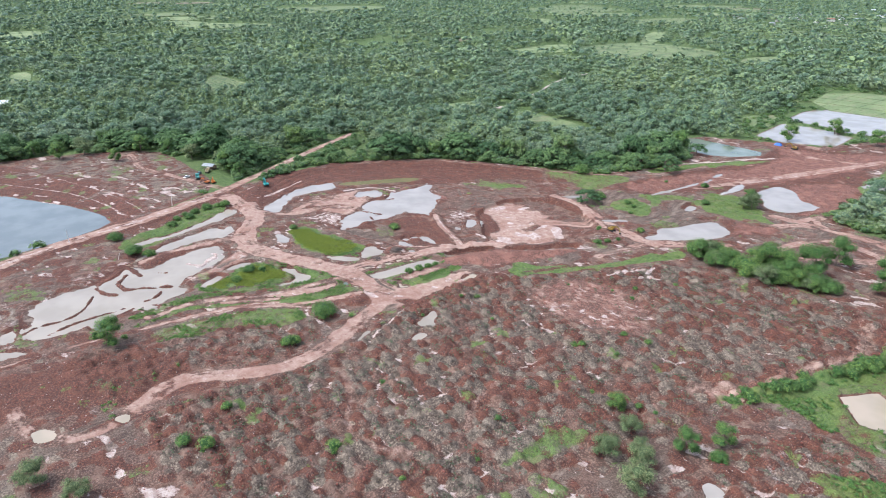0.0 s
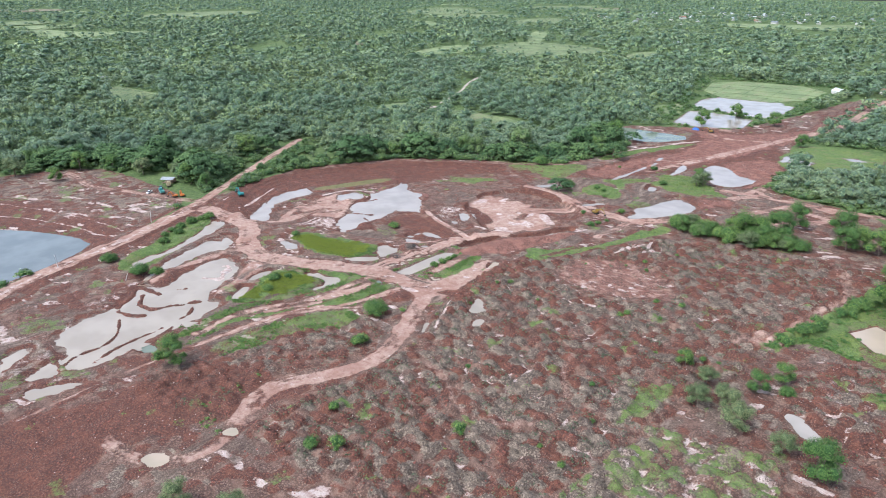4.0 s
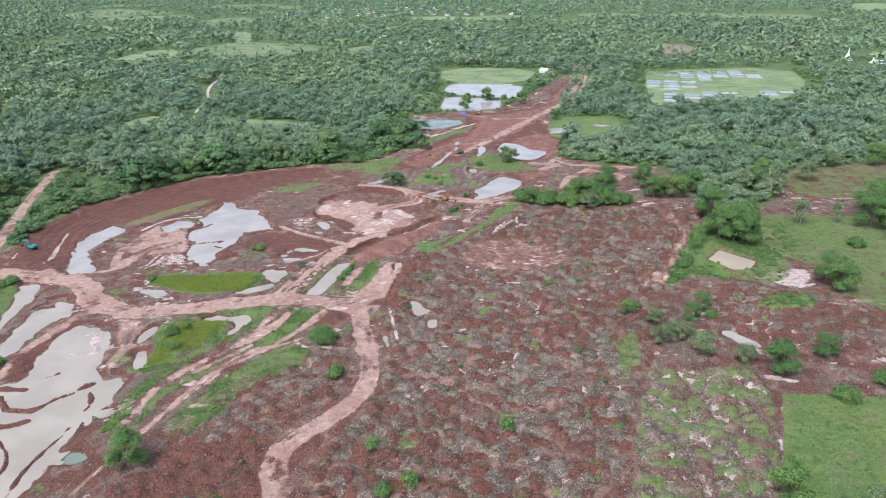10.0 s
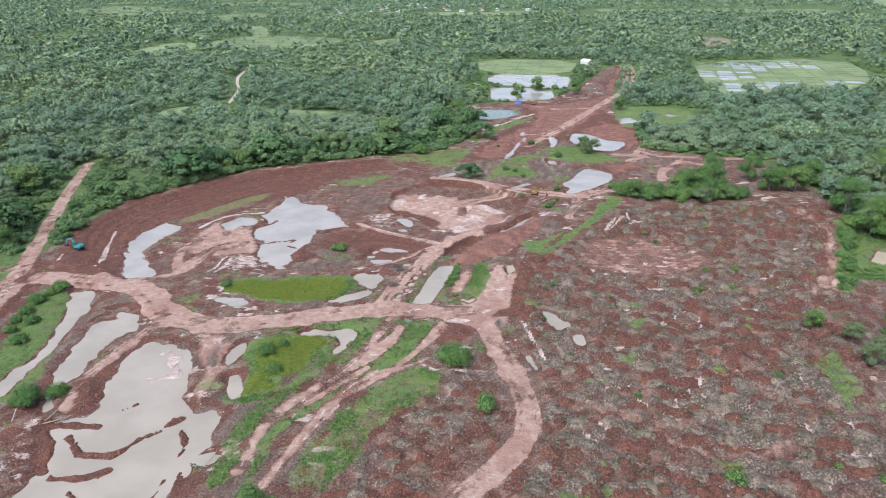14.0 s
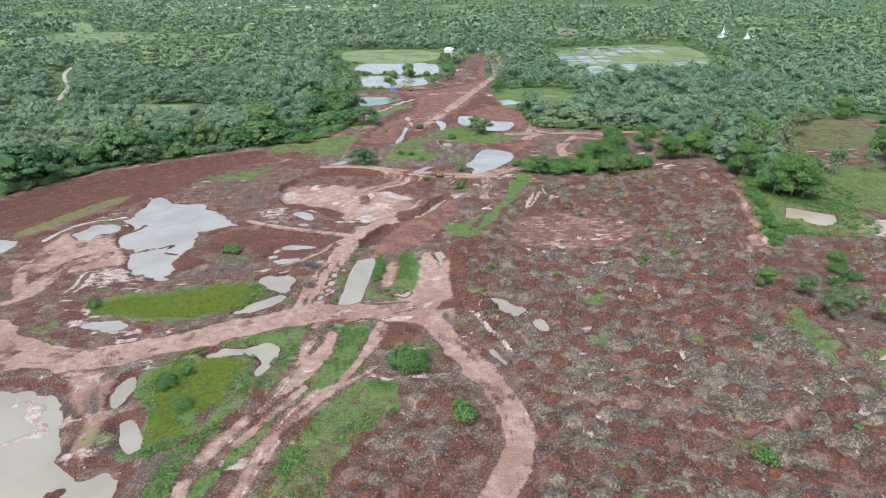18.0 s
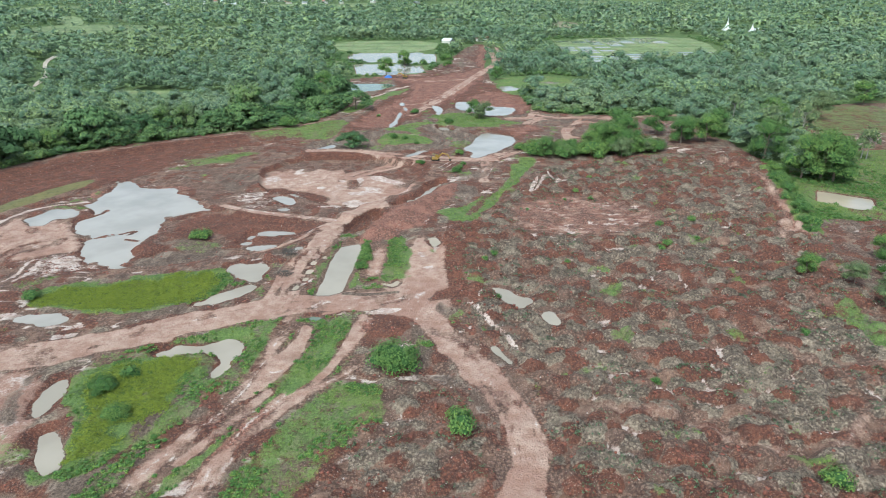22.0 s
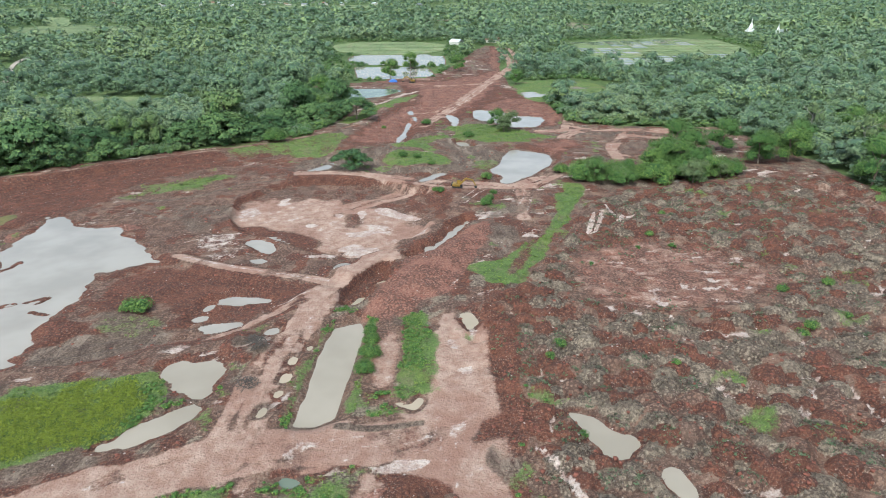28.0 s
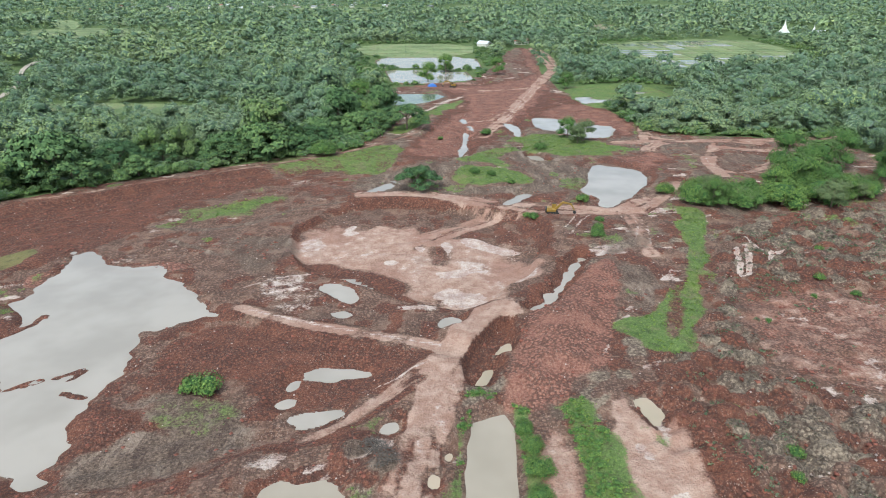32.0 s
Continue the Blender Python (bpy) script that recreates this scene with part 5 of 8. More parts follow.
for level, outline in (
    (-0.2, [(-69.0, -13.6), (-63.7, -11.0), (-56.4, -11.7), (-53.4, -16.8), (-61.0, -17.2)]), (-1.7, [(1.5, 192.1), (3.3, 212.9), (5.3, 241.0), (7.3, 233.2), (5.9, 207.5), (3.8, 195.1)]),
    (-1.0, [(-30.0, 150.9), (-22.3, 163.4), (-19.6, 157.9), (-26.2, 149.4)]), (-1.1, [(12.7, 134.9), (21.6, 146.3), (25.1, 143.9), (16.5, 134.7)]), (-0.8, [(3.4, 265.3), (6.3, 268.4), (7.8, 257.8), (5.0, 254.9)]), (-0.75, [(23.9, 256.5), (29.6, 253.8), (31.9, 236.2), (28.3, 223.6), (26.6, 236.2)]), (-0.8, [(6.5, 250.6), (9.3, 250.6), (10.7, 237.1), (8.0, 241.0)]), (-1.2, [(28.4, 196.5), (34.2, 193.8), (35.7, 183.6), (30.8, 184.4)]),
    (-0.15, [(156.7, 4.8), (161.4, 5.8), (167.8, -0.1), (169.4, -4.1), (162.2, -3.8)]),
    (-1.6, [(-28.4, 46.9), (-25.7, 48.7), (-16.6, 47.8), (-15.4, 46.0), (-21.0, 44.3), (-26.9, 44.8)]),
    (-1.3, [(-27.8, 32.3), (-26.6, 34.4), (-19.7, 35.9), (-18.6, 34.5), (-22.5, 31.6), (-26.6, 31.0)]),
    (-1.0, [(-12.7, 29.3), (-11.2, 31.3), (-9.5, 31.3), (-9.8, 28.7), (-11.8, 27.8)]),
    (-2.0, [(-4.3, 63.9), (-2.6, 66.7), (0.8, 65.1), (-0.4, 62.1), (-3.8, 61.6)]),
    (-2.0, [(-27.6, 67.4), (-25.0, 69.4), (-21.2, 67.4), (-23.2, 65.5)]),
    (-2.0, [(-31.8, 80.7), (-28.5, 83.7), (-21.3, 77.9), (-20.8, 73.8), (-24.3, 72.4), (-27.3, 76.5)]),
    (-1.4, [(-31.1, 38.3), (-28.9, 40.6), (-27.2, 38.3), (-28.7, 36.0)]),
    (-1.5, [(-30.2, 44.3), (-28.0, 45.0), (-27.9, 42.4), (-29.3, 41.6)]),
):
    pond("puddle", level, outline, pale_water, "shallow milky puddle on bare ground", 0.5)
pond("pond_water", -0.3, [(72.3, 327.1), (80.2, 333.7), (82.8, 322.0), (93.7, 323.0), (92.2, 310.0), (84.0, 312.0), (72.6, 308.0)], pale_water, "shallow marsh water among grass", 1.6)
pond("pond_water", -0.32, [(104.0, 350.0), (118.0, 353.0), (121.0, 345.0), (107.6, 343.0)], pale_water, "shallow marsh water among grass", 1.6)

for outline in ([(297.7, 228.1), (310.2, 237.3), (321.7, 234.6), (336.7, 230.3), (323.5, 196.1), (308.0, 196.0), (291.9, 201.4)], [(284.2, 176.9), (292.3, 182.9), (301.2, 176.6), (313.2, 169.4), (301.8, 140.2), (288.8, 141.5), (279.5, 147.3)]):
    pond("pond_water", -0.1, outline, pale_water, "bright pond beside a meadow", 0.5)
for level, outline in ((-0.8, [(-45.1, -42.5), (-43.3, -35.7), (-40.3, -39.6), (-40.6, -46.5), (-41.9, -49.0)]), (-0.82, [(-38.5, -53.9), (-35.7, -51.4), (-29.8, -60.7), (-32.8, -63.3)]), (-0.95, [(-28.6, -84.8), (-23.9, -81.1), (-23.0, -83.7), (-25.3, -86.2)]), (-0.7, [(-27.9, -103.2), (-23.3, -100.6), (-17.6, -100.5), (-16.9, -103.6), (-23.8, -105.7)]), (-0.5, [(0.0, -12.3), (2.2, -11.8), (3.5, -13.2), (1.6, -14.3)])):
    pond("pond_water", level, outline, muddy_water if level < -0.75 else green_water, "small shallow pool beside the lanes", 0.4)

for outline in ([(1.9, 41.8), (3.3, 46.7), (5.5, 48.0), (5.8, 46.6), (3.8, 41.8)], [(5.5, 50.8), (8.6, 57.3), (10.4, 56.9), (8.7, 51.7)]):
    pond("puddle", -2.3, outline, brown_water, "brown water in the bottom of the cut", 0.2, 0.5)
for outline in ([(33.7, -131.2), (33.4, -127.5), (37.2, -124.5), (40.7, -126.7), (38.6, -130.6)], [(40.5, -111.5), (39.5, -108.5), (42.3, -105.7), (45.1, -108.3)]):
    pond("puddle", -0.1, outline, brown_water, "pinkish brown puddle at the end of the haul road", 0.3)
for x, y, rad in ((-4.2, 17.5, 1.1), (-4.4, 11.9, 1.3), (-2.4, 23.0, 0.9), (-6.0, 2.3, 1.3), (-4.5, 7.4, 0.8), (-5.4, 53.0, 1.2)):
    pond("puddle", -0.1, [(x - rad * 0.7, y - rad), (x + rad * 0.6, y - rad * 1.1), (x + rad * 0.8, y + rad), (x - rad * 0.5, y + rad * 1.2)], brown_water, "small brown puddle in the packed road", 0.3)
pond("puddle", -0.1, [(25.9, 34.5), (29.3, 36.4), (30.6, 31.7), (28.6, 28.1), (26.9, 29.9)], brown_water, "shallow brown puddle on pale clay", 0.4)
pond("puddle", -0.3, [(12.3, 6.6), (14.7, 6.0), (17.8, 4.9), (18.7, 6.6), (20.3, 6.6), (19.7, 3.8), (18.4, 2.8), (16.2, 4.0)], brown_water, "winding brown puddle beside the grass", 0.3)

# steep ground shows fresh red earth
gy, gx = np.gradient(height, YS, XS)
steep = smooth((np.hypot(gx, gy) - 0.16) / 0.22) * (1 - cover["wild"]) * (1 - heap)
steep = steep * (1 - smooth(cover["grass"] * 1.8))
cover["bright"] = np.maximum(cover["bright"], 0.85 * steep)
for k in ("pale", "litter", "mud"):
    cover[k] *= 1 - 0.6 * steep

# the pit floor and the ground beside the causeway
strip([(-67.1, 117.5), (-25.8, 143.2), (25.0, 124.7), (31.0, 97.6), (13.4, 66.6), (3.9, 58.6), (-2.6, 46.8), (-17.1, 29.9), (-21.2, 24.9), (-31.5, 21.4), (-54.0, 17.1), (-58.2, 35.3), (-61.5, 54.2), (-50.4, 75.4)], 0.8, "litter mud pale grass orange", 3.0)
lay("bright", [(-61.5, 54.2), (-47.1, 65.2), (-27.6, 58.5), (-2.6, 52.4), (-3.6, 45.1), (-18.8, 29.9), (-31.2, 38.4), (-39.5, 41.6), (-54.0, 39.9)], 0.62, 4.0, 4.0)
lay("mud", [(-55.5, 28.5), (-56.2, 36.8), (-45.5, 39.9), (-36.2, 36.9), (-29.8, 29.9), (-35.4, 23.6), (-43.1, 17.6), (-53.8, 16.6)], 0.72, 3.0, 2.5)
lay("grass", [(-50.1, 35.3), (-44.6, 39.9), (-36.7, 38.4), (-34.0, 32.6), (-39.9, 27.3), (-48.5, 29.8)], 0.44, 3.0, 3.0)
lay("bright", [(-60.2, 32.5), (-58.5, 36.0), (-52.2, 33.2), (-50.9, 28.5), (-54.8, 27.2)], 1.0, 1.0)
lay("mud", [(-65.6, 113.1), (-48.2, 117.6), (-38.5, 101.1), (-44.9, 87.2), (-56.3, 93.8)], 0.6, 3.0, 2.5)
lay("pale", [(-46.3, 74.0), (-43.6, 87.2), (-36.3, 90.5), (-30.0, 81.1), (-28.4, 68.9), (-36.0, 66.4)], 0.44, 2.5, 2.0)
lay("mud", [(-14.8, 25.9), (-10.0, 27.1), (-7.6, 19.1), (-12.9, 16.4)], 0.5, 3.0, 2.5)
strip([(-44.3, 101.1), (-41.5, 115.3), (-27.1, 124.6), (-14.0, 124.6), (-7.1, 109.0), (8.2, 115.5), (18.6, 99.4), (24.3, 90.7), (18.9, 81.3), (8.0, 70.3), (-3.8, 72.8), (-14.1, 81.2), (-22.7, 88.9), (-34.3, 93.9)], 0.8, "bright", 3.0)
lay("road", [(-44.3, 101.1), (-41.5, 115.3), (-27.1, 124.6), (-14.0, 124.6), (-7.1, 109.0), (8.2, 115.5), (18.6, 99.4), (24.3, 90.7), (18.9, 81.3), (8.0, 70.3), (-3.8, 72.8), (-14.1, 81.2), (-22.7, 88.9), (-34.3, 93.9)], 0.72, 3.0, 4.5)
lay("pale", [(-44.3, 101.1), (-41.5, 115.3), (-27.1, 124.6), (-14.0, 124.6), (-7.1, 109.0), (8.2, 115.5), (18.6, 99.4), (24.3, 90.7), (18.9, 81.3), (8.0, 70.3), (-3.8, 72.8), (-14.1, 81.2), (-22.7, 88.9), (-34.3, 93.9)], 0.33, 3.0, 4.5)
for outline in ([(-7.5, 75.5), (-1.3, 84.2), (7.2, 76.9), (3.4, 72.9)], [(-0.5, 101.2), (10.0, 97.5), (6.8, 90.6), (-1.3, 93.3)], [(9.2, 107.1), (20.1, 99.4), (12.6, 95.8)], [(-34.1, 117.6), (-30.1, 123.2), (-24.7, 118.5), (-28.9, 114.1)], [(-42.7, 106.9), (-37.9, 113.2), (-34.5, 106.9), (-38.9, 103.0)], [(-14.4, 70.2), (-6.2, 72.8), (-3.8, 70.2), (-10.8, 68.2)]):
    lay("pale", outline, 0.62, 1.6, 1.6)
lay("pale", [(-32.0, 18.6), (-30.5, 23.7), (-24.7, 22.8), (-24.2, 19.2), (-28.9, 18.1)], 0.5, 1.5, 1.5)
lay("orange", [(5.1, 32.1), (7.7, 42.1), (13.9, 53.1), (29.3, 77.1), (37.7, 86.2), (32.2, 66.5), (26.2, 53.2), (21.2, 43.8), (15.9, 35.0), (10.3, 32.6)], 0.95, 2.0)
strip([(5.1, 32.1), (7.7, 42.1), (13.9, 53.1), (29.3, 77.1), (37.7, 86.2), (32.2, 66.5), (26.2, 53.2), (21.2, 43.8), (15.9, 35.0), (10.3, 32.6)], 0.85, "litter mud pale grass", 2.0)
wear([(-45.2, 68.3), (-37.7, 64.2), (-28.0, 60.6), (-17.7, 57.6), (-7.9, 54.9), (-1.6, 51.5)], 3.0, 0.95, level=-1.2, soft=0.6)
wear([(-43.2, 67.5), (-28.1, 61.2), (-17.7, 58.0), (-3.7, 53.5)], 1.1, 0.62, "pale", soft=0.5)
wear([(-19.2, 27.7), (-10.7, 35.7), (-1.7, 44.9)], 1.6, 0.95, "bright", soft=0.5)
wear([(-21.2, 29.7), (-12.6, 37.5), (-2.6, 46.6)], 1.6, 0.95, "bright", soft=0.5)
wear([(-20.2, 28.6), (-11.7, 36.6), (-2.2, 45.7)], 0.9, 0.7, soft=0.5)
wear([(-25.9, 144.2), (-8.0, 144.2), (4.2, 135.8), (15.8, 131.5), (25.3, 127.0), (54.7, 126.5)], 2.4, 0.9, level=-1.0, soft=0.7)
wear([(-11.4, 105.1), (-1.1, 116.9), (15.8, 131.4)], 2.6, 0.85, soft=0.7)
for line in ([(-48.2, 80.4), (-40.8, 86.6), (-33.2, 88.2)], [(-45.7, 76.2), (-36.8, 80.5), (-31.2, 77.6)], [(30.2, 108.4), (35.3, 119.2), (38.3, 122.5)], [(29.4, 112.6), (35.9, 126.4)], [(43.9, 98.7), (49.2, 112.6), (50.1, 121.6)], [(48.7, 100.6), (52.1, 114.8)], [(-16.6, 39.6), (-11.2, 42.9), (-5.6, 46.3)]):
    wear(line, 0.7, 0.75, "pale", soft=0.5)

lay("mud", [(-40.0, 165.9), (-9.1, 186.8), (32.0, 174.9), (38.4, 153.9), (16.9, 142.8), (-8.1, 148.8), (-30.3, 150.6)], 0.66, 4.0, 3.5)
lay("mud", [(37.1, 106.6), (48.9, 117.3), (48.1, 98.9), (37.1, 88.5), (30.5, 88.4)], 0.55, 3.0, 3.0)

# the churned ground behind the pit: fresh red fill, dark mud, wheel tracks
strip([(-29.6, 387.6), (8.2, 374.0), (30.3, 387.9), (52.4, 410.4), (76.1, 482.1), (60.0, 354.9), (44.0, 291.8), (29.0, 258.9), (18.2, 244.5), (9.7, 231.3), (3.2, 192.5), (-4.6, 183.1), (-15.6, 194.8), (-16.5, 207.8), (-10.3, 231.2), (-4.3, 258.7), (10.9, 300.8), (6.2, 354.7), (-28.1, 367.2)], 0.9, "litter mud pale grass road", 3.0)
lay("orange", [(-29.6, 387.6), (8.2, 374.0), (30.3, 387.9), (52.4, 410.4), (76.1, 482.1), (60.0, 354.9), (44.0, 291.8), (29.0, 258.9), (18.2, 244.5), (9.7, 231.3), (3.2, 192.5), (-4.6, 183.1), (-15.6, 194.8), (-16.5, 207.8), (-10.3, 231.2), (-4.3, 258.7), (10.9, 300.8), (6.2, 354.7), (-28.1, 367.2)], 0.62, 3.0, 3.0)
lay("bright", [(-29.6, 387.6), (8.2, 374.0), (30.3, 387.9), (52.4, 410.4), (76.1, 482.1), (60.0, 354.9), (44.0, 291.8), (29.0, 258.9), (18.2, 244.5), (9.7, 231.3), (3.2, 192.5), (-4.6, 183.1), (-15.6, 194.8), (-16.5, 207.8), (-10.3, 231.2), (-4.3, 258.7), (10.9, 300.8), (6.2, 354.7), (-28.1, 367.2)], 0.9, 3.0, 3.0)
strip([(55.4, 305.8), (69.4, 310.8), (78.9, 291.9), (93.2, 278.9), (78.7, 225.4), (72.1, 219.4), (73.7, 244.7), (52.1, 259.0), (43.1, 283.0)], 0.9, "litter mud pale grass road", 3.0)
lay("orange", [(55.4, 305.8), (69.4, 310.8), (78.9, 291.9), (93.2, 278.9), (78.7, 225.4), (72.1, 219.4), (73.7, 244.7), (52.1, 259.0), (43.1, 283.0)], 0.62, 3.0, 3.0)
lay("bright", [(55.4, 305.8), (69.4, 310.8), (78.9, 291.9), (93.2, 278.9), (78.7, 225.4), (72.1, 219.4), (73.7, 244.7), (52.1, 259.0), (43.1, 283.0)], 0.9, 3.0, 3.0)
strip([(66.1, 192.7), (82.0, 195.3), (78.7, 183.4), (69.7, 170.5), (63.0, 178.9)], 0.9, "litter mud pale grass road", 3.0)
lay("orange", [(66.1, 192.7), (82.0, 195.3), (78.7, 183.4), (69.7, 170.5), (63.0, 178.9)], 0.62, 3.0, 3.0)
lay("bright", [(66.1, 192.7), (82.0, 195.3), (78.7, 183.4), (69.7, 170.5), (63.0, 178.9)], 0.9, 3.0, 3.0)
strip([(74.8, 656.7), (87.8, 674.8), (69.0, 482.0), (76.1, 482.1), (60.5, 426.5), (61.8, 482.0)], 0.9, "litter mud pale grass road", 3.0)
lay("orange", [(74.8, 656.7), (87.8, 674.8), (69.0, 482.0), (76.1, 482.1), (60.5, 426.5), (61.8, 482.0)], 0.62, 3.0, 3.0)
lay("bright", [(74.8, 656.7), (87.8, 674.8), (69.0, 482.0), (76.1, 482.1), (60.5, 426.5), (61.8, 482.0)], 0.9, 3.0, 3.0)
lay("mud", [(-1.8, 162.2), (21.5, 170.3), (47.5, 178.8), (51.2, 174.5), (41.0, 151.4), (19.4, 139.7), (1.5, 147.8)], 0.78, 3.0, 3.0)
strip([(98.6, 185.8), (113.5, 197.9), (119.7, 193.0), (109.5, 179.1), (96.0, 166.5), (95.2, 174.7)], 0.9, "litter pale grass road", 2.0)
lay("mud", [(98.6, 185.8), (113.5, 197.9), (119.7, 193.0), (109.5, 179.1), (96.0, 166.5), (95.2, 174.7)], 0.5, 2.0, 2.0)
strip([(91.8, 212.6), (107.0, 214.9), (98.4, 191.9), (91.8, 196.8)], 0.9, "litter pale grass road", 2.0)
lay("mud", [(91.8, 212.6), (107.0, 214.9), (98.4, 191.9), (91.8, 196.8)], 0.5, 2.0, 2.0)
strip([(-3.9, 162.2), (6.6, 178.7), (18.4, 172.3), (28.2, 162.4), (26.2, 152.1), (7.4, 151.3)], 0.8, "mud bright orange", 3.0)
lay("grass", [(-3.9, 162.2), (6.6, 178.7), (18.4, 172.3), (28.2, 162.4), (26.2, 152.1), (7.4, 151.3)], 0.72, 3.0, 3.5)
strip([(27.8, 207.9), (44.8, 225.2), (58.8, 216.4), (71.4, 205.5), (69.0, 195.2), (49.4, 190.3), (31.2, 192.6)], 0.8, "mud bright orange", 3.0)
lay("grass", [(27.8, 207.9), (44.8, 225.2), (58.8, 216.4), (71.4, 205.5), (69.0, 195.2), (49.4, 190.3), (31.2, 192.6)], 0.72, 3.0, 3.5)
strip([(2.1, 190.1), (14.8, 190.1), (21.9, 176.6), (13.1, 174.4)], 0.8, "mud bright orange", 3.0)
lay("grass", [(2.1, 190.1), (14.8, 190.1), (21.9, 176.6), (13.1, 174.4)], 0.72, 3.0, 3.5)
wear([(12.2, 225.1), (28.6, 274.5), (42.5, 326.1), (69.1, 426.6), (80.6, 462.3), (81.8, 526.3), (85.8, 656.8)], 7.0, 0.85, soft=1.2)
wear([(21.0, 244.5), (34.1, 287.3), (47.0, 337.2), (69.1, 410.4)], 2.0, 0.9, soft=1.2)
wear([(48.2, 367.5), (19.2, 354.8), (0.5, 369.9)], 6.0, 0.7, soft=1.2)
wear([(9.5, 326.0), (20.6, 342.8), (19.4, 361.0), (4.3, 370.0)], 1.4, 0.6, soft=1.2)
wear([(68.1, 212.5), (82.1, 213.7), (109.5, 216.6), (128.1, 212.8)], 6.0, 0.85, soft=1.2)
wear([(80.3, 216.5), (89.0, 251.8), (100.8, 279.0)], 4.0, 0.8, soft=1.2)
wear([(107.5, 211.0), (94.6, 185.8), (92.5, 168.5), (102.0, 165.8), (112.1, 174.8)], 3.2, 0.85, soft=1.2)
wear([(5.8, 258.8), (20.5, 262.6), (24.0, 274.5)], 3.0, 0.7, soft=1.2)
wear([(51.2, 126.4), (58.9, 132.2), (68.8, 148.1), (73.7, 155.1)], 5.0, 0.9, soft=1.2)
wear([(28.6, 274.5), (42.8, 329.4), (69.5, 429.9)], 0.8, 0.66, "pale", soft=0.6)
wear([(26.3, 262.6), (40.2, 310.6), (64.1, 395.3)], 0.8, 0.66, "pale", soft=0.6)
wear([(29.1, 151.4), (41.5, 168.3), (46.8, 174.5)], 0.8, 0.66, "pale", soft=0.6)
wear([(30.7, 147.9), (42.7, 162.4)], 0.8, 0.66, "pale", soft=0.6)
wear([(94.6, 185.8), (92.9, 169.7)], 0.8, 0.66, "pale", soft=0.6)

# red banks and white clay streaks in the pit floor
strip([(-40.9, 99.1), (-24.9, 93.7), (-12.7, 86.7), (-11.2, 79.3), (-21.1, 80.2), (-37.6, 89.2)], 0.9, "road pale mud grass", 2.0)
lay("bright", [(-40.9, 99.1), (-24.9, 93.7), (-12.7, 86.7), (-11.2, 79.3), (-21.1, 80.2), (-37.6, 89.2)], 0.95, 2.0, 2.0)
strip([(-7.7, 106.1), (-5.1, 109.1), (-2.6, 108.6), (-0.9, 100.3), (-3.6, 94.9), (-7.1, 95.5)], 0.6, "road pale", 1.5)
lay("bright", [(-7.7, 106.1), (-5.1, 109.1), (-2.6, 108.6), (-0.9, 100.3), (-3.6, 94.9), (-7.1, 95.5)], 0.6, 1.5, 2.5)
lay("pale", [(-32.7, 120.8), (-28.2, 125.4), (-28.2, 119.7)], 1.0, 1.0, 1.2)
lay("pale", [(1.3, 114.5), (5.4, 114.5), (13.2, 107.4), (19.0, 102.3), (12.9, 100.9), (4.5, 106.9)], 1.0, 1.0, 1.2)
lay("pale", [(-6.7, 78.5), (-2.5, 84.3), (1.4, 83.0), (6.3, 79.4), (5.2, 76.6), (-3.6, 76.7)], 1.0, 1.0, 1.2)
lay("pale", [(-3.6, 111.1), (-1.6, 109.1), (-1.6, 100.3), (-2.8, 103.8)], 1.0, 1.0, 1.2)
lay("pale", [(-11.4, 108.6), (-7.8, 107.4), (-8.1, 103.8), (-10.6, 104.9)], 1.0, 1.0, 1.2)
lay("pale", [(-41.9, 112.2), (-38.6, 113.5), (-35.3, 108.5), (-38.4, 106.7)], 1.0, 1.0, 1.2)
lay("pale", [(-18.9, 98.0), (-14.0, 99.0), (-15.3, 95.9)], 1.0, 1.0, 1.2)
lay("pale", [(-6.8, 91.7), (-0.5, 94.9), (5.3, 93.8), (2.9, 89.3), (-3.4, 86.8)], 1.0, 1.0, 1.2)
lay("pale", [(9.8, 82.1), (13.8, 86.8), (20.5, 91.4), (18.4, 85.9), (13.4, 79.4)], 1.0, 1.0, 1.2)
# the black bank beside the reed bed and the wet clay lane
wear([(-13.1, -35.7), (-15.7, -39.6), (-18.3, -44.3), (-19.7, -48.7), (-19.6, -54.6)], 2.6, 1.0, "mud", soft=0.7)
strip([(-0.7, -16.2), (2.4, -17.8), (2.7, -23.9), (0.8, -32.7), (-1.6, -39.6), (-5.4, -45.1), (-6.6, -42.8), (-5.1, -36.2), (-2.9, -28.9), (-0.4, -22.9)], 1.0, "grass mud litter bright", 1.0)
lay("road", [(-0.7, -16.2), (2.4, -17.8), (2.7, -23.9), (0.8, -32.7), (-1.6, -39.6), (-5.4, -45.1), (-6.6, -42.8), (-5.1, -36.2), (-2.9, -28.9), (-0.4, -22.9)], 1.0, 0.8, 0.5)
wear([(-11.3, -60.5), (-8.3, -55.2), (-5.7, -50.0), (-1.9, -42.0)], 2.0, 0.95, soft=0.7)
wear([(-5.5, -60.5), (-1.7, -54.0), (3.3, -45.0), (7.5, -37.1), (11.0, -26.0), (12.7, -12.7)], 2.2, 0.95, soft=0.7)
wear([(-7.2, -60.5), (-3.9, -52.7), (1.0, -43.5)], 1.0, 0.8, "orange", soft=0.6)

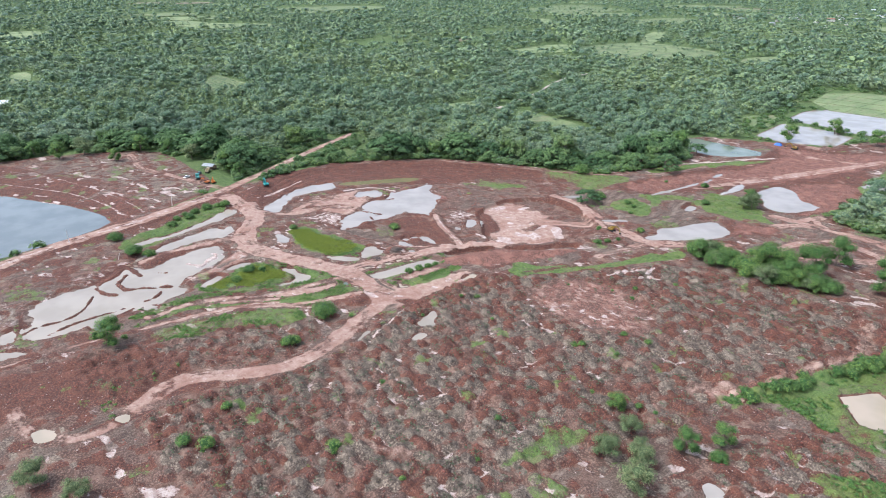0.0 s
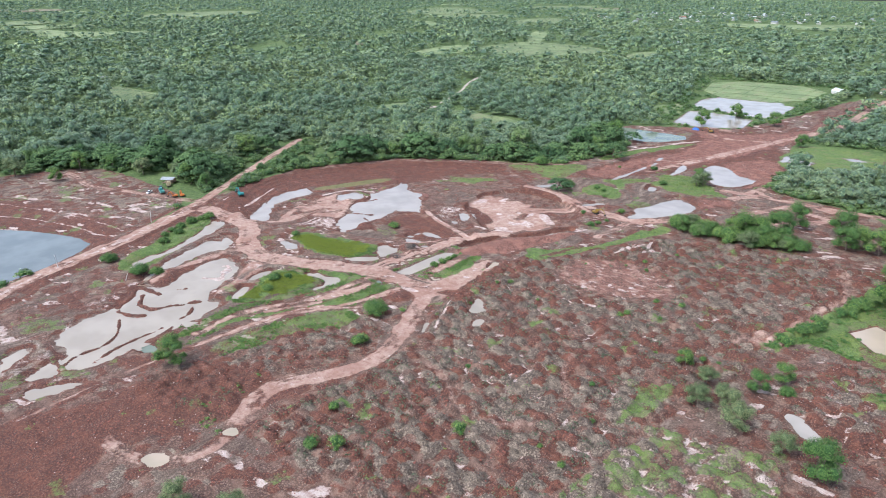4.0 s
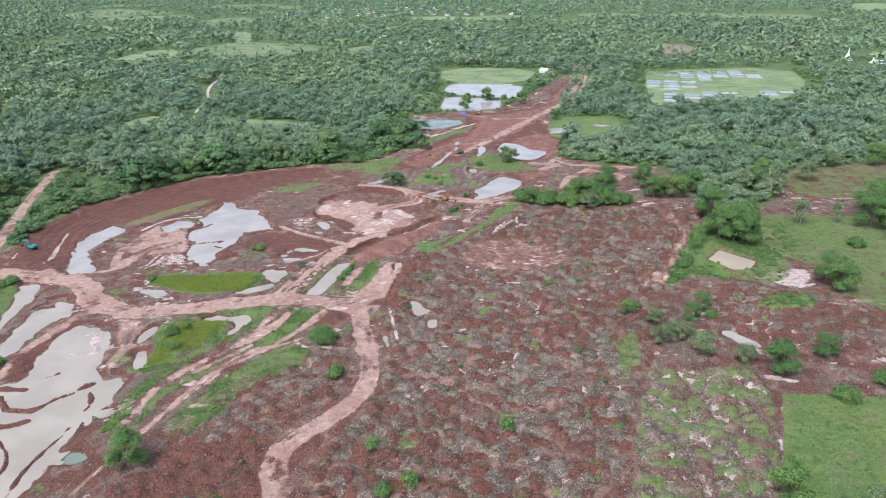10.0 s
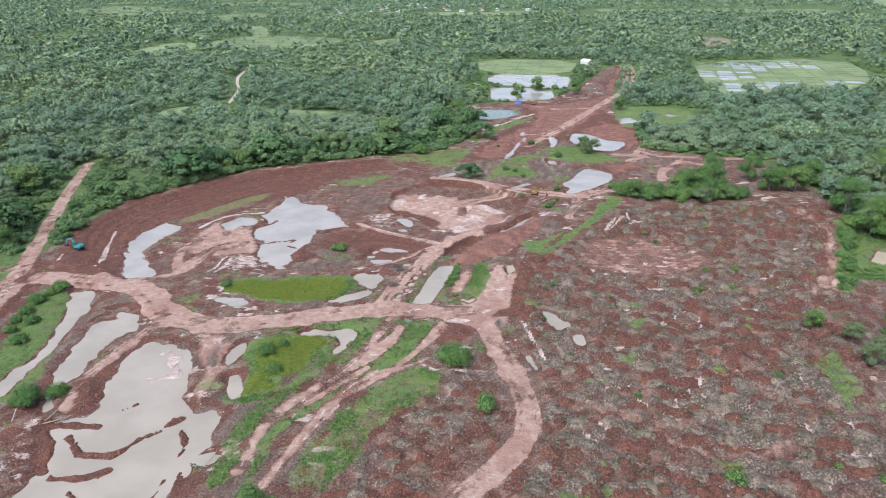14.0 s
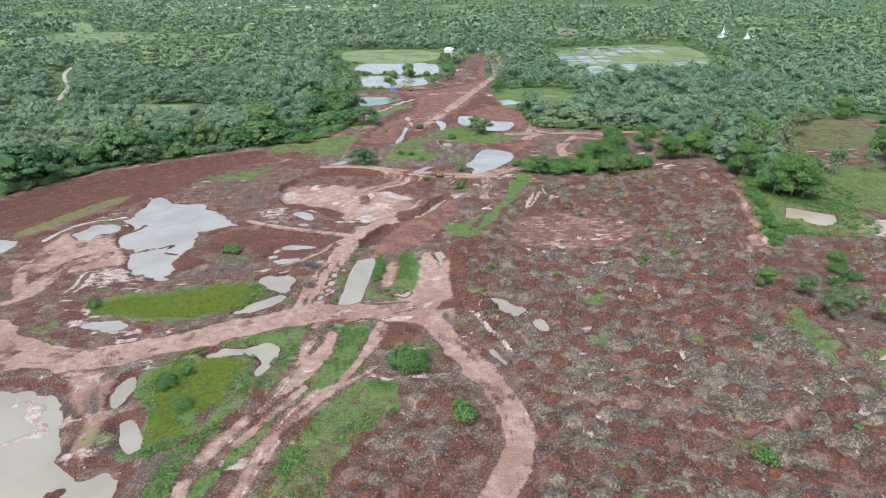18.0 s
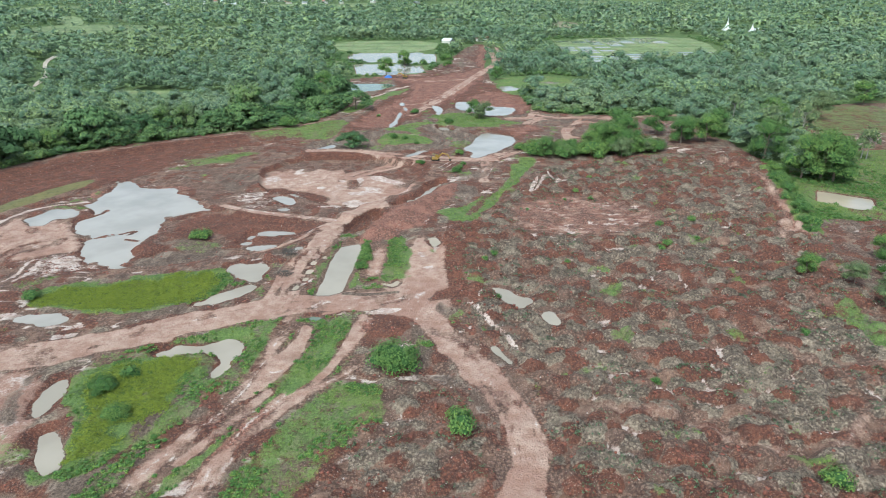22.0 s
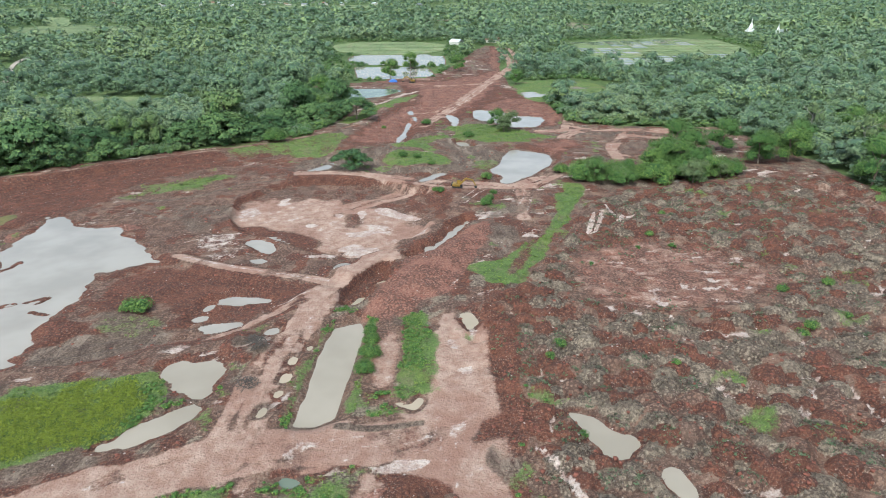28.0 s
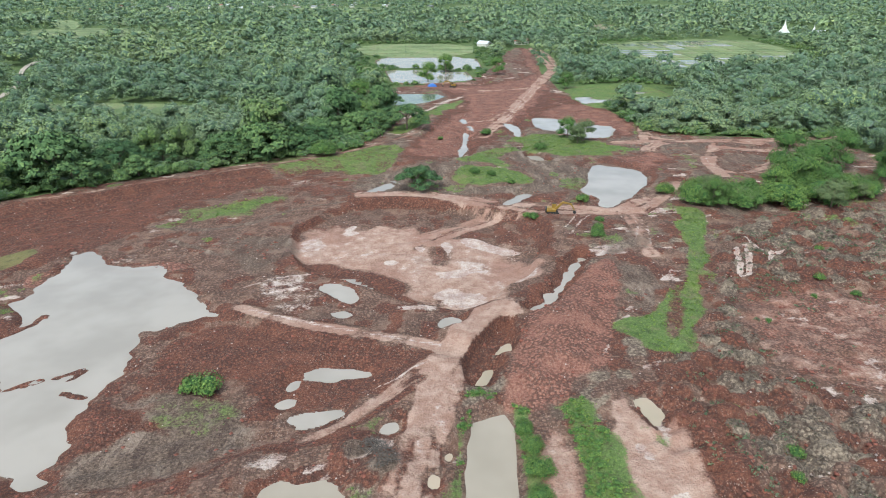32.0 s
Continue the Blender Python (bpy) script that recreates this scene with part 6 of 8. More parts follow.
lay("grass", [(-31.8, -27.0), (-24.4, -21.8), (-13.9, -18.5), (-10.2, -12.7), (-8.4, -25.0), (-11.0, -23.9), (-13.8, -20.8), (-23.6, -24.0)], 0.8, 1.2, 1.4)
lay("grass", [(0.4, -59.4), (2.3, -52.0), (6.5, -42.0), (15.9, -37.9), (21.4, -42.0), (16.4, -49.3), (8.9, -53.3), (5.4, -60.5)], 0.6, 1.2, 1.4)
lay("grass", [(0.1, -40.4), (2.9, -29.9), (5.5, -20.7), (9.5, -16.2), (8.9, -29.9), (5.2, -40.4), (2.3, -45.1)], 0.75, 1.2, 1.4)
lay("grass", [(-17.3, -42.0), (-12.7, -35.4), (-10.1, -27.0), (-6.5, -15.1), (-4.4, -18.5), (-7.0, -29.9), (-10.2, -39.6), (-13.6, -48.7), (-15.1, -55.9), (-17.1, -55.2)], 0.5, 1.2, 1.4)

into = -(distance_to(rounded(PIT, True), GX, GY, True) + (fbm(GX, GY, 16, 91) - 0.5) * 3.0)
bench = smooth((into - 2.0) / 3.0) * smooth((30.0 - into) / 8.0) * smooth((-18.0 - GX) / 12.0) * smooth((GY - 8.0) / 10.0)
wave = np.sin(into * 1.55)
height += bench * 0.16 * wave
cover["litter"] = np.maximum(cover["litter"], bench * 0.44 * smooth((wave - 0.35) / 0.4) * smooth((fbm(GX, GY, 12, 92) - 0.42) / 0.15))

# verges of the long basin: brown earth and grass, and worn pale sand beside it
strip([(-3.2, 33.5), (8.6, 36.0), (10.2, 28.5), (9.2, -1.5), (2.8, -3.6), (-3.4, -3.0)], 0.85, "bright", 1.5)
lay("mud", [(-3.0, 32.5), (8.2, 35.5), (9.8, 28.5), (8.6, -1.0), (2.8, -3.0), (-3.0, -2.4)], 0.46, 1.5)
wear([(-1.9, -1.0), (-1.6, 8.0), (-1.2, 18.0), (-0.6, 28.0), (0.8, 32.0)], 1.6, 0.56, "grass", soft=0.7)
wear([(8.2, 3.0), (8.9, 14.0), (9.2, 24.0), (8.6, 33.0)], 2.4, 0.62, "grass", soft=0.7)
strip([(9.2, 8.5), (11.0, 29.0), (14.0, 30.0), (15.6, 21.0), (14.9, 8.0)], 0.85, "bright grass mud pale", 1.2)
lay("pale", [(9.4, 8.5), (11.2, 28.5), (13.8, 29.0), (15.2, 21.0), (14.6, 8.0)], 0.26, 1.5, 1.6)
lay("road", [(9.4, 8.5), (11.2, 28.5), (13.8, 29.0), (15.2, 21.0), (14.6, 8.0)], 0.62, 1.5, 1.6)
lay("orange", [(9.4, 8.5), (11.2, 28.5), (13.8, 29.0), (15.2, 21.0), (14.6, 8.0)], 0.7, 1.5, 1.6)
# the trodden trail through the green strip
strip([(55.6, 91.0), (53.0, 91.6), (44.6, 73.4), (37.0, 52.6), (39.4, 51.8), (47.6, 72.2)], 0.45, "grass", 1.0)

# bars and islets in the pools
bar([(25.6, 31.8), (26.4, 27.2)], 1.6, 0.6)
bar([(27.1, 24.1), (27.8, 22.9)], 1.4, 0.5)
bar([(-62.4, -84.8), (-56.3, -89.3), (-50.7, -89.2), (-46.9, -87.0), (-45.8, -81.9)], 2.0, -0.55)
bar([(-71.1, -83.0), (-66.2, -81.2), (-58.9, -80.1)], 1.9, -0.5)
bar([(-69.6, -84.6), (-64.5, -88.9), (-59.2, -96.1)], 1.8, -0.5)
bar([(-63.9, -47.4), (-62.8, -45.2), (-58.5, -48.5), (-52.8, -55.2), (-54.6, -57.3), (-59.2, -60.1)], 2.6, -0.75, "pale")
for line, width in (
    ([(-42.3, -76.0), (-40.4, -72.9)], 1.4), ([(-44.2, -80.1), (-42.2, -77.9)], 1.2), ([(-57.3, -73.1), (-54.9, -70.1)], 0.9), ([(-37.0, -77.1), (-32.9, -80.8), (-32.5, -85.0)], 1.2),
    ([(-31.6, -126.3), (-34.9, -121.7), (-33.8, -113.0), (-37.9, -105.6), (-49.0, -100.4)], 0.9), ([(-26.1, -118.8), (-29.9, -109.9), (-30.3, -99.3), (-31.0, -92.5)], 1.0), ([(-56.2, -97.8), (-48.5, -96.0), (-45.2, -92.3)], 1.3), ([(-24.1, -98.0), (-29.2, -89.1)], 0.9),
):
    bar(line, width, -0.55)
bar([(-74.2, 41.7), (-70.7, 44.5), (-67.3, 43.2), (-66.4, 46.8)], 1.0, -2.3)
bar([(-76.0, 41.1), (-73.6, 44.1), (-70.1, 44.8), (-66.9, 47.1)], 1.4, -2.3)
bar([(-66.4, 40.0), (-62.0, 38.8)], 1.2, -2.3)
bar([(-90.4, 57.7), (-87.5, 59.8), (-85.8, 62.5), (-84.9, 66.7)], 1.8, -2.3)
bar([(-58.1, 31.8), (-53.4, 31.1)], 5.0, -1.2)

# the ground sheet
rows, cols = GX.shape
verts = np.stack([GX, GY, height], -1).reshape(-1, 3)
idx = np.arange(rows * cols).reshape(rows, cols)
quads = np.stack([idx[:-1, :-1], idx[:-1, 1:], idx[1:, 1:], idx[1:, :-1]], -1).reshape(-1, 4)
me = raw_mesh("ground", verts, quads, ground_mat)
for name, kinds in (("cover_a", "road grass pale orange"), ("cover_b", "mud bright wild litter")):
    data = np.stack([np.clip(cover[k], 0, 1).ravel() for k in kinds.split()], -1).astype(np.float32)
    me.attributes.new(name, "FLOAT_COLOR", "POINT").data.foreach_set("color", data.ravel())
me.polygons.foreach_set("use_smooth", np.ones(len(quads), bool))
tagged(new("ground", me), "red earth works with spoil heaps, lanes and grass", "ground", kind="structure")


def ground_z(x, y):
    """Height of the ground sheet."""
    i = min(max(int(np.searchsorted(XS, x)), 1), len(XS) - 1)
    j = min(max(int(np.searchsorted(YS, y)), 1), len(YS) - 1)
    u, v = (x - XS[i - 1]) / (XS[i] - XS[i - 1]), (y - YS[j - 1]) / (YS[j] - YS[j - 1])
    q = height[j - 1:j + 1, i - 1:i + 1]
    return float((q[0, 0] * (1 - u) + q[0, 1] * u) * (1 - v) + (q[1, 0] * (1 - u) + q[1, 1] * u) * v)


for name, level, q, mat, label in WATERS:
    area = abs(0.5 * np.sum(q[:, 0] * np.roll(q[:, 1], -1) - q[:, 1] * np.roll(q[:, 0], -1)))
    step, margin = (0.35, 0.1) if area < 40 else (1.5, 2.2) if np.ptp(q[:, 0]) < 120 else (4.0, 2.2)
    ax, ay = np.arange(q[:, 0].min() - 3, q[:, 0].max() + 3, step), np.arange(q[:, 1].min() - 3, q[:, 1].max() + 3, step)
    x, y = np.meshgrid(ax, ay)
    keep = distance_to(q, x[:-1, :-1] + step / 2, y[:-1, :-1] + step / 2, True) < margin + step / 2
    k = np.arange(x.size).reshape(x.shape)
    f = np.stack([k[:-1, :-1], k[:-1, 1:], k[1:, 1:], k[1:, :-1]], -1)[keep]
    used, inv = np.unique(f, return_inverse=True)
    v = np.stack([x.ravel(), y.ravel(), np.full(x.size, level)], -1)[used]
    tagged(new(name, raw_mesh(name, v, inv.reshape(-1, 4), mat)), label, "water", kind="structure")


# ---- woods ----
def leaves(rng, blobs, count, size, droop=0.35, corners=4):
    """Small bent leaf sprays over the shells of some ellipsoids (x, y, z, radius, height)."""
    blobs = np.array(blobs, float)
    share = blobs[:, 3] ** 2
    pick = rng.choice(len(blobs), count, p=share / share.sum())
    d = rng.normal(size=(count, 3))
    d[:, 2] = np.abs(d[:, 2]) * 1.0 - 0.25
    d /= np.linalg.norm(d, axis=1)[:, None]
    b = blobs[pick]
    r = rng.uniform(0.74, 1.14, count)[:, None]
    c = b[:, :3] + d * r * np.stack([b[:, 3], b[:, 3], b[:, 4]], 1)
    nrm = d + rng.normal(size=(count, 3)) * 0.38 + np.array([0, 0, 0.25])
    nrm /= np.linalg.norm(nrm, axis=1)[:, None]
    u = np.cross(nrm, rng.normal(size=(count, 3)))
    u /= np.linalg.norm(u, axis=1)[:, None]
    w = np.cross(nrm, u)
    s = size * rng.uniform(0.6, 1.3, count)[:, None]
    tip = nrm * s * droop
    k = rng.uniform(0.55, 1.15, (count, 4, 1))
    v = np.stack([c - u * s * k[:, 0], c - w * s * 0.8 * k[:, 1] - tip, c + u * s * k[:, 2], c + w * s * 0.8 * k[:, 3] - tip], 1)[:, :corners].reshape(-1, 3)
    soft = d * np.array([0.95, 0.95, 0.85]) + nrm * 0.4 + np.array([0, 0, 0.35])
    soft /= np.linalg.norm(soft, axis=1)[:, None]
    return v, np.arange(count * corners).reshape(-1, corners), np.repeat(soft, corners, 0)


def stem(height, radius, limbs, rng):
    """A tapered trunk with a few rising limbs."""
    bm = bmesh.new()

    def taper(p, q, r0, r1):
        way = (q - p)
        m = Matrix.Translation((p + q) / 2) @ way.to_track_quat("Z", "Y").to_matrix().to_4x4()
        bmesh.ops.create_cone(bm, cap_ends=True, segments=6, radius1=r0, radius2=r1, depth=way.length, matrix=m)

    base, lean = Vector((0, 0, -0.4)), Vector((rng.uniform(-0.06, 0.06) * height, rng.uniform(-0.06, 0.06) * height, height * 0.62))
    taper(base, lean, radius, radius * 0.6)
    for k in range(limbs):
        a = k * 6.283 / limbs + rng.uniform(-0.4, 0.4)
        p = base.lerp(lean, rng.uniform(0.55, 0.98))
        q = p + Vector((math.cos(a), math.sin(a), rng.uniform(0.7, 1.2))) * height * 0.26
        taper(p, q, radius * 0.45, radius * 0.15)
    return bm


def crown_blobs(rng, h, r, n):
    """Lobes of a crown: n of them round the middle, and one on top."""
    out = [(0, 0, h * 0.72, r * 0.62, h * 0.26)]
    for k in range(n):
        a = k * 6.283 / n + rng.uniform(-0.5, 0.5)
        q = r * rng.uniform(0.36, 0.8)
        out.append((math.cos(a) * q, math.sin(a) * q, h * rng.uniform(0.22, 0.80), r * rng.uniform(0.24, 0.50), h * rng.uniform(0.12, 0.24)))
    return out


def flat_blobs(rng, h, r, n):
    """The wide dome of a rain tree, its skirts hanging low."""
    out = []
    for k in range(n):
        a, q = k * 2.4 + rng.uniform(-0.4, 0.4), r * math.sqrt((k + 0.5) / n)
        out.append((math.cos(a) * q, math.sin(a) * q, h * (0.86 - 0.52 * (q / r) ** 2.2) * rng.uniform(0.9, 1.08), r * rng.uniform(0.20, 0.32), h * rng.uniform(0.09, 0.16)))
    return out


def low_blobs(rng, h, r, n):
    """A shrub: lobes down to the ground."""
    out = [(0, 0, h * 0.5, r * 0.7, h * 0.5)]
    for k in range(n):
        a, q = rng.uniform(0, 6.283), r * rng.uniform(0.35, 0.7)
        out.append((math.cos(a) * q, math.sin(a) * q, h * rng.uniform(0.2, 0.5), r * rng.uniform(0.3, 0.45), h * rng.uniform(0.25, 0.4)))
    return out


def ball(level):
    bm = bmesh.new()
    bmesh.ops.create_icosphere(bm, subdivisions=level, radius=1.0)
    bm.verts.ensure_lookup_table()
    v, f = np.array([q.co for q in bm.verts]), np.array([[q.index for q in k.verts] for k in bm.faces])
    bm.free()
    return v, f[v[f].mean(1)[:, 2] > -0.35]


BALLS = {level: ball(level) for level in (1, 2)}


def filled(r, blobs, v, f, nr, level, size=0.66):
    """Adds an uneven body of foliage inside each lobe; its low tone paints the crown's inner shade."""
    vs, fs, ns, base = [v], [f], [nr], len(v)
    v0, f0 = BALLS[level]
    for x, y, z, rad, high in blobs:
        w = v0 * (1 + r.uniform(-0.22, 0.18, (len(v0), 1))) + r.normal(size=(len(v0), 3)) * 0.05
        vs.append(w * size * np.array([rad, rad, high]) + np.array([x, y, z]))
        ns.append(v0 * 0.8 + r.normal(size=v0.shape) * 0.28 + np.array([0, 0, 0.5]))
        fs.append(f0 + base)
        base += len(v0)
    v, f, nr = np.concatenate(vs), np.concatenate(fs), np.concatenate(ns)
    nr = nr / np.linalg.norm(nr, axis=1)[:, None]
    return v, f, nr


def make_tree(name, seed, h, r, shape, lobes, count, size, leaf, wood, label, category="tree", limbs=4):
    rng = np.random.default_rng(seed)
    ob = new(name)
    tagged(ob, label, category, "trees and shrubs of the works")
    if limbs:
        part("trunk", stem(h, max(0.12, r * 0.055) if h > 1.8 else 0.05, limbs, rng), wood, ob)
    blobs = shape(rng, h, r, lobes)
    v, f, nr = leaves(rng, blobs, count, size)
    f = np.concatenate([f[:, [0, 1, 2]], f[:, [0, 2, 3]]])
    # zero tone on the inner bodies paints them as shaded
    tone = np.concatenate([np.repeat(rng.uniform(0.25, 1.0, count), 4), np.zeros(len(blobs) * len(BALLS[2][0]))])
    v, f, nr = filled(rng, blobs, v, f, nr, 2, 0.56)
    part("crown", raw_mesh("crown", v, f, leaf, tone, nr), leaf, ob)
    return ob


def wood_of(name, spots, kinds, seed, leaf, label, leaf_like=True, stand=0.0):
    """Many trees in one mesh: spots are rows of x, y, radius."""
    rng = np.random.default_rng(seed)
    vs, fs, ts, ns, base = [], [], [], [], 0
    pick = rng.integers(0, len(kinds), len(spots))
    for k, (v0, f0, n0, t0) in enumerate(kinds):
        s = spots[pick == k]
        if not len(s):
            continue
        a = rng.uniform(0, 6.283, len(s))
        z = s[:, 3] if s.shape[1] > 3 else np.zeros(len(s))
        c, d = np.cos(a)[:, None], np.sin(a)[:, None]
        r = s[:, 2:3]
        x = (v0[None, :, 0] * c - v0[None, :, 1] * d) * r + s[:, 0:1]
        y = (v0[None, :, 0] * d + v0[None, :, 1] * c) * r + s[:, 1:2]
        hz = v0[None, :, 2] * r * rng.uniform(0.62, 1.08, (len(s), 1)) + z[:, None]
        nx = n0[None, :, 0] * c - n0[None, :, 1] * d
        ny = n0[None, :, 0] * d + n0[None, :, 1] * c
        ns.append(np.stack([nx, ny, np.broadcast_to(n0[None, :, 2], nx.shape)], -1).reshape(-1, 3))
        vs.append(np.stack([x, y, hz], -1).reshape(-1, 3))
        fs.append((f0[None] + (np.arange(len(s)) * len(v0))[:, None, None] + base).reshape(-1, f0.shape[1]))
        own = rng.uniform(0, 1, len(s)) ** (1 + stand)
        if stand:
            own = np.clip(0.65 * own + 1.5 * (fbm(s[:, 0], s[:, 1], 85, 37, 3) - 0.38), 0.24, 1)
        ts.append((own[:, None] * t0[None]).ravel())
        base += len(s) * len(v0)
    me = raw_mesh(name, np.concatenate(vs), np.concatenate(fs), leaf, np.concatenate(ts), np.concatenate(ns) if leaf_like else None)
    return tagged(new(name, me), label, "trees", kind="stuff")


r = np.random.default_rng(19)
FAR_FIELDS = [
    [(-2060, 444), (-1721, 453), (-1588, 486), (-1506, 612), (-1392, 592), (-1428, 430), (-1480, 350), (-1714, 375)],
    [(-649, 152), (-575, 154), (-516, 159), (-485, 128), (-497, 98), (-562, 110)],
    [(-798, -60), (-796, -39), (-687, -51), (-692, -74)],
    [(-2345, 974), (-2413, 1169), (-2366, 1478), (-1989, 1292), (-1925, 924), (-2056, 857)],
    [(-1499, -34), (-1581, 38), (-1453, 88), (-1313, 8), (-1308, -49)],
    [(-611, 736), (-611, 855), (-616, 999), (-486, 986), (-397, 946), (-366, 852), (-414, 799), (-400, 699), (-447, 712), (-527, 777)],
    [(-648, 681), (-675, 826), (-635, 845), (-559, 744), (-590, 652)],
    [(-1086, 1595), (-1092, 1749), (-1032, 1845), (-840, 1517), (-918, 1398)],
    [(-1325, 1382), (-1239, 1407), (-1065, 1212), (-1094, 1166)],
    [(-605, 1515), (-557, 1587), (-420, 1502), (-403, 1403), (-515, 1440)],
    [(-903, 756), (-889, 776), (-815, 722), (-819, 696)],
    [(-341, 914), (-309, 983), (-273, 851), (-304, 828)],
    [(-297, 271), (-292, 303), (-274, 289), (-262, 255), (-274, 242)],
    [(-1796, 1817), (-2047, 2376), (-1537, 2135), (-1429, 1980), (-1529, 1749), (-1636, 1668)],
    [(-1, 1240), (45, 1277), (41, 1140), (0, 1158)],
    [(203, 1109), (273, 1088), (251, 923), (202, 914)],
    [(333, 1099), (385, 1067), (375, 946), (337, 1000)],
    [(385, 1747), (483, 1811), (434, 1602), (371, 1533)],
    [(1128, 3128), (1405, 3357), (1035, 2305), (964, 2447)],
    [(574, 2244), (737, 2265), (754, 2069), (641, 1994)],
    [(-768, 1245), (-714, 1247), (-558, 969), (-577, 941)],
    [(-612, 1187), (-539, 1189), (-509, 1096), (-550, 1060)],
]
for k in range(30):
    d, a = r.uniform(1900, 3900), radians(r.uniform(-84, 36))
    x, y, w, h = 60 + d * math.sin(a), -120 + d * math.cos(a), r.uniform(60, 190), r.uniform(50, 150)
    t = -a + r.uniform(-0.3, 0.3)
    FAR_FIELDS.append([(x + u * w * math.cos(t) - v * h * math.sin(t), y + u * w * math.sin(t) + v * h * math.cos(t)) for u, v in ((-1, -1), (0.9, -0.8), (1, 0.9), (-0.85, 1))])
FIELDS = [[(-108, 690), (27, 703), (22, 558), (-77, 552)], [(169, 719), (360, 781), (348, 615), (281, 490), (233, 494), (168, 436), (160, 499)], [(67.8, 373.7), (125.8, 385.8), (133.2, 328.1), (100.6, 290.4), (71.3, 314.9)], [(197.6, 142.5), (275.7, 146.2), (259.5, 100.0), (237.3, 88.3), (203.9, 101.9)], [(-237.1, 309.8), (-138.2, 305.1), (-129.9, 276.7), (-198.6, 275.7)], [(-88, 448), (-77, 488), (-60, 472), (-45, 432), (-66, 423)]]
rng = np.random.default_rng(12)


def scatter(near, far, step):
    """Spots on a jittered lattice in a ring round the works, within the fan of country before it."""
    ax = np.arange(-far, far, step)
    x, y = [k.ravel() + rng.uniform(-0.85, 0.85, k.size) * step for k in np.meshgrid(ax, ax)]
    x, y = x + 60, y - 120
    d, turn = np.hypot(x - 60, y + 120), np.degrees(np.arctan2(x - 100, y + 150))
    ok = (d >= near) & (d < far) & (turn > -97) & (turn < 46)
    x, y = x[ok], y[ok]
    ok = distance_to(np.array(WIDE_SITE), x, y, True) > 1.0
    ok &= distance_to(np.array(RESERVOIR_SITE), x, y, True) > 4
    for line, gap in (([(-83.3, -199.9), (-89.8, -165.8), (-99.7, -135.9), (-102.2, -127.5), (-115.7, -99.0), (-121.3, -75.2), (-132.3, -47.3), (-149.2, -11.8), (-170.0, 19.6), (-196.3, 59.7), (-215.4, 89.7), (-236, 124)], 7.5), ([(-262.0, 324.0), (-288.0, 388.0), (-325.0, 445.0), (-351.0, 500.0), (-366.0, 560.0)], 9), ([(-252.1, 288.6), (-252.7, 306.5)], 11), ([(22.5, 267.9), (33.6, 310.9), (48.0, 352.2), (63.0, 392.2), (74, 434), (86, 484), (93, 575), (91, 659)], 8), ([(71.3, 183.6), (84.0, 216.6), (124.8, 216.4), (149.5, 220.8), (171.3, 223.7), (223.8, 239.3)], 7)):
        ok &= distance_to(np.array(line), x, y, False) > gap
    for k, q in enumerate(FIELDS + FAR_FIELDS):
        ok &= distance_to(np.array(q), x, y, True) > (18 if k < 2 else 8 if k == 2 else 2)
    for name, level, q, mat, label in WATERS:
        ok &= distance_to(q, x, y, True) > (18 if q[:, 1].mean() > 380 else 4)
    for sx, sy in [(467, 887), (492, 857)]:
        ok &= np.hypot(x - sx, y - sy) > 16
        ok &= distance_to(np.array([(sx, sy), (sx * 0.9, sy * 0.9)]), x, y, False) > 14
    ok &= distance_to(np.array([(-243.9, -23.9), (-250.3, -6.7), (-219.9, 9.2), (-169.9, 2.7), (-152.2, -15.8), (-185.3, -32.6)]), x, y, True) > 3
    d = np.hypot(x - 60, y + 120)
    ok &= (value_noise(x, y, 190, 77) * 0.6 + value_noise(x, y, 70, 78) * 0.4 < 0.70) | (d < 520)
    return np.stack([x[ok], y[ok]], 1)


def unit_tree(seed, tall, lobes, count, size, shape=crown_blobs, level=0):
    """A tree one metre in radius: bodies in some lobes (level), painted dark as inner shade, under loose sprays."""
    r = np.random.default_rng(seed)
    blobs = shape(r, tall, 1.0, lobes)
    v, f, nr = leaves(r, blobs, count, size, 0.35, 3)
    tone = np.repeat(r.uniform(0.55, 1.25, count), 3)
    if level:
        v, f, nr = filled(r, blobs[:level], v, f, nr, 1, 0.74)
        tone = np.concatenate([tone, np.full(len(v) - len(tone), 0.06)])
    return v, f, nr, tone


near_kinds = [unit_tree(40 + k, 1.8 + 0.15 * (k % 3), 11, 640, 0.108, crown_blobs, 8) for k in range(6)] + [unit_tree(49 + k, 1.2, 16, 640, 0.104, flat_blobs, 8) for k in range(2)]
mid_kinds = [unit_tree(20 + k, 1.7 + 0.2 * (k % 3), 8, 270, 0.138, crown_blobs, 4) for k in range(6)]
back_kinds = [unit_tree(25 + k, 1.6, 6, 100, 0.21, crown_blobs, 2) for k in range(5)]
far_kinds = [unit_tree(30 + k, 1.4, 3, 30, 0.32, crown_blobs, 1) for k in range(4)]
haze_kinds = [unit_tree(35 + k, 1.2, 0, 8, 0.42, crown_blobs, 1) for k in range(4)]
rim = np.array([(-171.2, 11.0), (-170.7, 59.3), (-157.6, 97.3), (-135.2, 138.7), (-84.7, 174.7), (-37.4, 203.2), (-27.7, 253.5), (-29.5, 282.9), (-79.8, 342.7)] + [(-80, 343)])
rim_east = np.array([(71, 315), (100, 285), (90, 232), (150, 226), (230, 245), (300, 255)])
rim_west = np.array([(-310, -100), (-277, -10), (-225, 0), (-165, 5), (-215, 95)])
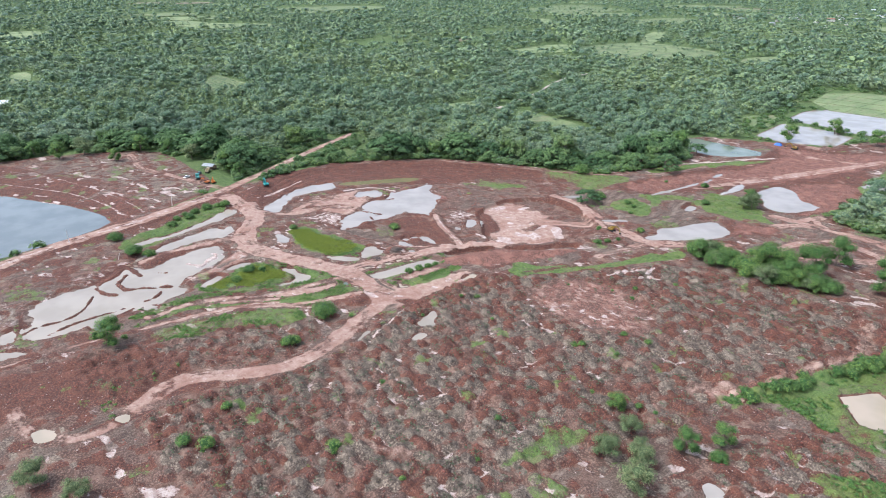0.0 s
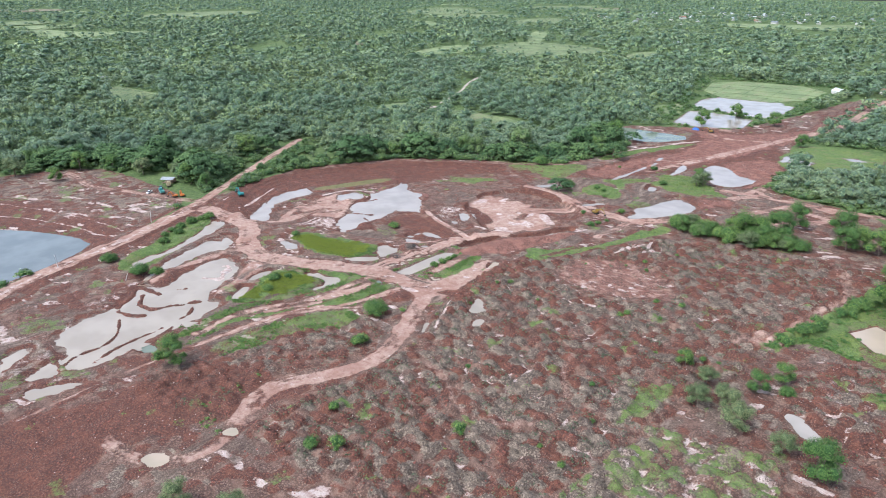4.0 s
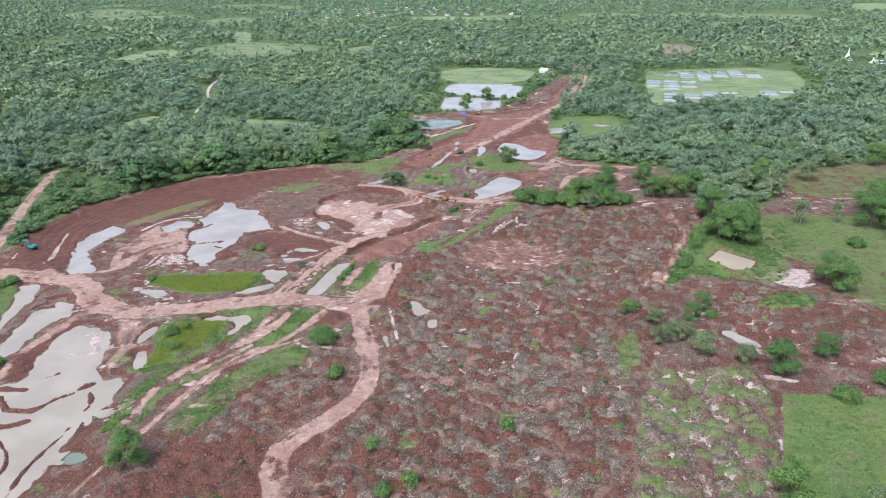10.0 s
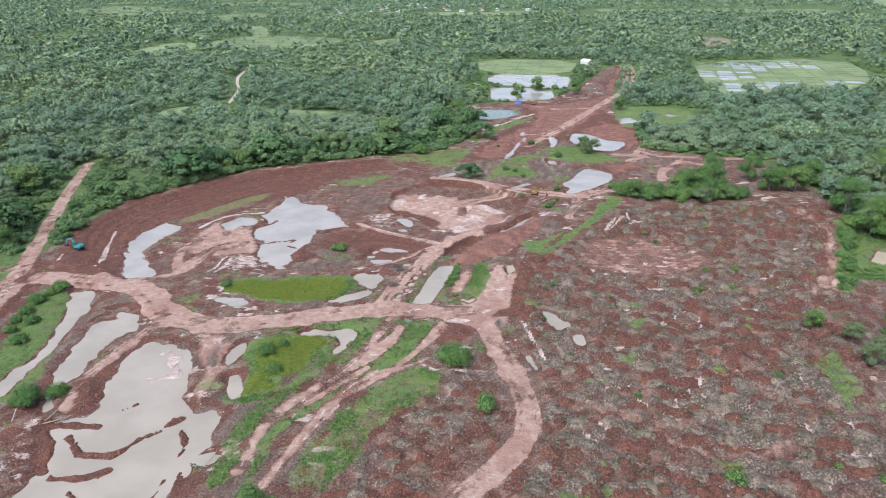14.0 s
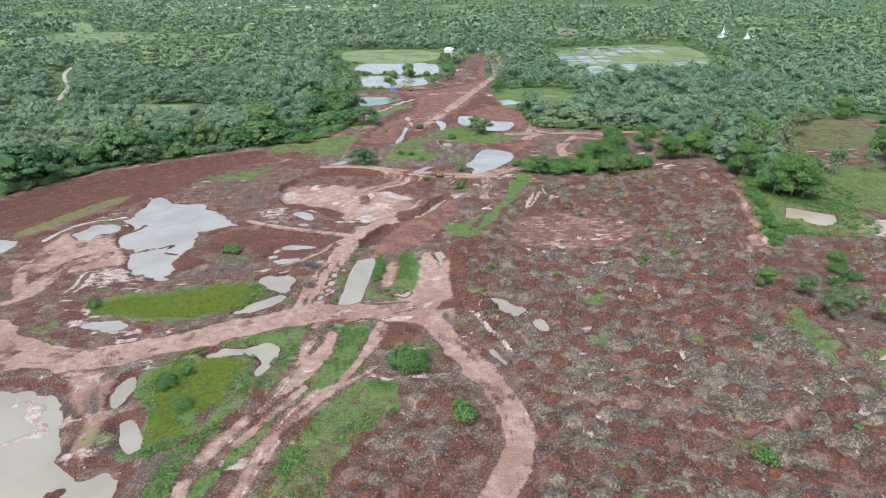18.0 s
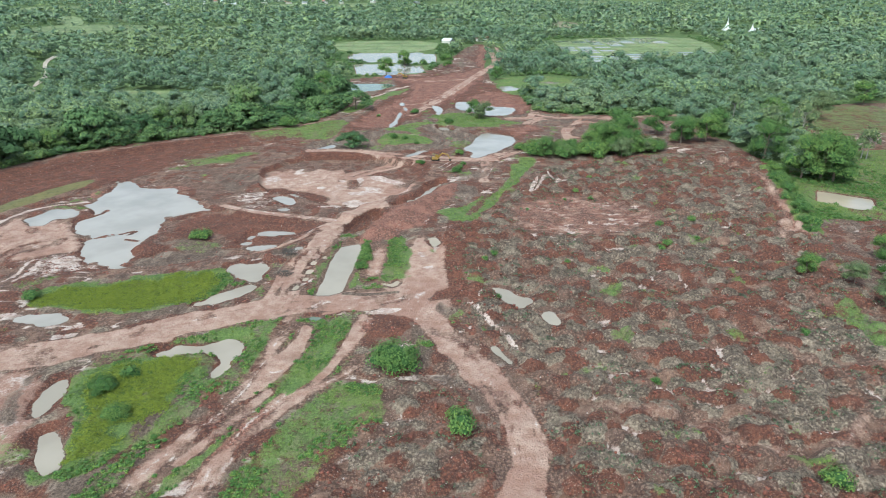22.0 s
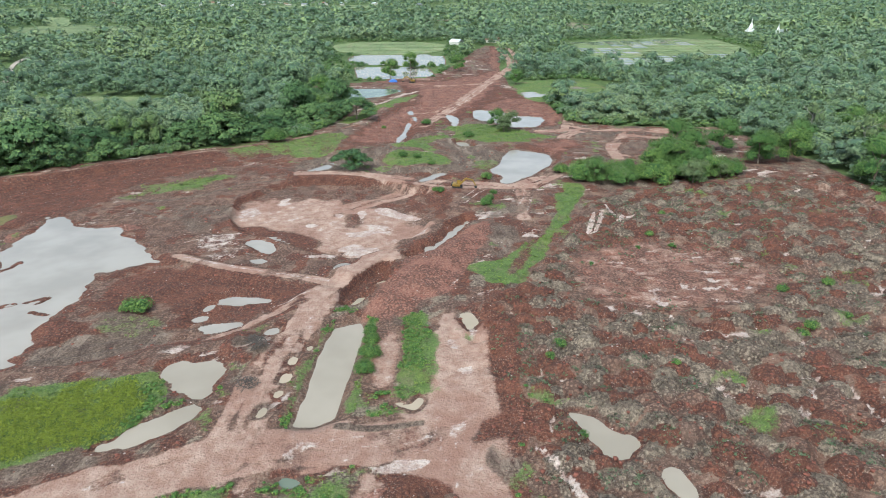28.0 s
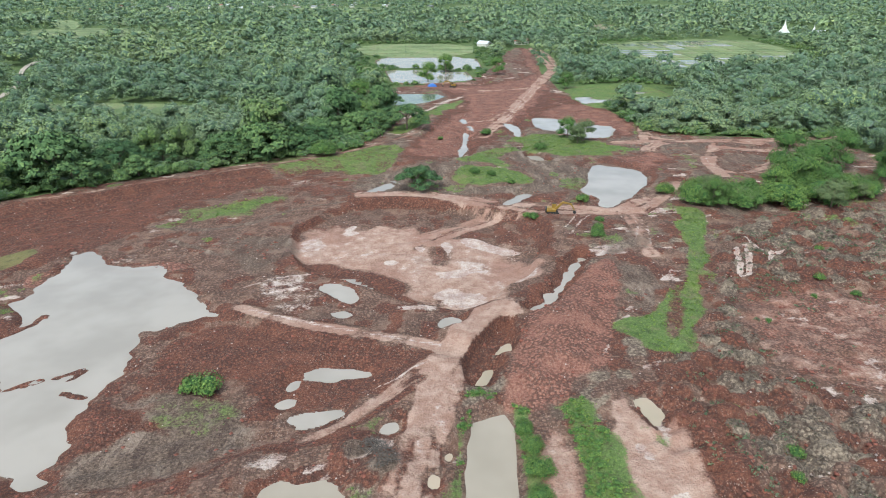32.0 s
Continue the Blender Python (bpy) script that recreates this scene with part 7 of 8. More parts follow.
for name, near, far, step, kinds, r0, r1, label in (
    ("edge_woods", 0, 430, 9.8, None, 6.0, 9.6, ""),
    ("near_woods", 0, 430, 6.4, near_kinds, 3.2, 5.4, "dense green broadleaf forest behind the works"),
    ("middle_woods", 430, 640, 8.4, mid_kinds, 3.8, 6.4, "dense green forest with mixed crowns"),
    ("back_woods", 640, 950, 10.4, back_kinds, 4.6, 7.8, "green woods with mixed crowns between clearings"),
    ("far_woods", 950, 2000, 17.0, far_kinds, 6.0, 10.0, "wooded plain of small distant crowns"),
    ("distant_woods", 2000, 4400, 25.0, haze_kinds, 8.0, 13.5, "distant wooded plain reaching to the horizon"),
):
    rng = np.random.default_rng(12)
    s = scatter(near, far, step)
    if far == 430:
        by_rim = np.minimum.reduce([distance_to(q, s[:, 0], s[:, 1], False) for q in (rim, rim_west)]) < 24
        s = s[by_rim if name == "edge_woods" else ~by_rim]
    swell = 0.75 + 0.5 * fbm(s[:, 0], s[:, 1], 40, 79)
    spots = np.column_stack([s, rng.uniform(r0, r1, len(s)) * swell * rng.choice([0.55, 0.75, 0.9, 1.0, 1.2, 1.5], len(s))])
    low = distance_to(np.array([(-160, 0), (-172, 60), (-158, 102), (-196, 120), (-236, 128), (-215, 90), (-196, 60)]), s[:, 0], s[:, 1], True) < 2
    spots[low, 2] *= 0.42
    if name == "edge_woods":
        clear = np.minimum(distance_to(np.array(WIDE_SITE), s[:, 0], s[:, 1], True), distance_to(np.array(RESERVOIR_SITE), s[:, 0], s[:, 1], True))
        aside = distance_to(np.array([(-132.3, -47.3), (-149.2, -11.8), (-170.0, 19.6), (-196.3, 59.7), (-215.4, 89.7), (-236.0, 124.0)]), s[:, 0], s[:, 1], False)
        EDGE_SPOTS = spots[(clear > 0.6 * spots[:, 2]) & (aside > 4.5 + 0.9 * spots[:, 2])]
    else:
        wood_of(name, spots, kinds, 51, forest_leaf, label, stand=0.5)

# bushes scattered over the clearings
ax, ay = np.meshgrid(np.arange(-2100, 800, 17.0), np.arange(-80, 2400, 17.0))
s = np.stack([ax.ravel(), ay.ravel()], 1) + rng.uniform(-8, 8, (ax.size, 2))
s = s[rng.uniform(0, 1, len(s)) < 0.35]
s = s[np.minimum.reduce([distance_to(np.array(q), s[:, 0], s[:, 1], True) for q in [FIELDS[4]] + [FAR_FIELDS[0]] + FAR_FIELDS[2:22]]) < -3]
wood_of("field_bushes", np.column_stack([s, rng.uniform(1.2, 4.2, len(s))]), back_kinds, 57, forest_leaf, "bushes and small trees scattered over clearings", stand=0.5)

# a young orchard in rows
ax, ay = np.meshgrid(np.arange(-640, -486, 8.0), np.arange(96, 162, 6.5))
s = np.stack([ax.ravel(), ay.ravel()], 1) + rng.uniform(-0.6, 0.6, (ax.size, 2))
s = s[distance_to(np.array(FAR_FIELDS[1]), s[:, 0], s[:, 1], True) < -3]
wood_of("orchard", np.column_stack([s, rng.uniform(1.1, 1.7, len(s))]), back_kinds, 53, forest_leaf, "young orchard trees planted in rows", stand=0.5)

# undergrowth closing the foot of the forest edge
line = np.concatenate([rounded(q, False, 3) for q in (rim, rim_east, rim_west)])
pick = rng.integers(0, len(line), 1500)
s = line[pick] + rng.normal(size=(1500, 2)) * 6.0
road_line = rounded([(-83.3, -199.9), (-89.8, -165.8), (-99.7, -135.9), (-102.2, -127.5), (-115.7, -99.0), (-121.3, -75.2), (-132.3, -47.3), (-149.2, -11.8), (-170.0, 19.6), (-196.3, 59.7), (-215.4, 89.7), (-236.0, 124.0)], False, 4)
pick = rng.integers(0, len(road_line) - 1, 420)
way = road_line[pick + 1] - road_line[pick]
way /= np.linalg.norm(way, axis=1)[:, None]
aside = rng.uniform(6, 15, 420) * rng.choice([-1, 1], 420)
s = np.concatenate([s, road_line[pick] + np.stack([-way[:, 1], way[:, 0]], 1) * aside[:, None] + rng.normal(size=(420, 2))])
gap = np.minimum(distance_to(np.array(WIDE_SITE), s[:, 0], s[:, 1], True), distance_to(np.array(RESERVOIR_SITE), s[:, 0], s[:, 1], True))
s = s[(gap > -1.0) & (gap < 60) & (distance_to(np.array([(-243.9, -23.9), (-250.3, -6.7), (-219.9, 9.2), (-169.9, 2.7), (-152.2, -15.8), (-185.3, -32.6)]), s[:, 0], s[:, 1], True) > 1) & (distance_to(np.array([(-83.3, -199.9), (-89.8, -165.8), (-99.7, -135.9), (-102.2, -127.5), (-115.7, -99.0), (-121.3, -75.2), (-132.3, -47.3), (-149.2, -11.8), (-170.0, 19.6), (-196.3, 59.7), (-215.4, 89.7), (-236.0, 124.0)]), s[:, 0], s[:, 1], False) > 5.5)]
ax, ay = np.meshgrid(np.arange(-160, 480, 7.0), np.arange(380, 760, 7.0))
bush = np.stack([ax.ravel(), ay.ravel()], 1) + rng.uniform(-3.4, 3.4, (ax.size, 2))
near_water = np.minimum.reduce([distance_to(q, bush[:, 0], bush[:, 1], True) for _, _, q, _, _ in WATERS if q[:, 1].mean() > 380])
near_field = np.minimum.reduce([distance_to(np.array(q), bush[:, 0], bush[:, 1], True) for q in FIELDS[:3]])
off_road = np.minimum.reduce([distance_to(np.array(WIDE_SITE), bush[:, 0], bush[:, 1], True) - 1] + [distance_to(np.array(q), bush[:, 0], bush[:, 1], False) - 9 for q in ([(22.5, 267.9), (33.6, 310.9), (48.0, 352.2), (63.0, 392.2), (74, 434), (86, 484), (93, 575), (91, 659)],)])
ok = (near_water > 4) & (near_field > 3) & ((near_water < 27) | (near_field < 29)) & (off_road > 0) & (value_noise(bush[:, 0], bush[:, 1], 30, 36) < 0.72)
s = np.concatenate([s, bush[ok]])
low_kinds = [unit_tree(54 + k, 1.1, 5, 150, 0.17, low_blobs, 3) for k in range(4)]
wood_of("undergrowth", np.column_stack([s, rng.uniform(2.0, 4.4, len(s))]), low_kinds, 58, thicket_leaf, "green undergrowth along the forest edge")

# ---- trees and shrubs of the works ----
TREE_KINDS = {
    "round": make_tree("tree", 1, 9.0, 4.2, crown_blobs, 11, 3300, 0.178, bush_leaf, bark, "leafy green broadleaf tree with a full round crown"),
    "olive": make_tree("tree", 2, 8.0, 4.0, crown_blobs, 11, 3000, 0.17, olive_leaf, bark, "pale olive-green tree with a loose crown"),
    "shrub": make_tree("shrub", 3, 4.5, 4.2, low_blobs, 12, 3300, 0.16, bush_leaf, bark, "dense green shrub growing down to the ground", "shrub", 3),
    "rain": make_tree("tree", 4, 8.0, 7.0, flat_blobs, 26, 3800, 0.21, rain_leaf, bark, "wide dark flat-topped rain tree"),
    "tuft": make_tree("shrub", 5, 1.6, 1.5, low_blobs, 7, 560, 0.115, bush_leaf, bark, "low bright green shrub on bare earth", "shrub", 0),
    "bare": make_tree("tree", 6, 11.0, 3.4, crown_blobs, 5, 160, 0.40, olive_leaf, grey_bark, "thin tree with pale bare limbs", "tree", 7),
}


def plant(kind, x, y, scale=1.0, sink_by=0.0):
    src = TREE_KINDS[kind]
    m = pose(x, y, ground_z(x, y) - 0.1, 0, 0, (x * 37 + y * 91) % 360) @ Matrix.Scale(scale * 1.35, 4)
    if kind in UNUSED:
        UNUSED.discard(kind)
        src.matrix_world = m
        return src
    ob = copy_thing(src, pose(0, 0, 0))
    ob.matrix_basis = m
    return ob


UNUSED = set(TREE_KINDS)
for kind, scale, (x, y) in zip(
    "round olive olive round olive round round round round olive olive round".split(),
    (0.55, 0.72, 0.8, 0.62, 0.66, 1.0, 0.75, 1.2, 1.0, 1.0, 0.9, 1.2), [(125.7, 9.0), (136.6, -8.8), (149.0, -12.8), (152.8, 20.0), (162.0, -15.0), (171.7, -19.0), (187.9, -6.5), (208.7, 49.2), (160.5, -77.7), (182.4, -78.0), (234.3, 60.4), (228.1, 20.3)]):
    plant(kind, x, y, scale)
for kind, scale, (x, y) in zip(
    "shrub round tuft round round bare shrub shrub shrub shrub shrub round".split(),
    (1.0, 0.95, 1.6, 1.7, 1.6, 1.0, 1.2, 1.2, 1.4, 1.4, 1.2, 1.2), [(21.6, -33.4), (-3.0, -103.0), (34.3, -53.6), (177.1, 96.0), (247.1, 129.6), (212.3, 127.8), (72.2, 134.8), (84.3, 130.2), (96.9, 132.0), (109.4, 134.7), (121.8, 140.5), (116.9, 172.4)]):
    plant(kind, x, y, scale)
for kind, scale, (x, y) in zip(
    "round tuft shrub shrub shrub tuft round round round round bare shrub".split(),
    (0.8, 1.6, 0.8, 0.8, 0.9, 1.5, 1.2, 1.1, 1.2, 1.5, 1.2, 1.0), [(49.1, 221.8), (70.5, -93.9), (187.6, -29.7), (201.9, -18.7), (193.7, -61.4), (204.5, -45.0), (156.9, 158.6), (144.0, 155.8), (204.6, 185.8), (169.6, 127.1), (193.0, 172.0), (-49.3, 189.8)]):
    plant(kind, x, y, scale)
for kind, scale, (x, y) in zip(
    "rain tuft olive round shrub round round round shrub shrub shrub shrub".split(),
    (0.8, 1.6, 0.9, 1.2, 0.5, 0.9, 1.2, 1.1, 1.0, 1.0, 1.3, 1.0), [(-12.0, 153.8), (-42.1, 40.8), (54.1, 214.9), (137.7, 175.0), (14.9, 231.2), (72.7, 363.5), (-3, 449), (35, 432), (84.4, 139.0), (76.7, 141.8), (112.4, 136.3), (127.7, 141.9)]):
    plant(kind, x, y, scale)


# ---- loose ground cover ----
core = (GX > -200) & (GX < 232) & (GY > -148) & (GY < 288)


def strew(name, mask, count, kinds, size, leaf, label, category, seed, sunk=0.0):
    """Strews small pieces over the ground where the mask is high."""
    r = np.random.default_rng(seed)
    j, i = np.nonzero(core & (mask > 0))
    pick = r.choice(len(j), count, p=mask[j, i] / mask[j, i].sum())
    x, y = GX[j[pick], i[pick]] + r.uniform(-0.3, 0.3, count), GY[j[pick], i[pick]] + r.uniform(-0.3, 0.3, count)
    z = height[j[pick], i[pick]] - sunk
    ob = wood_of(name, np.column_stack([x, y, r.uniform(*size, count), z]), kinds, seed, leaf, label, len(kinds[0][0]) != 8)
    return tagged(ob, category=category)


def lump(seed):
    """A rough clod: a box with its corners pushed about."""
    r = np.random.default_rng(seed)
    v = np.array([[x, y, z] for x in (-0.6, 0.6) for y in (-0.6, 0.6) for z in (-0.4, 0.45)]) + r.uniform(-0.22, 0.22, (8, 3))
    f = np.array([[0, 1, 3, 2], [4, 6, 7, 5], [0, 4, 5, 1], [2, 3, 7, 6], [1, 5, 7, 3], [0, 2, 6, 4]])
    return v, f, v, np.ones(8)


dry = height > -5
for name, level, q, mat, label in WATERS:
    w = window(q, 3)
    dry[w] &= ~((height[w] < level + 0.04) & (distance_to(q, GX[w], GY[w], True) < 3))
bare = dry * (1 - smooth(cover["grass"] * 1.6)) * (1 - smooth(cover["wild"] * 2)) * (1 - smooth(cover["road"] * 2))
tuft_kinds = [unit_tree(60 + k, 0.8, 3, 9, 0.5, low_blobs) for k in range(4)]
reeds = np.zeros(GX.shape)
for outline in ([(-71.3, -8.4), (-65.2, 2.9), (-48.1, 6.7), (-28.9, 16.2), (-23.8, 9.6), (-25.3, -2.8), (-35.3, -9.6), (-50.0, -15.1), (-57.5, -10.0)], [(-40.6, -34.9), (-32.5, -27.5), (-17.4, -29.6), (-16.4, -39.8), (-19.8, -51.6), (-24.2, -59.8), (-33.6, -64.7), (-34.4, -59.3), (-31.9, -52.9), (-39.6, -41.7)]):
    w = window(np.array(outline), 2)
    reeds[w] = np.maximum(reeds[w], smooth((-distance_to(rounded(outline, True), GX[w], GY[w], True) - 0.8 + 7.0 * (fbm(GX[w], GY[w], 7, 66) - 0.5)) / 2.5))
strew("grass", dry * smooth((cover["grass"] - 0.35) / 0.3) * (1 - smooth(cover["road"] * 1.5)) * (1 - smooth(reeds * 2)), 20000, tuft_kinds, (0.16, 0.48), blade_leaf, "patchy bright green grass and weeds on bare earth", "grass", 71)
reed_kinds = [unit_tree(64 + k, 1.2, 3, 13, 0.34, low_blobs) for k in range(3)]
strew("reeds", dry * reeds * smooth((fbm(GX, GY, 12, 67) - 0.28) / 0.15), 14000, reed_kinds, (0.22, 0.55), reed_leaf, "dense yellow-green reed bed in a wet hollow", "reeds", 75)
weedy = heap * on * smooth((np.mod(tag * 13.7, 1.0) + 0.9 * (fbm(GX, GY, 30, 83) - 0.5) - 0.70) / 0.1)
strew("weeds", bare * weedy, 7000, tuft_kinds, (0.2, 0.6), sage_leaf, "dull grey-green weeds growing over spoil heaps", "weeds", 77)
lush = dry * smooth((cover["grass"] - 0.32) / 0.2) * (1 - smooth(cover["road"] * 1.6)) * (GX > -35) * (GX < 40) * (GY > -112) * (GY < 40) * (1 - smooth(reeds * 2)) * smooth((fbm(GX, GY, 6, 68) - 0.47) / 0.1)
bush_kinds = [unit_tree(94 + k, 0.75, 4, 26, 0.3, low_blobs, 1) for k in range(3)]
strew("weeds", lush, 1700, bush_kinds, (0.3, 0.8), lane_leaf, "lush green weeds along the sunken lanes", "weeds", 78)
yard = dry * smooth((cover["grass"] - 0.45) / 0.2) * (GX > 138) * (GX < 205) * (GY > 28) * (GY < 125) * smooth((fbm(GX, GY, 11, 69) - 0.46) / 0.08)
strew("weeds", yard, 1100, bush_kinds, (0.4, 1.3), lane_leaf, "rank green weeds round a farm pond", "weeds", 79)
clod_kinds = [lump(80 + k) for k in range(6)]
strew("clods", bare * (heap * (0.3 + top) * (1 - cover["litter"]) + 0.8 * cover["bright"]), 9500, clod_kinds, (0.16, 0.5), clod_mat, "broken clods of red laterite strewn on heaps", "clods", 72, 0.05)
strew("stones", bare * (0.3 + cover["bright"]), 2200, clod_kinds, (0.1, 0.24), stone_mat, "pale stones scattered over red earth", "stones", 73)
twig_kinds = [unit_tree(90 + k, 0.7, 3, 13, 0.36, low_blobs) for k in range(4)]
strew("dead_brush", bare * heap * smooth((cover["litter"] - 0.35) / 0.3), 8000, twig_kinds, (0.35, 0.9), brush_mat, "grey dead brush bulldozed into heaps", "brush", 74)

# ---- fields and far settlements ----
meadow = field_material("meadow", (0.105, 0.150, 0.058), (0.185, 0.225, 0.090), (0.21, 0.20, 0.105))
pasture = field_material("pasture", (0.140, 0.190, 0.075), (0.225, 0.270, 0.115), (0.25, 0.25, 0.12))
dry_field = field_material("dry_field", (0.165, 0.150, 0.085), (0.235, 0.205, 0.125), (0.20, 0.125, 0.085))
rice = field_material("rice", (0.145, 0.190, 0.075), (0.210, 0.255, 0.108), (0.23, 0.215, 0.115))
white_paint = plain("white_paint", (0.78, 0.77, 0.74), 0.6, 0, 0.06, 2.0)
tin_grey = plain("tin_grey", (0.36, 0.37, 0.38), 0.45, 0.6, 0.2, 1.2)
tin_white = plain("tin_white", (0.70, 0.72, 0.73), 0.5, 0.2, 0.1, 2.0)
tile_red = plain("tile_red", (0.30, 0.14, 0.10), 0.8, 0, 0.25, 1.0)
plaster = plain("plaster", (0.62, 0.58, 0.52), 0.85, 0, 0.15, 1.5)
dark_opening = plain("dark_opening", (0.03, 0.03, 0.03), 0.5)
steel_dark = plain("steel_dark", (0.055, 0.05, 0.048), 0.6, 0.5, 0.3, 0.3)
digger_yellow = plain("digger_yellow", (0.27, 0.165, 0.03), 0.45, 0, 0.18, 0.6)
digger_teal = plain("digger_teal", (0.04, 0.26, 0.24), 0.45, 0, 0.2, 0.6)
digger_orange = plain("digger_orange", (0.55, 0.17, 0.03), 0.45, 0, 0.2, 0.6)
truck_teal = plain("truck_teal", (0.10, 0.30, 0.27), 0.5, 0, 0.2, 0.6)
truck_sand = plain("truck_sand", (0.46, 0.37, 0.22), 0.5, 0, 0.2, 0.6)
car_blue = plain("car_blue", (0.035, 0.05, 0.10), 0.35, 0, 0.15, 0.6)
blue_sheet = plain("blue_sheet", (0.04, 0.13, 0.42), 0.5, 0, 0.15, 0.5)
pane = plain("pane", (0.05, 0.07, 0.08), 0.08, 0, 0.1, 1.0)
rubber = plain("rubber", (0.03, 0.03, 0.03), 0.85, 0, 0.2, 0.3)
dark_brush = plain("dark_brush", (0.095, 0.078, 0.066), 0.9, 0, 0.4, 0.3)
timber = plain("timber", (0.30, 0.22, 0.15), 0.9, 0, 0.3, 0.4)
concrete = plain("concrete", (0.50, 0.48, 0.45), 0.9, 0, 0.15, 0.4)


def sheet(name, points, mat, z, label, category):
    """A level field within an outline, with a turned-down edge."""
    bm = bmesh.new()
    q = rounded(points, True, 1)
    f = bm.faces.new([bm.verts.new((x, y, z)) for x, y in q])
    if f.normal.z < 0:
        f.normal_flip()
    bmesh.ops.triangulate(bm, faces=bm.faces[:])
    rimmed = bmesh.ops.extrude_edge_only(bm, edges=[e for e in bm.edges if e.is_boundary])
    for v in [v for v in rimmed["geom"] if isinstance(v, bmesh.types.BMVert)]:
        v.co.z -= 0.8
    bmesh.ops.recalc_face_normals(bm, faces=bm.faces[:])
    ob = part(name, bm, mat)
    return tagged(ob, label, category, kind="structure")


def block(bm, size, at, turn=0.0, bevel=0.0, tilt=0.0):
    """A box of that size, its middle at a place, bevelled; added to bm."""
    m = pose(*at, 0, tilt, turn) @ Matrix.Diagonal((*size, 1))
    made = bmesh.ops.create_cube(bm, size=1.0, matrix=m)["verts"]
    if bevel:
        edges = list({e for v in made for e in v.link_edges})
        bmesh.ops.bevel(bm, geom=edges, offset=bevel, segments=1, affect="EDGES")
    return bm


def box_part(name, size, at, mat, parent, turn=0.0, bevel=0.05, tilt=0.0, label=""):
    return part(name, block(bmesh.new(), size, at, turn, bevel, tilt), mat, parent, label)


def bund(bm, ax, ay, bx, by, w=0.8, h=0.45):
    d = math.hypot(bx - ax, by - ay)
    block(bm, (d, w, h), ((ax + bx) / 2, (ay + by) / 2, 0.35), math.degrees(math.atan2(by - ay, bx - ax)), 0.1)


field = sheet("rice_field", [(-108, 690), (27, 703), (22, 558), (-77, 552)], rice, 0.30, "flat light green rice field behind the fish ponds", "field")
for k in range(5):
    bm = bmesh.new()
    bund(bm, -92 + k * 26, 555 + k * 2, -108 + k * 30, 690, 1.2)
    part("bund", bm, meadow, field)
for y in (588, 620, 655):
    bm = bmesh.new()
    bund(bm, -100, y, 24, y + 8, 1.2)
    part("bund", bm, meadow, field)
paddy = sheet("paddy_field", [(169, 719), (360, 781), (348, 615), (281, 490), (233, 494), (168, 436), (160, 499)], rice, 0.30, "patchwork of flooded and green rice paddies", "field")
r = np.random.default_rng(5)
paddy_outline = np.array([(169, 719), (360, 781), (348, 615), (281, 490), (233, 494), (168, 436), (160, 499)], float)
for i in range(-1, 13):
    for j in range(-2, 16):
        x, y = 172 + i * 20 + j * 1.5, 455 + j * 19
        if distance_to(paddy_outline, np.array([x + 9.0]), np.array([y + 8.0]), True)[0] > -6:
            continue
        u, v = r.uniform(16, 18.5), r.uniform(15, 17.5)
        if value_noise(np.array([x]), np.array([y]), 45, 9)[0] + r.uniform(-0.2, 0.2) > 0.62:
            part("water_cell", block(bmesh.new(), (u, v, 0.2), (x + 9, y + 8, 0.34), 4, 0.06), pale_water if r.random() < 0.6 else green_water, paddy)
        bm = bmesh.new()
        bund(bm, x, y, x + 19, y + 1.2)
        part("bund", bm, meadow, paddy)
        bm = bmesh.new()
        bund(bm, x, y, x + 1.4, y + 18)
        part("bund", bm, meadow, paddy)
for k, q in enumerate(FIELDS[4:]):
    sheet("meadow", q, meadow, 0.25 + 0.02 * k, "open grassy clearing among the trees", "field")
sand = plain("sand", (0.40, 0.33, 0.27), 0.9, 0, 0.2, 3.0)
for q in ([(-259, 322), (-265, 326), (-291, 390), (-328, 447), (-354, 502), (-369, 561), (-362, 559), (-348, 498), (-322, 443), (-285, 386)], [(-251.6, 281.2), (-247.0, 299.8), (-253.7, 311.6), (-258.3, 294.9)]):
    sheet("road", q, sand, 0.45, "pale sandy road through the forest", "road")
for k, q in enumerate(FAR_FIELDS):
    sheet("meadow", q, dry_field if k in (10, 14, 15, 35, 44) else (pasture, meadow)[k % 2], 0.5 + 0.03 * k, "far dry brown field between woods" if k in (10, 14, 15, 35, 44) else "far light green field between woods", "field")


def house(x, y, w, d, h, turn, roof_mat, label):
    """A small gabled house: walls, roof, door and windows."""
    ob = new("house")
    tagged(ob, label, "house", "village houses")
    box_part("wall", (w, d, h), (0, 0, h / 2), plaster, ob, bevel=0.04)
    for side in (-1, 1):
        bm = bmesh.new()
        block(bm, (w + 1.2, d * 0.62, 0.16), (0, side * d * 0.27, h + d * 0.15), 0, 0.03)
        bmesh.ops.rotate(bm, cent=(0, side * d * 0.27, h + d * 0.15), matrix=Matrix.Rotation(-side * 0.52, 3, "X"), verts=bm.verts)
        part("roof", bm, roof_mat, ob)
    box_part("door", (1.0, 0.12, 2.0), (w * 0.2, -d / 2 - 0.03, 1.0), dark_opening, ob, bevel=0.02)
    for k in (-0.3, 0.0):
        box_part("window", (1.2, 0.12, 1.1), (w * k, -d / 2 - 0.03, 1.5), dark_opening, ob, bevel=0.02)
    ob.matrix_world = pose(x, y, 0, 0, 0, turn)
    return ob


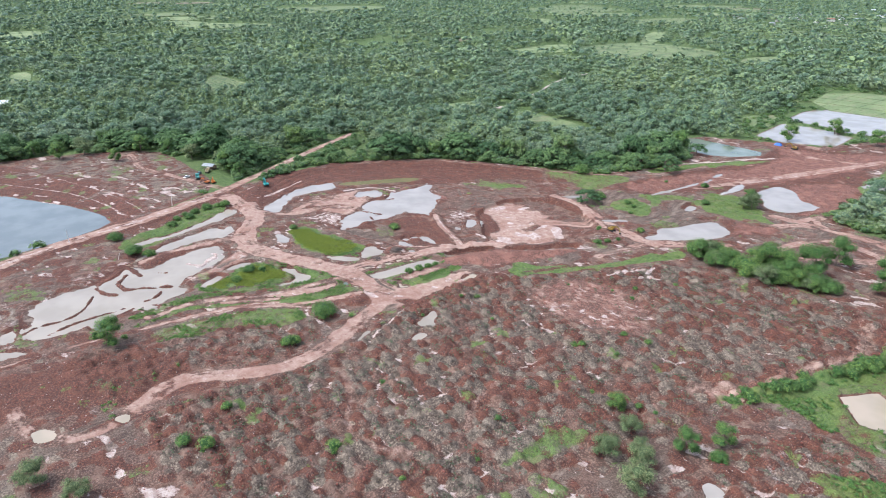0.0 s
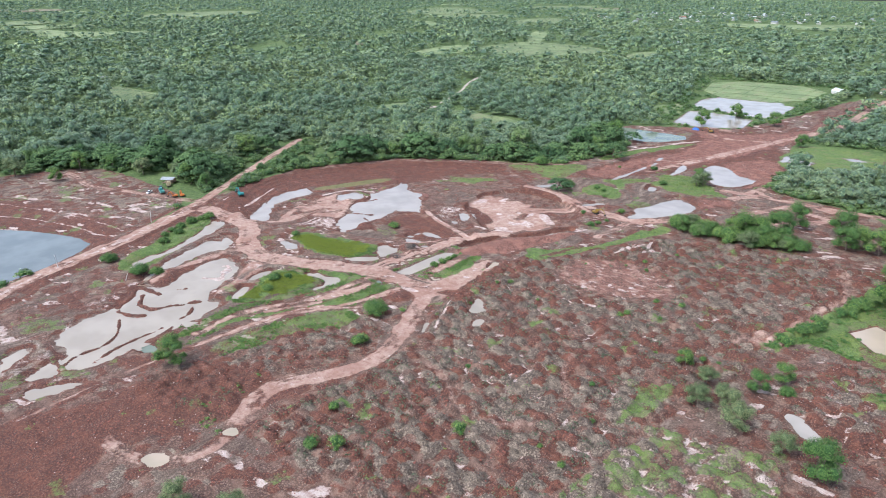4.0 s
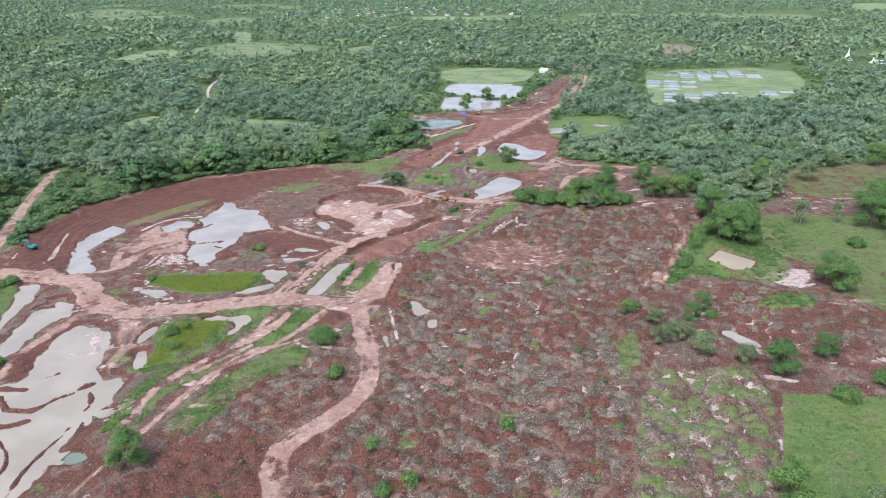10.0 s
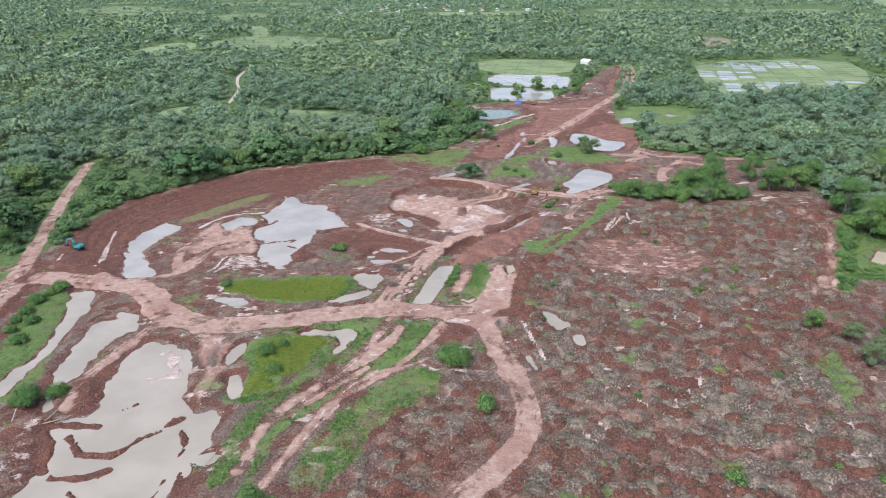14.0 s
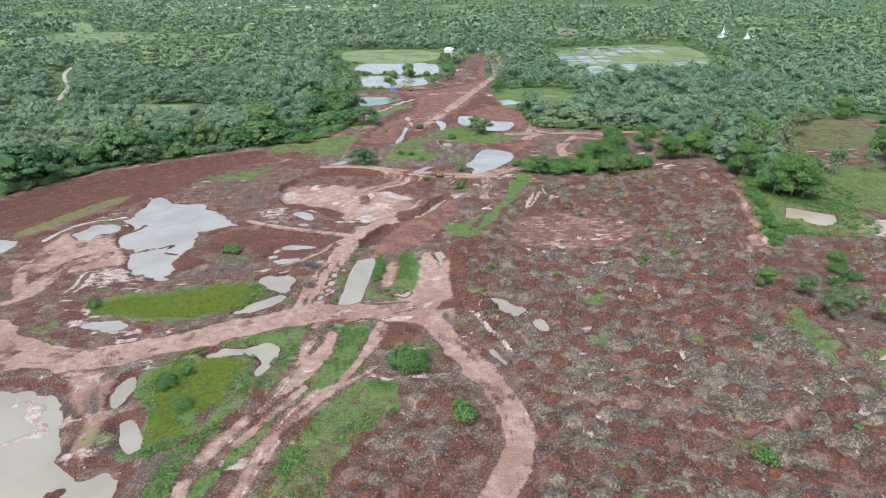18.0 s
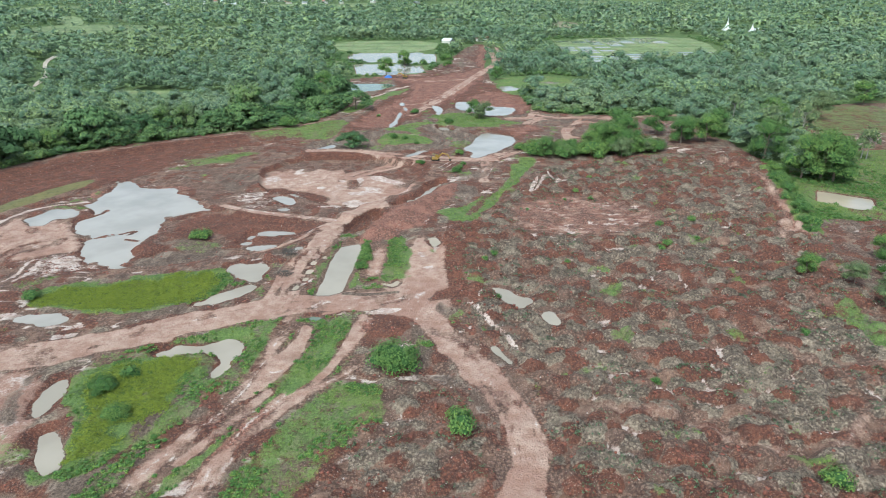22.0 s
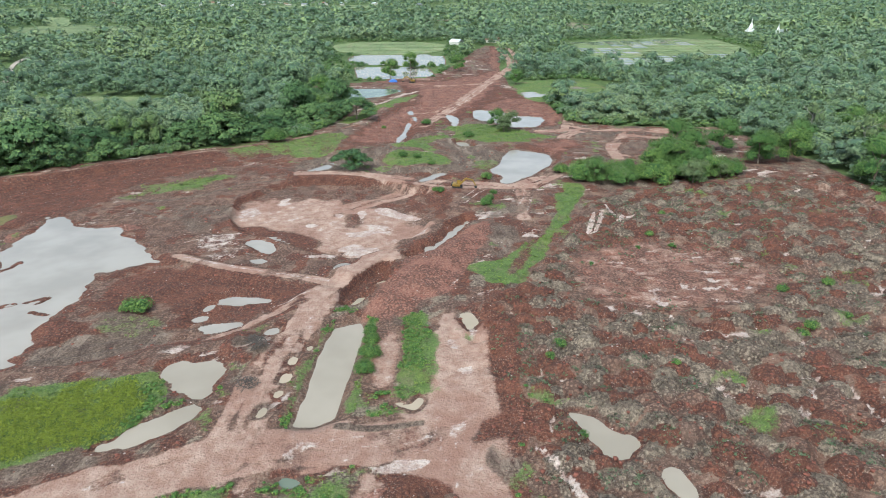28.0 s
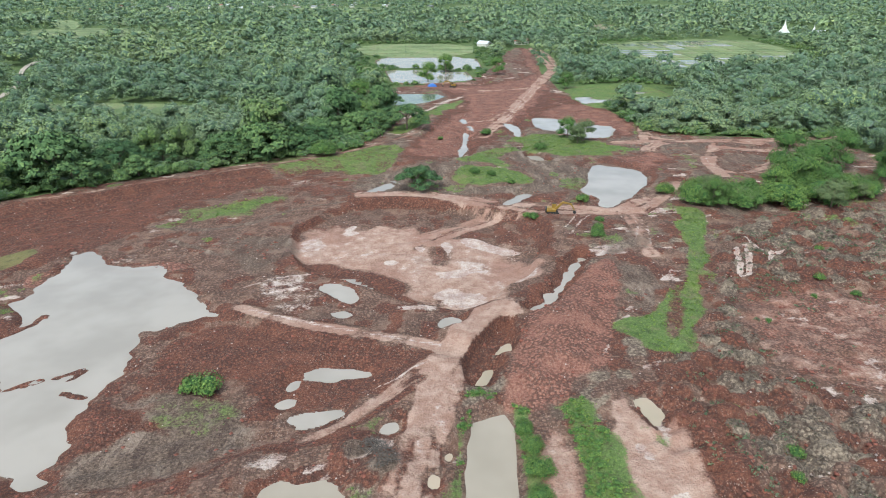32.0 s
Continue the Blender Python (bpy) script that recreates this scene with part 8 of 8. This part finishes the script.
WHITE, RED, GREY = "low house with a pale metal roof among trees", "low house with a red tile roof among trees", "low house with a grey metal roof among trees"
spots = [(38, 665), (81, 696), (-348.1, 387.9), (456, 1379), (225, 1678), (497, 1163), (431, 1666), (-345, 1139), (-946, 1833), (-962, 1768)]
for (x, y), m, label in zip(spots, (tin_white, tile_red, tile_red, tin_white, tin_white, tile_red, tin_grey, tin_white, tin_white, tile_red), (WHITE, RED, RED, WHITE, WHITE, RED, GREY, WHITE, WHITE, RED)):
    house(x, y, 14, 9, 3.4, (x * 13) % 180, m, label)
for (x, y), m, label in zip([(-699, 164), (-535, -91), (-903, 2351), (-708, 2076), (-602, 1919), (-586, 1746), (-693, 2260), (-929, 2940)], (tin_grey, tin_white, tin_white, tile_red, tin_white, tin_white, tin_grey, tin_white), (GREY, WHITE, WHITE, RED, WHITE, WHITE, GREY, WHITE)):
    house(x, y, 15, 10, 3.6, (x * 17) % 180, m, label)
r = np.random.default_rng(8)
for k in range(60):
    x, y = -600 + r.normal() * 170, 2200 + r.normal() * 240
    which = int(r.integers(0, 4))
    house(x, y, r.uniform(12, 22), r.uniform(9, 13), r.uniform(4, 7), r.uniform(0, 180), (tin_white, tin_white, tile_red, tin_grey)[which], (WHITE, WHITE, RED, GREY)[which])


def stupa(x, y, scale):
    """A white bell-shaped stupa on a stepped base."""
    ob = new("stupa")
    tagged(ob, "white bell-shaped stupa with a tall spire", "stupa", "white stupas")
    for k, (w, h) in enumerate(((11, 1.4), (9, 1.4), (7.2, 1.4))):
        box_part("terrace", (w, w, h), (0, 0, 0.7 + k * 1.4), white_paint, ob, bevel=0.12)
    rows = [(3.2, 4.2), (3.1, 5.2), (2.5, 6.6), (2.0, 8.2), (1.4, 9.6), (1.3, 10.0), (0.9, 11.2), (0.55, 13.5), (0.25, 16.0), (0.05, 18.5)]
    bm = bmesh.new()
    rings = [[bm.verts.new((rad * math.cos(a * 0.3927), rad * math.sin(a * 0.3927), z)) for a in range(16)] for rad, z in rows]
    for lo, hi in zip(rings, rings[1:]):
        for a in range(16):
            bm.faces.new((lo[a], lo[(a + 1) % 16], hi[(a + 1) % 16], hi[a]))
    bmesh.ops.recalc_face_normals(bm, faces=bm.faces[:])
    part("bell", bm, white_paint, ob)
    ob.matrix_world = pose(x, y, 0) @ Matrix.Scale(scale, 4)


stupa(*[(467, 887), (492, 857)][0], 1.05)
stupa(*[(467, 887), (492, 857)][1], 0.75)
box = new("shrine")
tagged(box, "low white shrine hall beside a stupa", "shrine")
box_part("wall", (12, 8, 4), (0, 0, 2), white_paint, box)
box_part("roof", (14, 10, 0.8), (0, 0, 4.4), tin_white, box)
box.matrix_world = pose([(467, 887), (492, 857)][1][0] + 9, [(467, 887), (492, 857)][1][1] - 4, 0)


# ---- machines, yard and posts ----
def bar_between(name, p, q, w, h, mat, parent, taper=0.7):
    """A box girder from p to q, tapering to its far end."""
    p, q = Vector(p), Vector(q)
    bm = bmesh.new()
    bmesh.ops.create_cube(bm, size=1.0)
    for v in bm.verts:
        s = taper if v.co.x > 0 else 1.0
        v.co = Vector((v.co.x * (q - p).length, v.co.y * w, v.co.z * h * s))
    bmesh.ops.bevel(bm, geom=bm.edges[:], offset=0.03, segments=1, affect="EDGES")
    bm.transform(Matrix.Translation((p + q) / 2) @ (q - p).to_track_quat("X", "Z").to_matrix().to_4x4())
    return part(name, bm, mat, parent)


def excavator(x, y, turn, paint, label, swing=0.0, reach=1.0, scale=1.0):
    """A tracked digger; turn: the way its tracks point, swing: its house over them."""
    ob = new("excavator")
    tagged(ob, label, "excavator", "excavators")
    for side in (-1, 1):
        bm = bmesh.new()
        outline = [(-1.9, 0.1), (-2.1, 0.45), (-1.85, 0.85), (1.85, 0.85), (2.1, 0.45), (1.9, 0.1), (1.4, 0.0), (-1.4, 0.0)]
        a = [bm.verts.new((u, side * 1.2 - 0.3, v)) for u, v in outline]
        b = [bm.verts.new((u, side * 1.2 + 0.3, v)) for u, v in outline]
        bm.faces.new(a), bm.faces.new(b[::-1])
        for i in range(8):
            bm.faces.new((a[i], b[i], b[(i + 1) % 8], a[(i + 1) % 8]))
        bmesh.ops.recalc_face_normals(bm, faces=bm.faces[:])
        track = part("track", bm, steel_dark, ob)
        for k in range(7):
            box_part("track_shoe", (0.34, 0.66, 0.06), (-1.65 + k * 0.55, side * 1.2, 0.88), rubber, track, bevel=0.01)
    box_part("track_frame", (2.6, 1.9, 0.45), (0, 0, 0.55), steel_dark, ob)
    bm = bmesh.new()
    bmesh.ops.create_cone(bm, cap_ends=True, segments=20, radius1=0.75, radius2=0.75, depth=0.3, matrix=pose(0, 0, 0.92))
    part("slew_ring", bm, steel_dark, ob)

    def place(u, v, w):
        a = radians(swing)
        return (u * math.cos(a) - v * math.sin(a), u * math.sin(a) + v * math.cos(a), w)

    box_part("body", (2.9, 2.6, 0.75), place(-0.35, 0, 1.42), paint, ob, swing, 0.08)
    box_part("engine_hood", (1.5, 2.4, 0.5), place(-0.95, 0, 2.0), paint, ob, swing, 0.1)
    box_part("counterweight", (0.6, 2.6, 1.0), place(-2.0, 0, 1.6), steel_dark if paint is digger_yellow else paint, ob, swing, 0.15)
    cab = box_part("cab", (1.5, 0.95, 1.55), place(0.55, 0.78, 2.55), paint, ob, swing, 0.1)
    box_part("windscreen", (0.06, 0.8, 1.1), place(1.3, 0.78, 2.65), pane, cab, swing, 0.01)
    box_part("side_window", (1.1, 0.06, 0.75), place(0.55, 1.26, 2.8), pane, cab, swing, 0.01)
    box_part("roof_panel", (1.3, 0.8, 0.08), place(0.55, 0.78, 3.36), steel_dark, cab, swing, 0.01)
    p0, p1 = place(0.9, -0.2, 1.7), place(0.9 + 2.4 * reach, -0.2, 4.2)
    p2 = place(0.9 + 4.9 * reach, -0.2, 3.7)
    p3 = place(0.9 + 6.3 * reach, -0.2, 1.5)
    bar_between("boom", p0, p1, 0.5, 0.75, paint, ob, 0.85)
    bar_between("boom", p1, p2, 0.5, 0.65, paint, ob, 0.75)
    bar_between("stick", Vector(p2) + Vector((0, 0, 0.3)), p3, 0.38, 0.5, paint, ob, 0.6)
    bar_between("cylinder", place(1.3, -0.2, 1.5), place(0.9 + 2.2 * reach, -0.2, 3.6), 0.16, 0.16, steel_dark, ob, 1.0)
    bar_between("cylinder", place(0.9 + 2.8 * reach, -0.2, 4.5), place(0.9 + 5.0 * reach, -0.2, 4.2), 0.14, 0.14, steel_dark, ob, 1.0)
    bm = bmesh.new()
    block(bm, (1.0, 1.1, 0.9), (0, 0, 0), 0, 0.2)
    bm.transform(Matrix.Translation(Vector(p3) + Vector((0, 0, -0.5))) @ pose(0, 0, 0, 0, 25, swing))
    part("bucket", bm, steel_dark, ob)
    ob.matrix_world = pose(x, y, ground_z(x, y) - 0.03, 0, 0, turn) @ Matrix.Scale(scale, 4)
    return ob


excavator(28.0, 126.5, 0, digger_yellow, "yellow tracked excavator with its arm stretched over a bank", -8, 1.0, 0.88)
excavator(1.5, 372.0, 170, digger_yellow, "yellow tracked excavator on the red ground by the fish ponds", 20, 0.9)
excavator(-146.5, 14.0, 160, digger_teal, "teal tracked excavator on the red pit bank", 15, 0.85)
excavator(*[(-51.0, -158.6)][0], 30, digger_yellow, "yellow tracked excavator at work on a tan bank", 10, 0.9)
YARD = [(-203.2, -1.5), (-196.1, -5.3), (-195.4, -11.0), (-185.9, -15.1), (-191.2, -20.2), (-172.9, -13.7), (-170.5, -10.3), (-157.0, 18.3)]
excavator(*YARD[5], 200, digger_orange, "orange excavator parked in the dirt yard", 30, 0.6, 0.8)
excavator(*YARD[6], 190, digger_orange, "orange excavator parked beside another one", -20, 0.6, 0.8)


def wheel(parent, x, y, rad, wide=0.28):
    bm = bmesh.new()
    bmesh.ops.create_cone(bm, cap_ends=True, segments=18, radius1=rad, radius2=rad, depth=wide, matrix=pose(x, y, rad, 90, 0, 0))
    bmesh.ops.bevel(bm, geom=[e for e in bm.edges if e.calc_length() < rad * 0.5], offset=0.03, segments=1, affect="EDGES")
    w = part("wheel", bm, rubber, parent)
    bm = bmesh.new()
    bmesh.ops.create_cone(bm, cap_ends=True, segments=14, radius1=rad * 0.55, radius2=rad * 0.5, depth=wide + 0.04, matrix=pose(x, y, rad, 90, 0, 0))
    part("rim", bm, tin_grey, w)


def truck(x, y, turn, paint, label, long=6.4, bed=True):
    ob = new("truck")
    tagged(ob, label, "truck", "vehicles in the yard")
    box_part("chassis", (long, 1.0, 0.3), (0, 0, 0.8), steel_dark, ob)
    cab = box_part("cab", (1.7, 2.1, 1.7), (long / 2 - 0.9, 0, 1.75), paint, ob, bevel=0.15)
    box_part("windscreen", (0.06, 1.8, 0.75), (long / 2 - 0.05, 0, 2.05), pane, cab, bevel=0.01)
    for side in (-1, 1):
        box_part("side_window", (0.9, 0.06, 0.6), (long / 2 - 0.8, side * 1.05, 2.1), pane, cab, bevel=0.01)
    body = box_part("cargo_bed", (long - 2.2, 2.3, 0.2), (-0.9, 0, 1.1), paint, ob, bevel=0.03)
    for side in (-1, 1):
        box_part("side_board", (long - 2.2, 0.1, 1.0 if bed else 0.5), (-0.9, side * 1.12, 1.6), paint, body, bevel=0.02)
    box_part("tailboard", (0.1, 2.2, 0.9), (-long / 2 + 0.22, 0, 1.6), paint, body, bevel=0.02)
    for u in (long / 2 - 1.1, -long / 2 + 1.2):
        for side in (-1, 1):
            wheel(ob, u, side * 0.95, 0.48)
    ob.matrix_world = pose(x, y, ground_z(x, y), 0, 0, turn)


def car(x, y, turn, paint, label):
    ob = new("car")
    tagged(ob, label, "car", "vehicles in the yard")
    bm = block(bmesh.new(), (4.4, 1.75, 0.65), (0, 0, 0.72), 0, 0.14)
    part("body", bm, paint, ob)
    bm = bmesh.new()
    block(bm, (2.3, 1.6, 0.62), (-0.2, 0, 1.3))
    for v in bm.verts:
        if v.co.z > 1.4:
            v.co.x, v.co.y = v.co.x * 0.72, v.co.y * 0.86
    bmesh.ops.bevel(bm, geom=bm.edges[:], offset=0.08, segments=1, affect="EDGES")
    cabin = part("cabin", bm, pane, ob)
    box_part("roof", (1.5, 1.25, 0.06), (-0.2, 0, 1.62), paint, cabin, bevel=0.02)
    for u in (1.35, -1.35):
        for side in (-1, 1):
            wheel(ob, u, side * 0.8, 0.33, 0.22)
    ob.matrix_world = pose(x, y, ground_z(x, y), 0, 0, turn)


truck(*YARD[1], 150, truck_sand, "sand-coloured truck parked beside the hut")
truck(*YARD[3], 165, truck_teal, "pale teal truck with a covered load", 7.0)
car(*YARD[2], 150, car_blue, "dark blue pickup car in the dirt yard")
car(*YARD[4], 120, white_paint, "white car at the edge of the yard")

hut = new("hut")
tagged(hut, "open work hut with a grey tin roof", "hut")
for u in (-3.4, 0.0, 3.4):
    for v in (-2.4, 2.4):
        box_part("post", (0.18, 0.18, 2.7), (u, v, 1.3), timber, hut, bevel=0.02)
for side in (-1, 1):
    bm = block(bmesh.new(), (8.6, 3.3, 0.08), (0, side * 1.45, 3.2), 0, 0.01)
    for k in range(11):
        block(bm, (0.12, 3.25, 0.06), (-4.0 + k * 0.8, side * 1.45, 3.26))
    bmesh.ops.rotate(bm, cent=(0, side * 1.45, 3.2), matrix=Matrix.Rotation(-side * 0.36, 3, "X"), verts=bm.verts)
    part("roof", bm, tin_grey, hut, "corrugated grey tin roof")
box_part("back_wall", (6.8, 0.1, 2.2), (0, 2.4, 1.3), timber, hut)
box_part("platform", (6.6, 4.6, 0.3), (0, 0, 0.4), timber, hut)
hut.matrix_world = pose(YARD[0][0], YARD[0][1], ground_z(*YARD[0]), 0, 0, 35)

for (x, y), tall, lean in zip([(-140.9, -43.4), (-114.4, -98.4), (-79.9, -84.0)], (7.0, 6.5, 4.5), (7, -4, 28)):
    ob = new("pole")
    tagged(ob, "thin pale leaning concrete pole on the bank", "pole", "poles along the road")
    bm = bmesh.new()
    bmesh.ops.create_cone(bm, cap_ends=True, segments=8, radius1=0.17, radius2=0.10, depth=tall, matrix=pose(0, 0, tall / 2 - 0.3))
    part("shaft", bm, concrete, ob)
    box_part("crossarm", (1.0, 0.1, 0.1), (0, 0, tall - 0.9), timber, ob, bevel=0.02)
    ob.matrix_world = pose(x, y, ground_z(x, y), 0, lean, 20)
for k, (dx, dy, long, a) in enumerate(((0, 0, 5.5, 20), (2.0, 1.2, 4.5, 55), (-1.5, 2.0, 4.0, 80))):
    x, y = [(-70.6, -81.8), (-79.3, -85.3)][0][0] + dx, [(-70.6, -81.8), (-79.3, -85.3)][0][1] + dy
    bm = bmesh.new()
    bmesh.ops.create_cone(bm, cap_ends=True, segments=7, radius1=0.16, radius2=0.11, depth=long, matrix=pose(0, 0, 0, 0, 78, 0))
    ob = part("log", bm, timber)
    tagged(ob, "grey timber log lying across the ditch bank", "log", "logs by the ditch")
    ob.matrix_world = pose(x, y, ground_z(x, y) + 0.55, 0, 0, a)
r = np.random.default_rng(44)
for x, y, wide in ((-11.2, 20.3, 2.4), (-13.3, 23.7, 1.8), (-10.3, 9.7, 2.1)):
    bm = bmesh.new()
    for k in range(70):
        a, q, long = r.uniform(0, 6.283), wide * math.sqrt(r.uniform(0, 0.8)), r.uniform(0.8, 2.4)
        m = pose(math.cos(a) * q, math.sin(a) * q, 0.25 + 0.9 * (1 - q / wide) * r.uniform(0.3, 1.0), 0, 90 + r.uniform(-35, 35), r.uniform(0, 360))
        bmesh.ops.create_cone(bm, cap_ends=True, segments=5, radius1=0.055, radius2=0.025, depth=long, matrix=m)
    ob = part("deadwood_heap", bm, dark_brush)
    tagged(ob, "dark tangled heap of deadwood beside the road", "deadwood", kind="stuff")
    ob.matrix_world = pose(x, y, ground_z(x, y))
tarp = new("tarpaulin")
tagged(tarp, "blue tarpaulin over stores beside an excavator", "tarpaulin")
bm = bmesh.new()
bmesh.ops.create_grid(bm, x_segments=8, y_segments=6, size=1.0)
for v in bm.verts:
    e = max(abs(v.co.x), abs(v.co.y))
    v.co.z = 1.9 * (1 - e ** 3) + 0.15 * math.sin(v.co.x * 7) * math.cos(v.co.y * 5)
    v.co.x, v.co.y = v.co.x * 3.0, v.co.y * 2.2
part("cover", bm, blue_sheet, tarp)
tarp.matrix_world = pose(-12.0, 374.0, ground_z(-12, 374), 0, 0, 20)

# the single trees of the forest edge
EDGE_KINDS = [make_tree("tree", 101 + k, 1.12, 1.0, flat_blobs, 30, 2600, 0.060, rain_leaf, bark, "wide dark green rain tree at the forest edge") for k in range(3)]
EDGE_KINDS += [make_tree("tree", 111 + k, 1.75, 0.9, crown_blobs, 14, 2400, 0.066, thicket_leaf if k else rain_leaf, bark, "tall full-crowned broadleaf tree at the forest edge") for k in range(2)]
r = np.random.default_rng(36)
for k, (x, y, rad) in enumerate(EDGE_SPOTS):
    src = EDGE_KINDS[k] if k < 5 else EDGE_KINDS[int(r.choice(5, p=(0.24, 0.22, 0.22, 0.16, 0.16)))]
    m = pose(x, y, ground_z(x, y) - 0.1, 0, 0, r.uniform(0, 360)) @ Matrix.Diagonal((rad, rad, rad * r.uniform(0.9, 1.2), 1))
    if k < 5:
        src.matrix_world = m
    else:
        src = copy_thing(src, pose(0, 0, 0))
        src.matrix_basis = m
    tagged(src, group="trees along the forest edge")

# more trees and shrubs
for kind, scale, (x, y) in zip(
    "round round round round bare bare round round olive bare bare olive".split(),
    (1.0, 1.2, 1.5, 1.6, 1.2, 1.3, 1.6, 1.2, 1.2, 1.0, 0.9, 1.2), [(148.1, 162.1), (166.1, 171.6), (171.0, 98.4), (180.6, 93.0), (186.8, 199.9), (208.5, 170.0), (254.6, 155.1), (254.7, 128.9), (254.0, 113.1), (213.7, 126.4), (231.5, 132.1), (238.1, 211.1)]):
    plant(kind, x, y, scale)
for kind, scale, (x, y) in zip(
    "olive round round bare round shrub round round shrub round shrub olive".split(),
    (1.0, 1.3, 1.2, 1.2, 1.1, 1.2, 1.3, 1.3, 0.8, 1.1, 0.9, 1.2), [(261.5, 246.9), (291.2, 256.2), (287.5, 203.9), (217.9, 188.7), (212.2, 211.8), (191.6, 141.2), (268.7, 132.0), (273.4, 179.0), (231.3, 100.7), (206.2, 56.8), (217.1, 65.1), (239.7, 48.3)]):
    plant(kind, x, y, scale)
for kind, scale, (x, y) in zip(
    "olive olive shrub shrub tuft tuft tuft round olive olive olive shrub".split(),
    (0.7, 0.6, 0.75, 0.6, 1.5, 1.5, 1.2, 0.66, 0.6, 0.5, 0.66, 0.5), [(57.0, -132.7), (69.0, -124.5), (-105.9, -79.7), (-78.3, -71.1), (90.9, -66.4), (64.9, -97.5), (56.9, -82.8), (147.8, 9.9), (134.8, 3.0), (141.0, -1.0), (144.4, -4.0), (155.5, 14.0)]):
    plant(kind, x, y, scale)
for kind, scale, (x, y) in zip(
    "shrub tuft shrub tuft tuft shrub tuft olive shrub shrub tuft tuft".split(),
    (0.8, 0.8, 0.55, 1.2, 1.6, 0.5, 1.2, 0.7, 0.8, 0.5, 1.4, 1.5), [(-82.6, -76.6), (-5.0, -97.8), (-33.0, -41.0), (22.5, -33.4), (33.8, -51.4), (-26.5, -49.3), (-29.5, -36.8), (51.3, 211.3), (-12.2, 164.5), (34.4, 200.6), (-68.2, -3.9), (-44.5, 41.0)]):
    plant(kind, x, y, scale)
r = np.random.default_rng(33)
patch = rounded([(29.8, 29.1), (33.6, 46.1), (53.6, 64.7), (69.8, 119.1), (164.8, 140.1), (165.1, 109.0), (155.9, 76.8), (150.4, 50.1), (133.4, -7.3), (126.6, -52.3), (120.9, -94.0), (49.0, -110.5), (42.1, -91.7), (47.6, -70.3), (49.1, -48.6), (35.6, -7.5)], True, 1)
count = 0
while count < 22:
    x, y = r.uniform(40, 160), r.uniform(-110, 130)
    if distance_to(patch, np.array([x]), np.array([y]), True)[0] < -3 and value_noise(np.array([x]), np.array([y]), 30.0, 66)[0] > 0.45:
        plant("tuft", x, y, r.uniform(0.35, 0.95))
        count += 1
r = np.random.default_rng(34)
for k in range(24):
    t = k / 23
    plant(("shrub", "round", "shrub", "olive")[int(r.integers(0, 4))], 70 + 54 * t + r.normal() * 2.5, 132 + 11 * t + r.normal() * 5.5, r.uniform(0.35, 1.05) * (1.2 if 0.35 < t < 0.8 else 0.75))
for x, y, s in ((98, 139, 0.95), (108, 143, 1.1), (116, 150, 1.3), (88, 136, 0.6)):
    plant("round", x, y, s)
for x, y, s in ((9.5, 24.0, 0.35), (9.8, 19.0, 0.42), (9.2, 14.0, 0.38), (8.8, 28.5, 0.3)):
    plant("shrub", x, y, s)

for k, (x, y) in enumerate([(-120.4, -42.3), (-122.2, -36.6), (-125.0, -29.4), (-125.3, -23.4), (-109.8, -52.1), (-124.2, -19.4), (-117.4, -47.5), (-115.7, -41.3)]):
    plant("shrub", x, y, 0.42 + 0.09 * (k % 3))

for k, (x, y) in enumerate([(39.6, 117.3), (37.9, 111.2), (36.4, 105.9), (20.6, 125.8), (22.4, 123.8), (38.6, 136.1), (18.8, 153.8), (12.9, 163.9), (7.2, 166.0), (-5.1, 220.1)]):
    plant("shrub", x, y, 0.26 + 0.07 * (k % 3))

for k, (x, y) in enumerate([(-142.4, 150.2), (-124.0, 150.3), (-116.4, 167.3), (-106.3, 178.8), (-84.7, 182.9), (-71.2, 196.0), (-56.3, 210.5), (-35.3, 232.4), (-20.7, 240.9), (-33.0, 296.6)]):
    plant("rain", x, y, 0.75 + 0.16 * (k % 3))

for k, (x, y) in enumerate([(-326.1, -103.2), (-307.3, -90.6), (-288.8, -78.0), (-290.2, -61.8), (-259.5, -47.7), (-259.9, -11.9), (-233.2, -4.0), (-190.6, 6.6), (-175.0, 8.3), (-208.8, 7.3), (-275.2, -27.4), (-329.9, -116.6)]):
    plant(("olive", "round", "round")[k % 3], x, y, 0.8 + 0.15 * (k % 4))
for x, y in [(-15.1, 395.6), (-49.3, 301.8)]:
    plant("round", x, y, 1.25)
r = np.random.default_rng(35)
edging = rounded([(166.6, 126.5), (173.0, 119.1), (159.2, 70.8), (145.2, 37.6), (138.3, 36.0), (152.0, 76.0)], True, 1)
count = 0
while count < 34:
    x, y = r.uniform(edging[:, 0].min(), edging[:, 0].max()), r.uniform(edging[:, 1].min(), edging[:, 1].max())
    if distance_to(edging, np.array([x]), np.array([y]), True)[0] < -0.5:
        plant("tuft", x, y, r.uniform(0.7, 1.7))
        count += 1
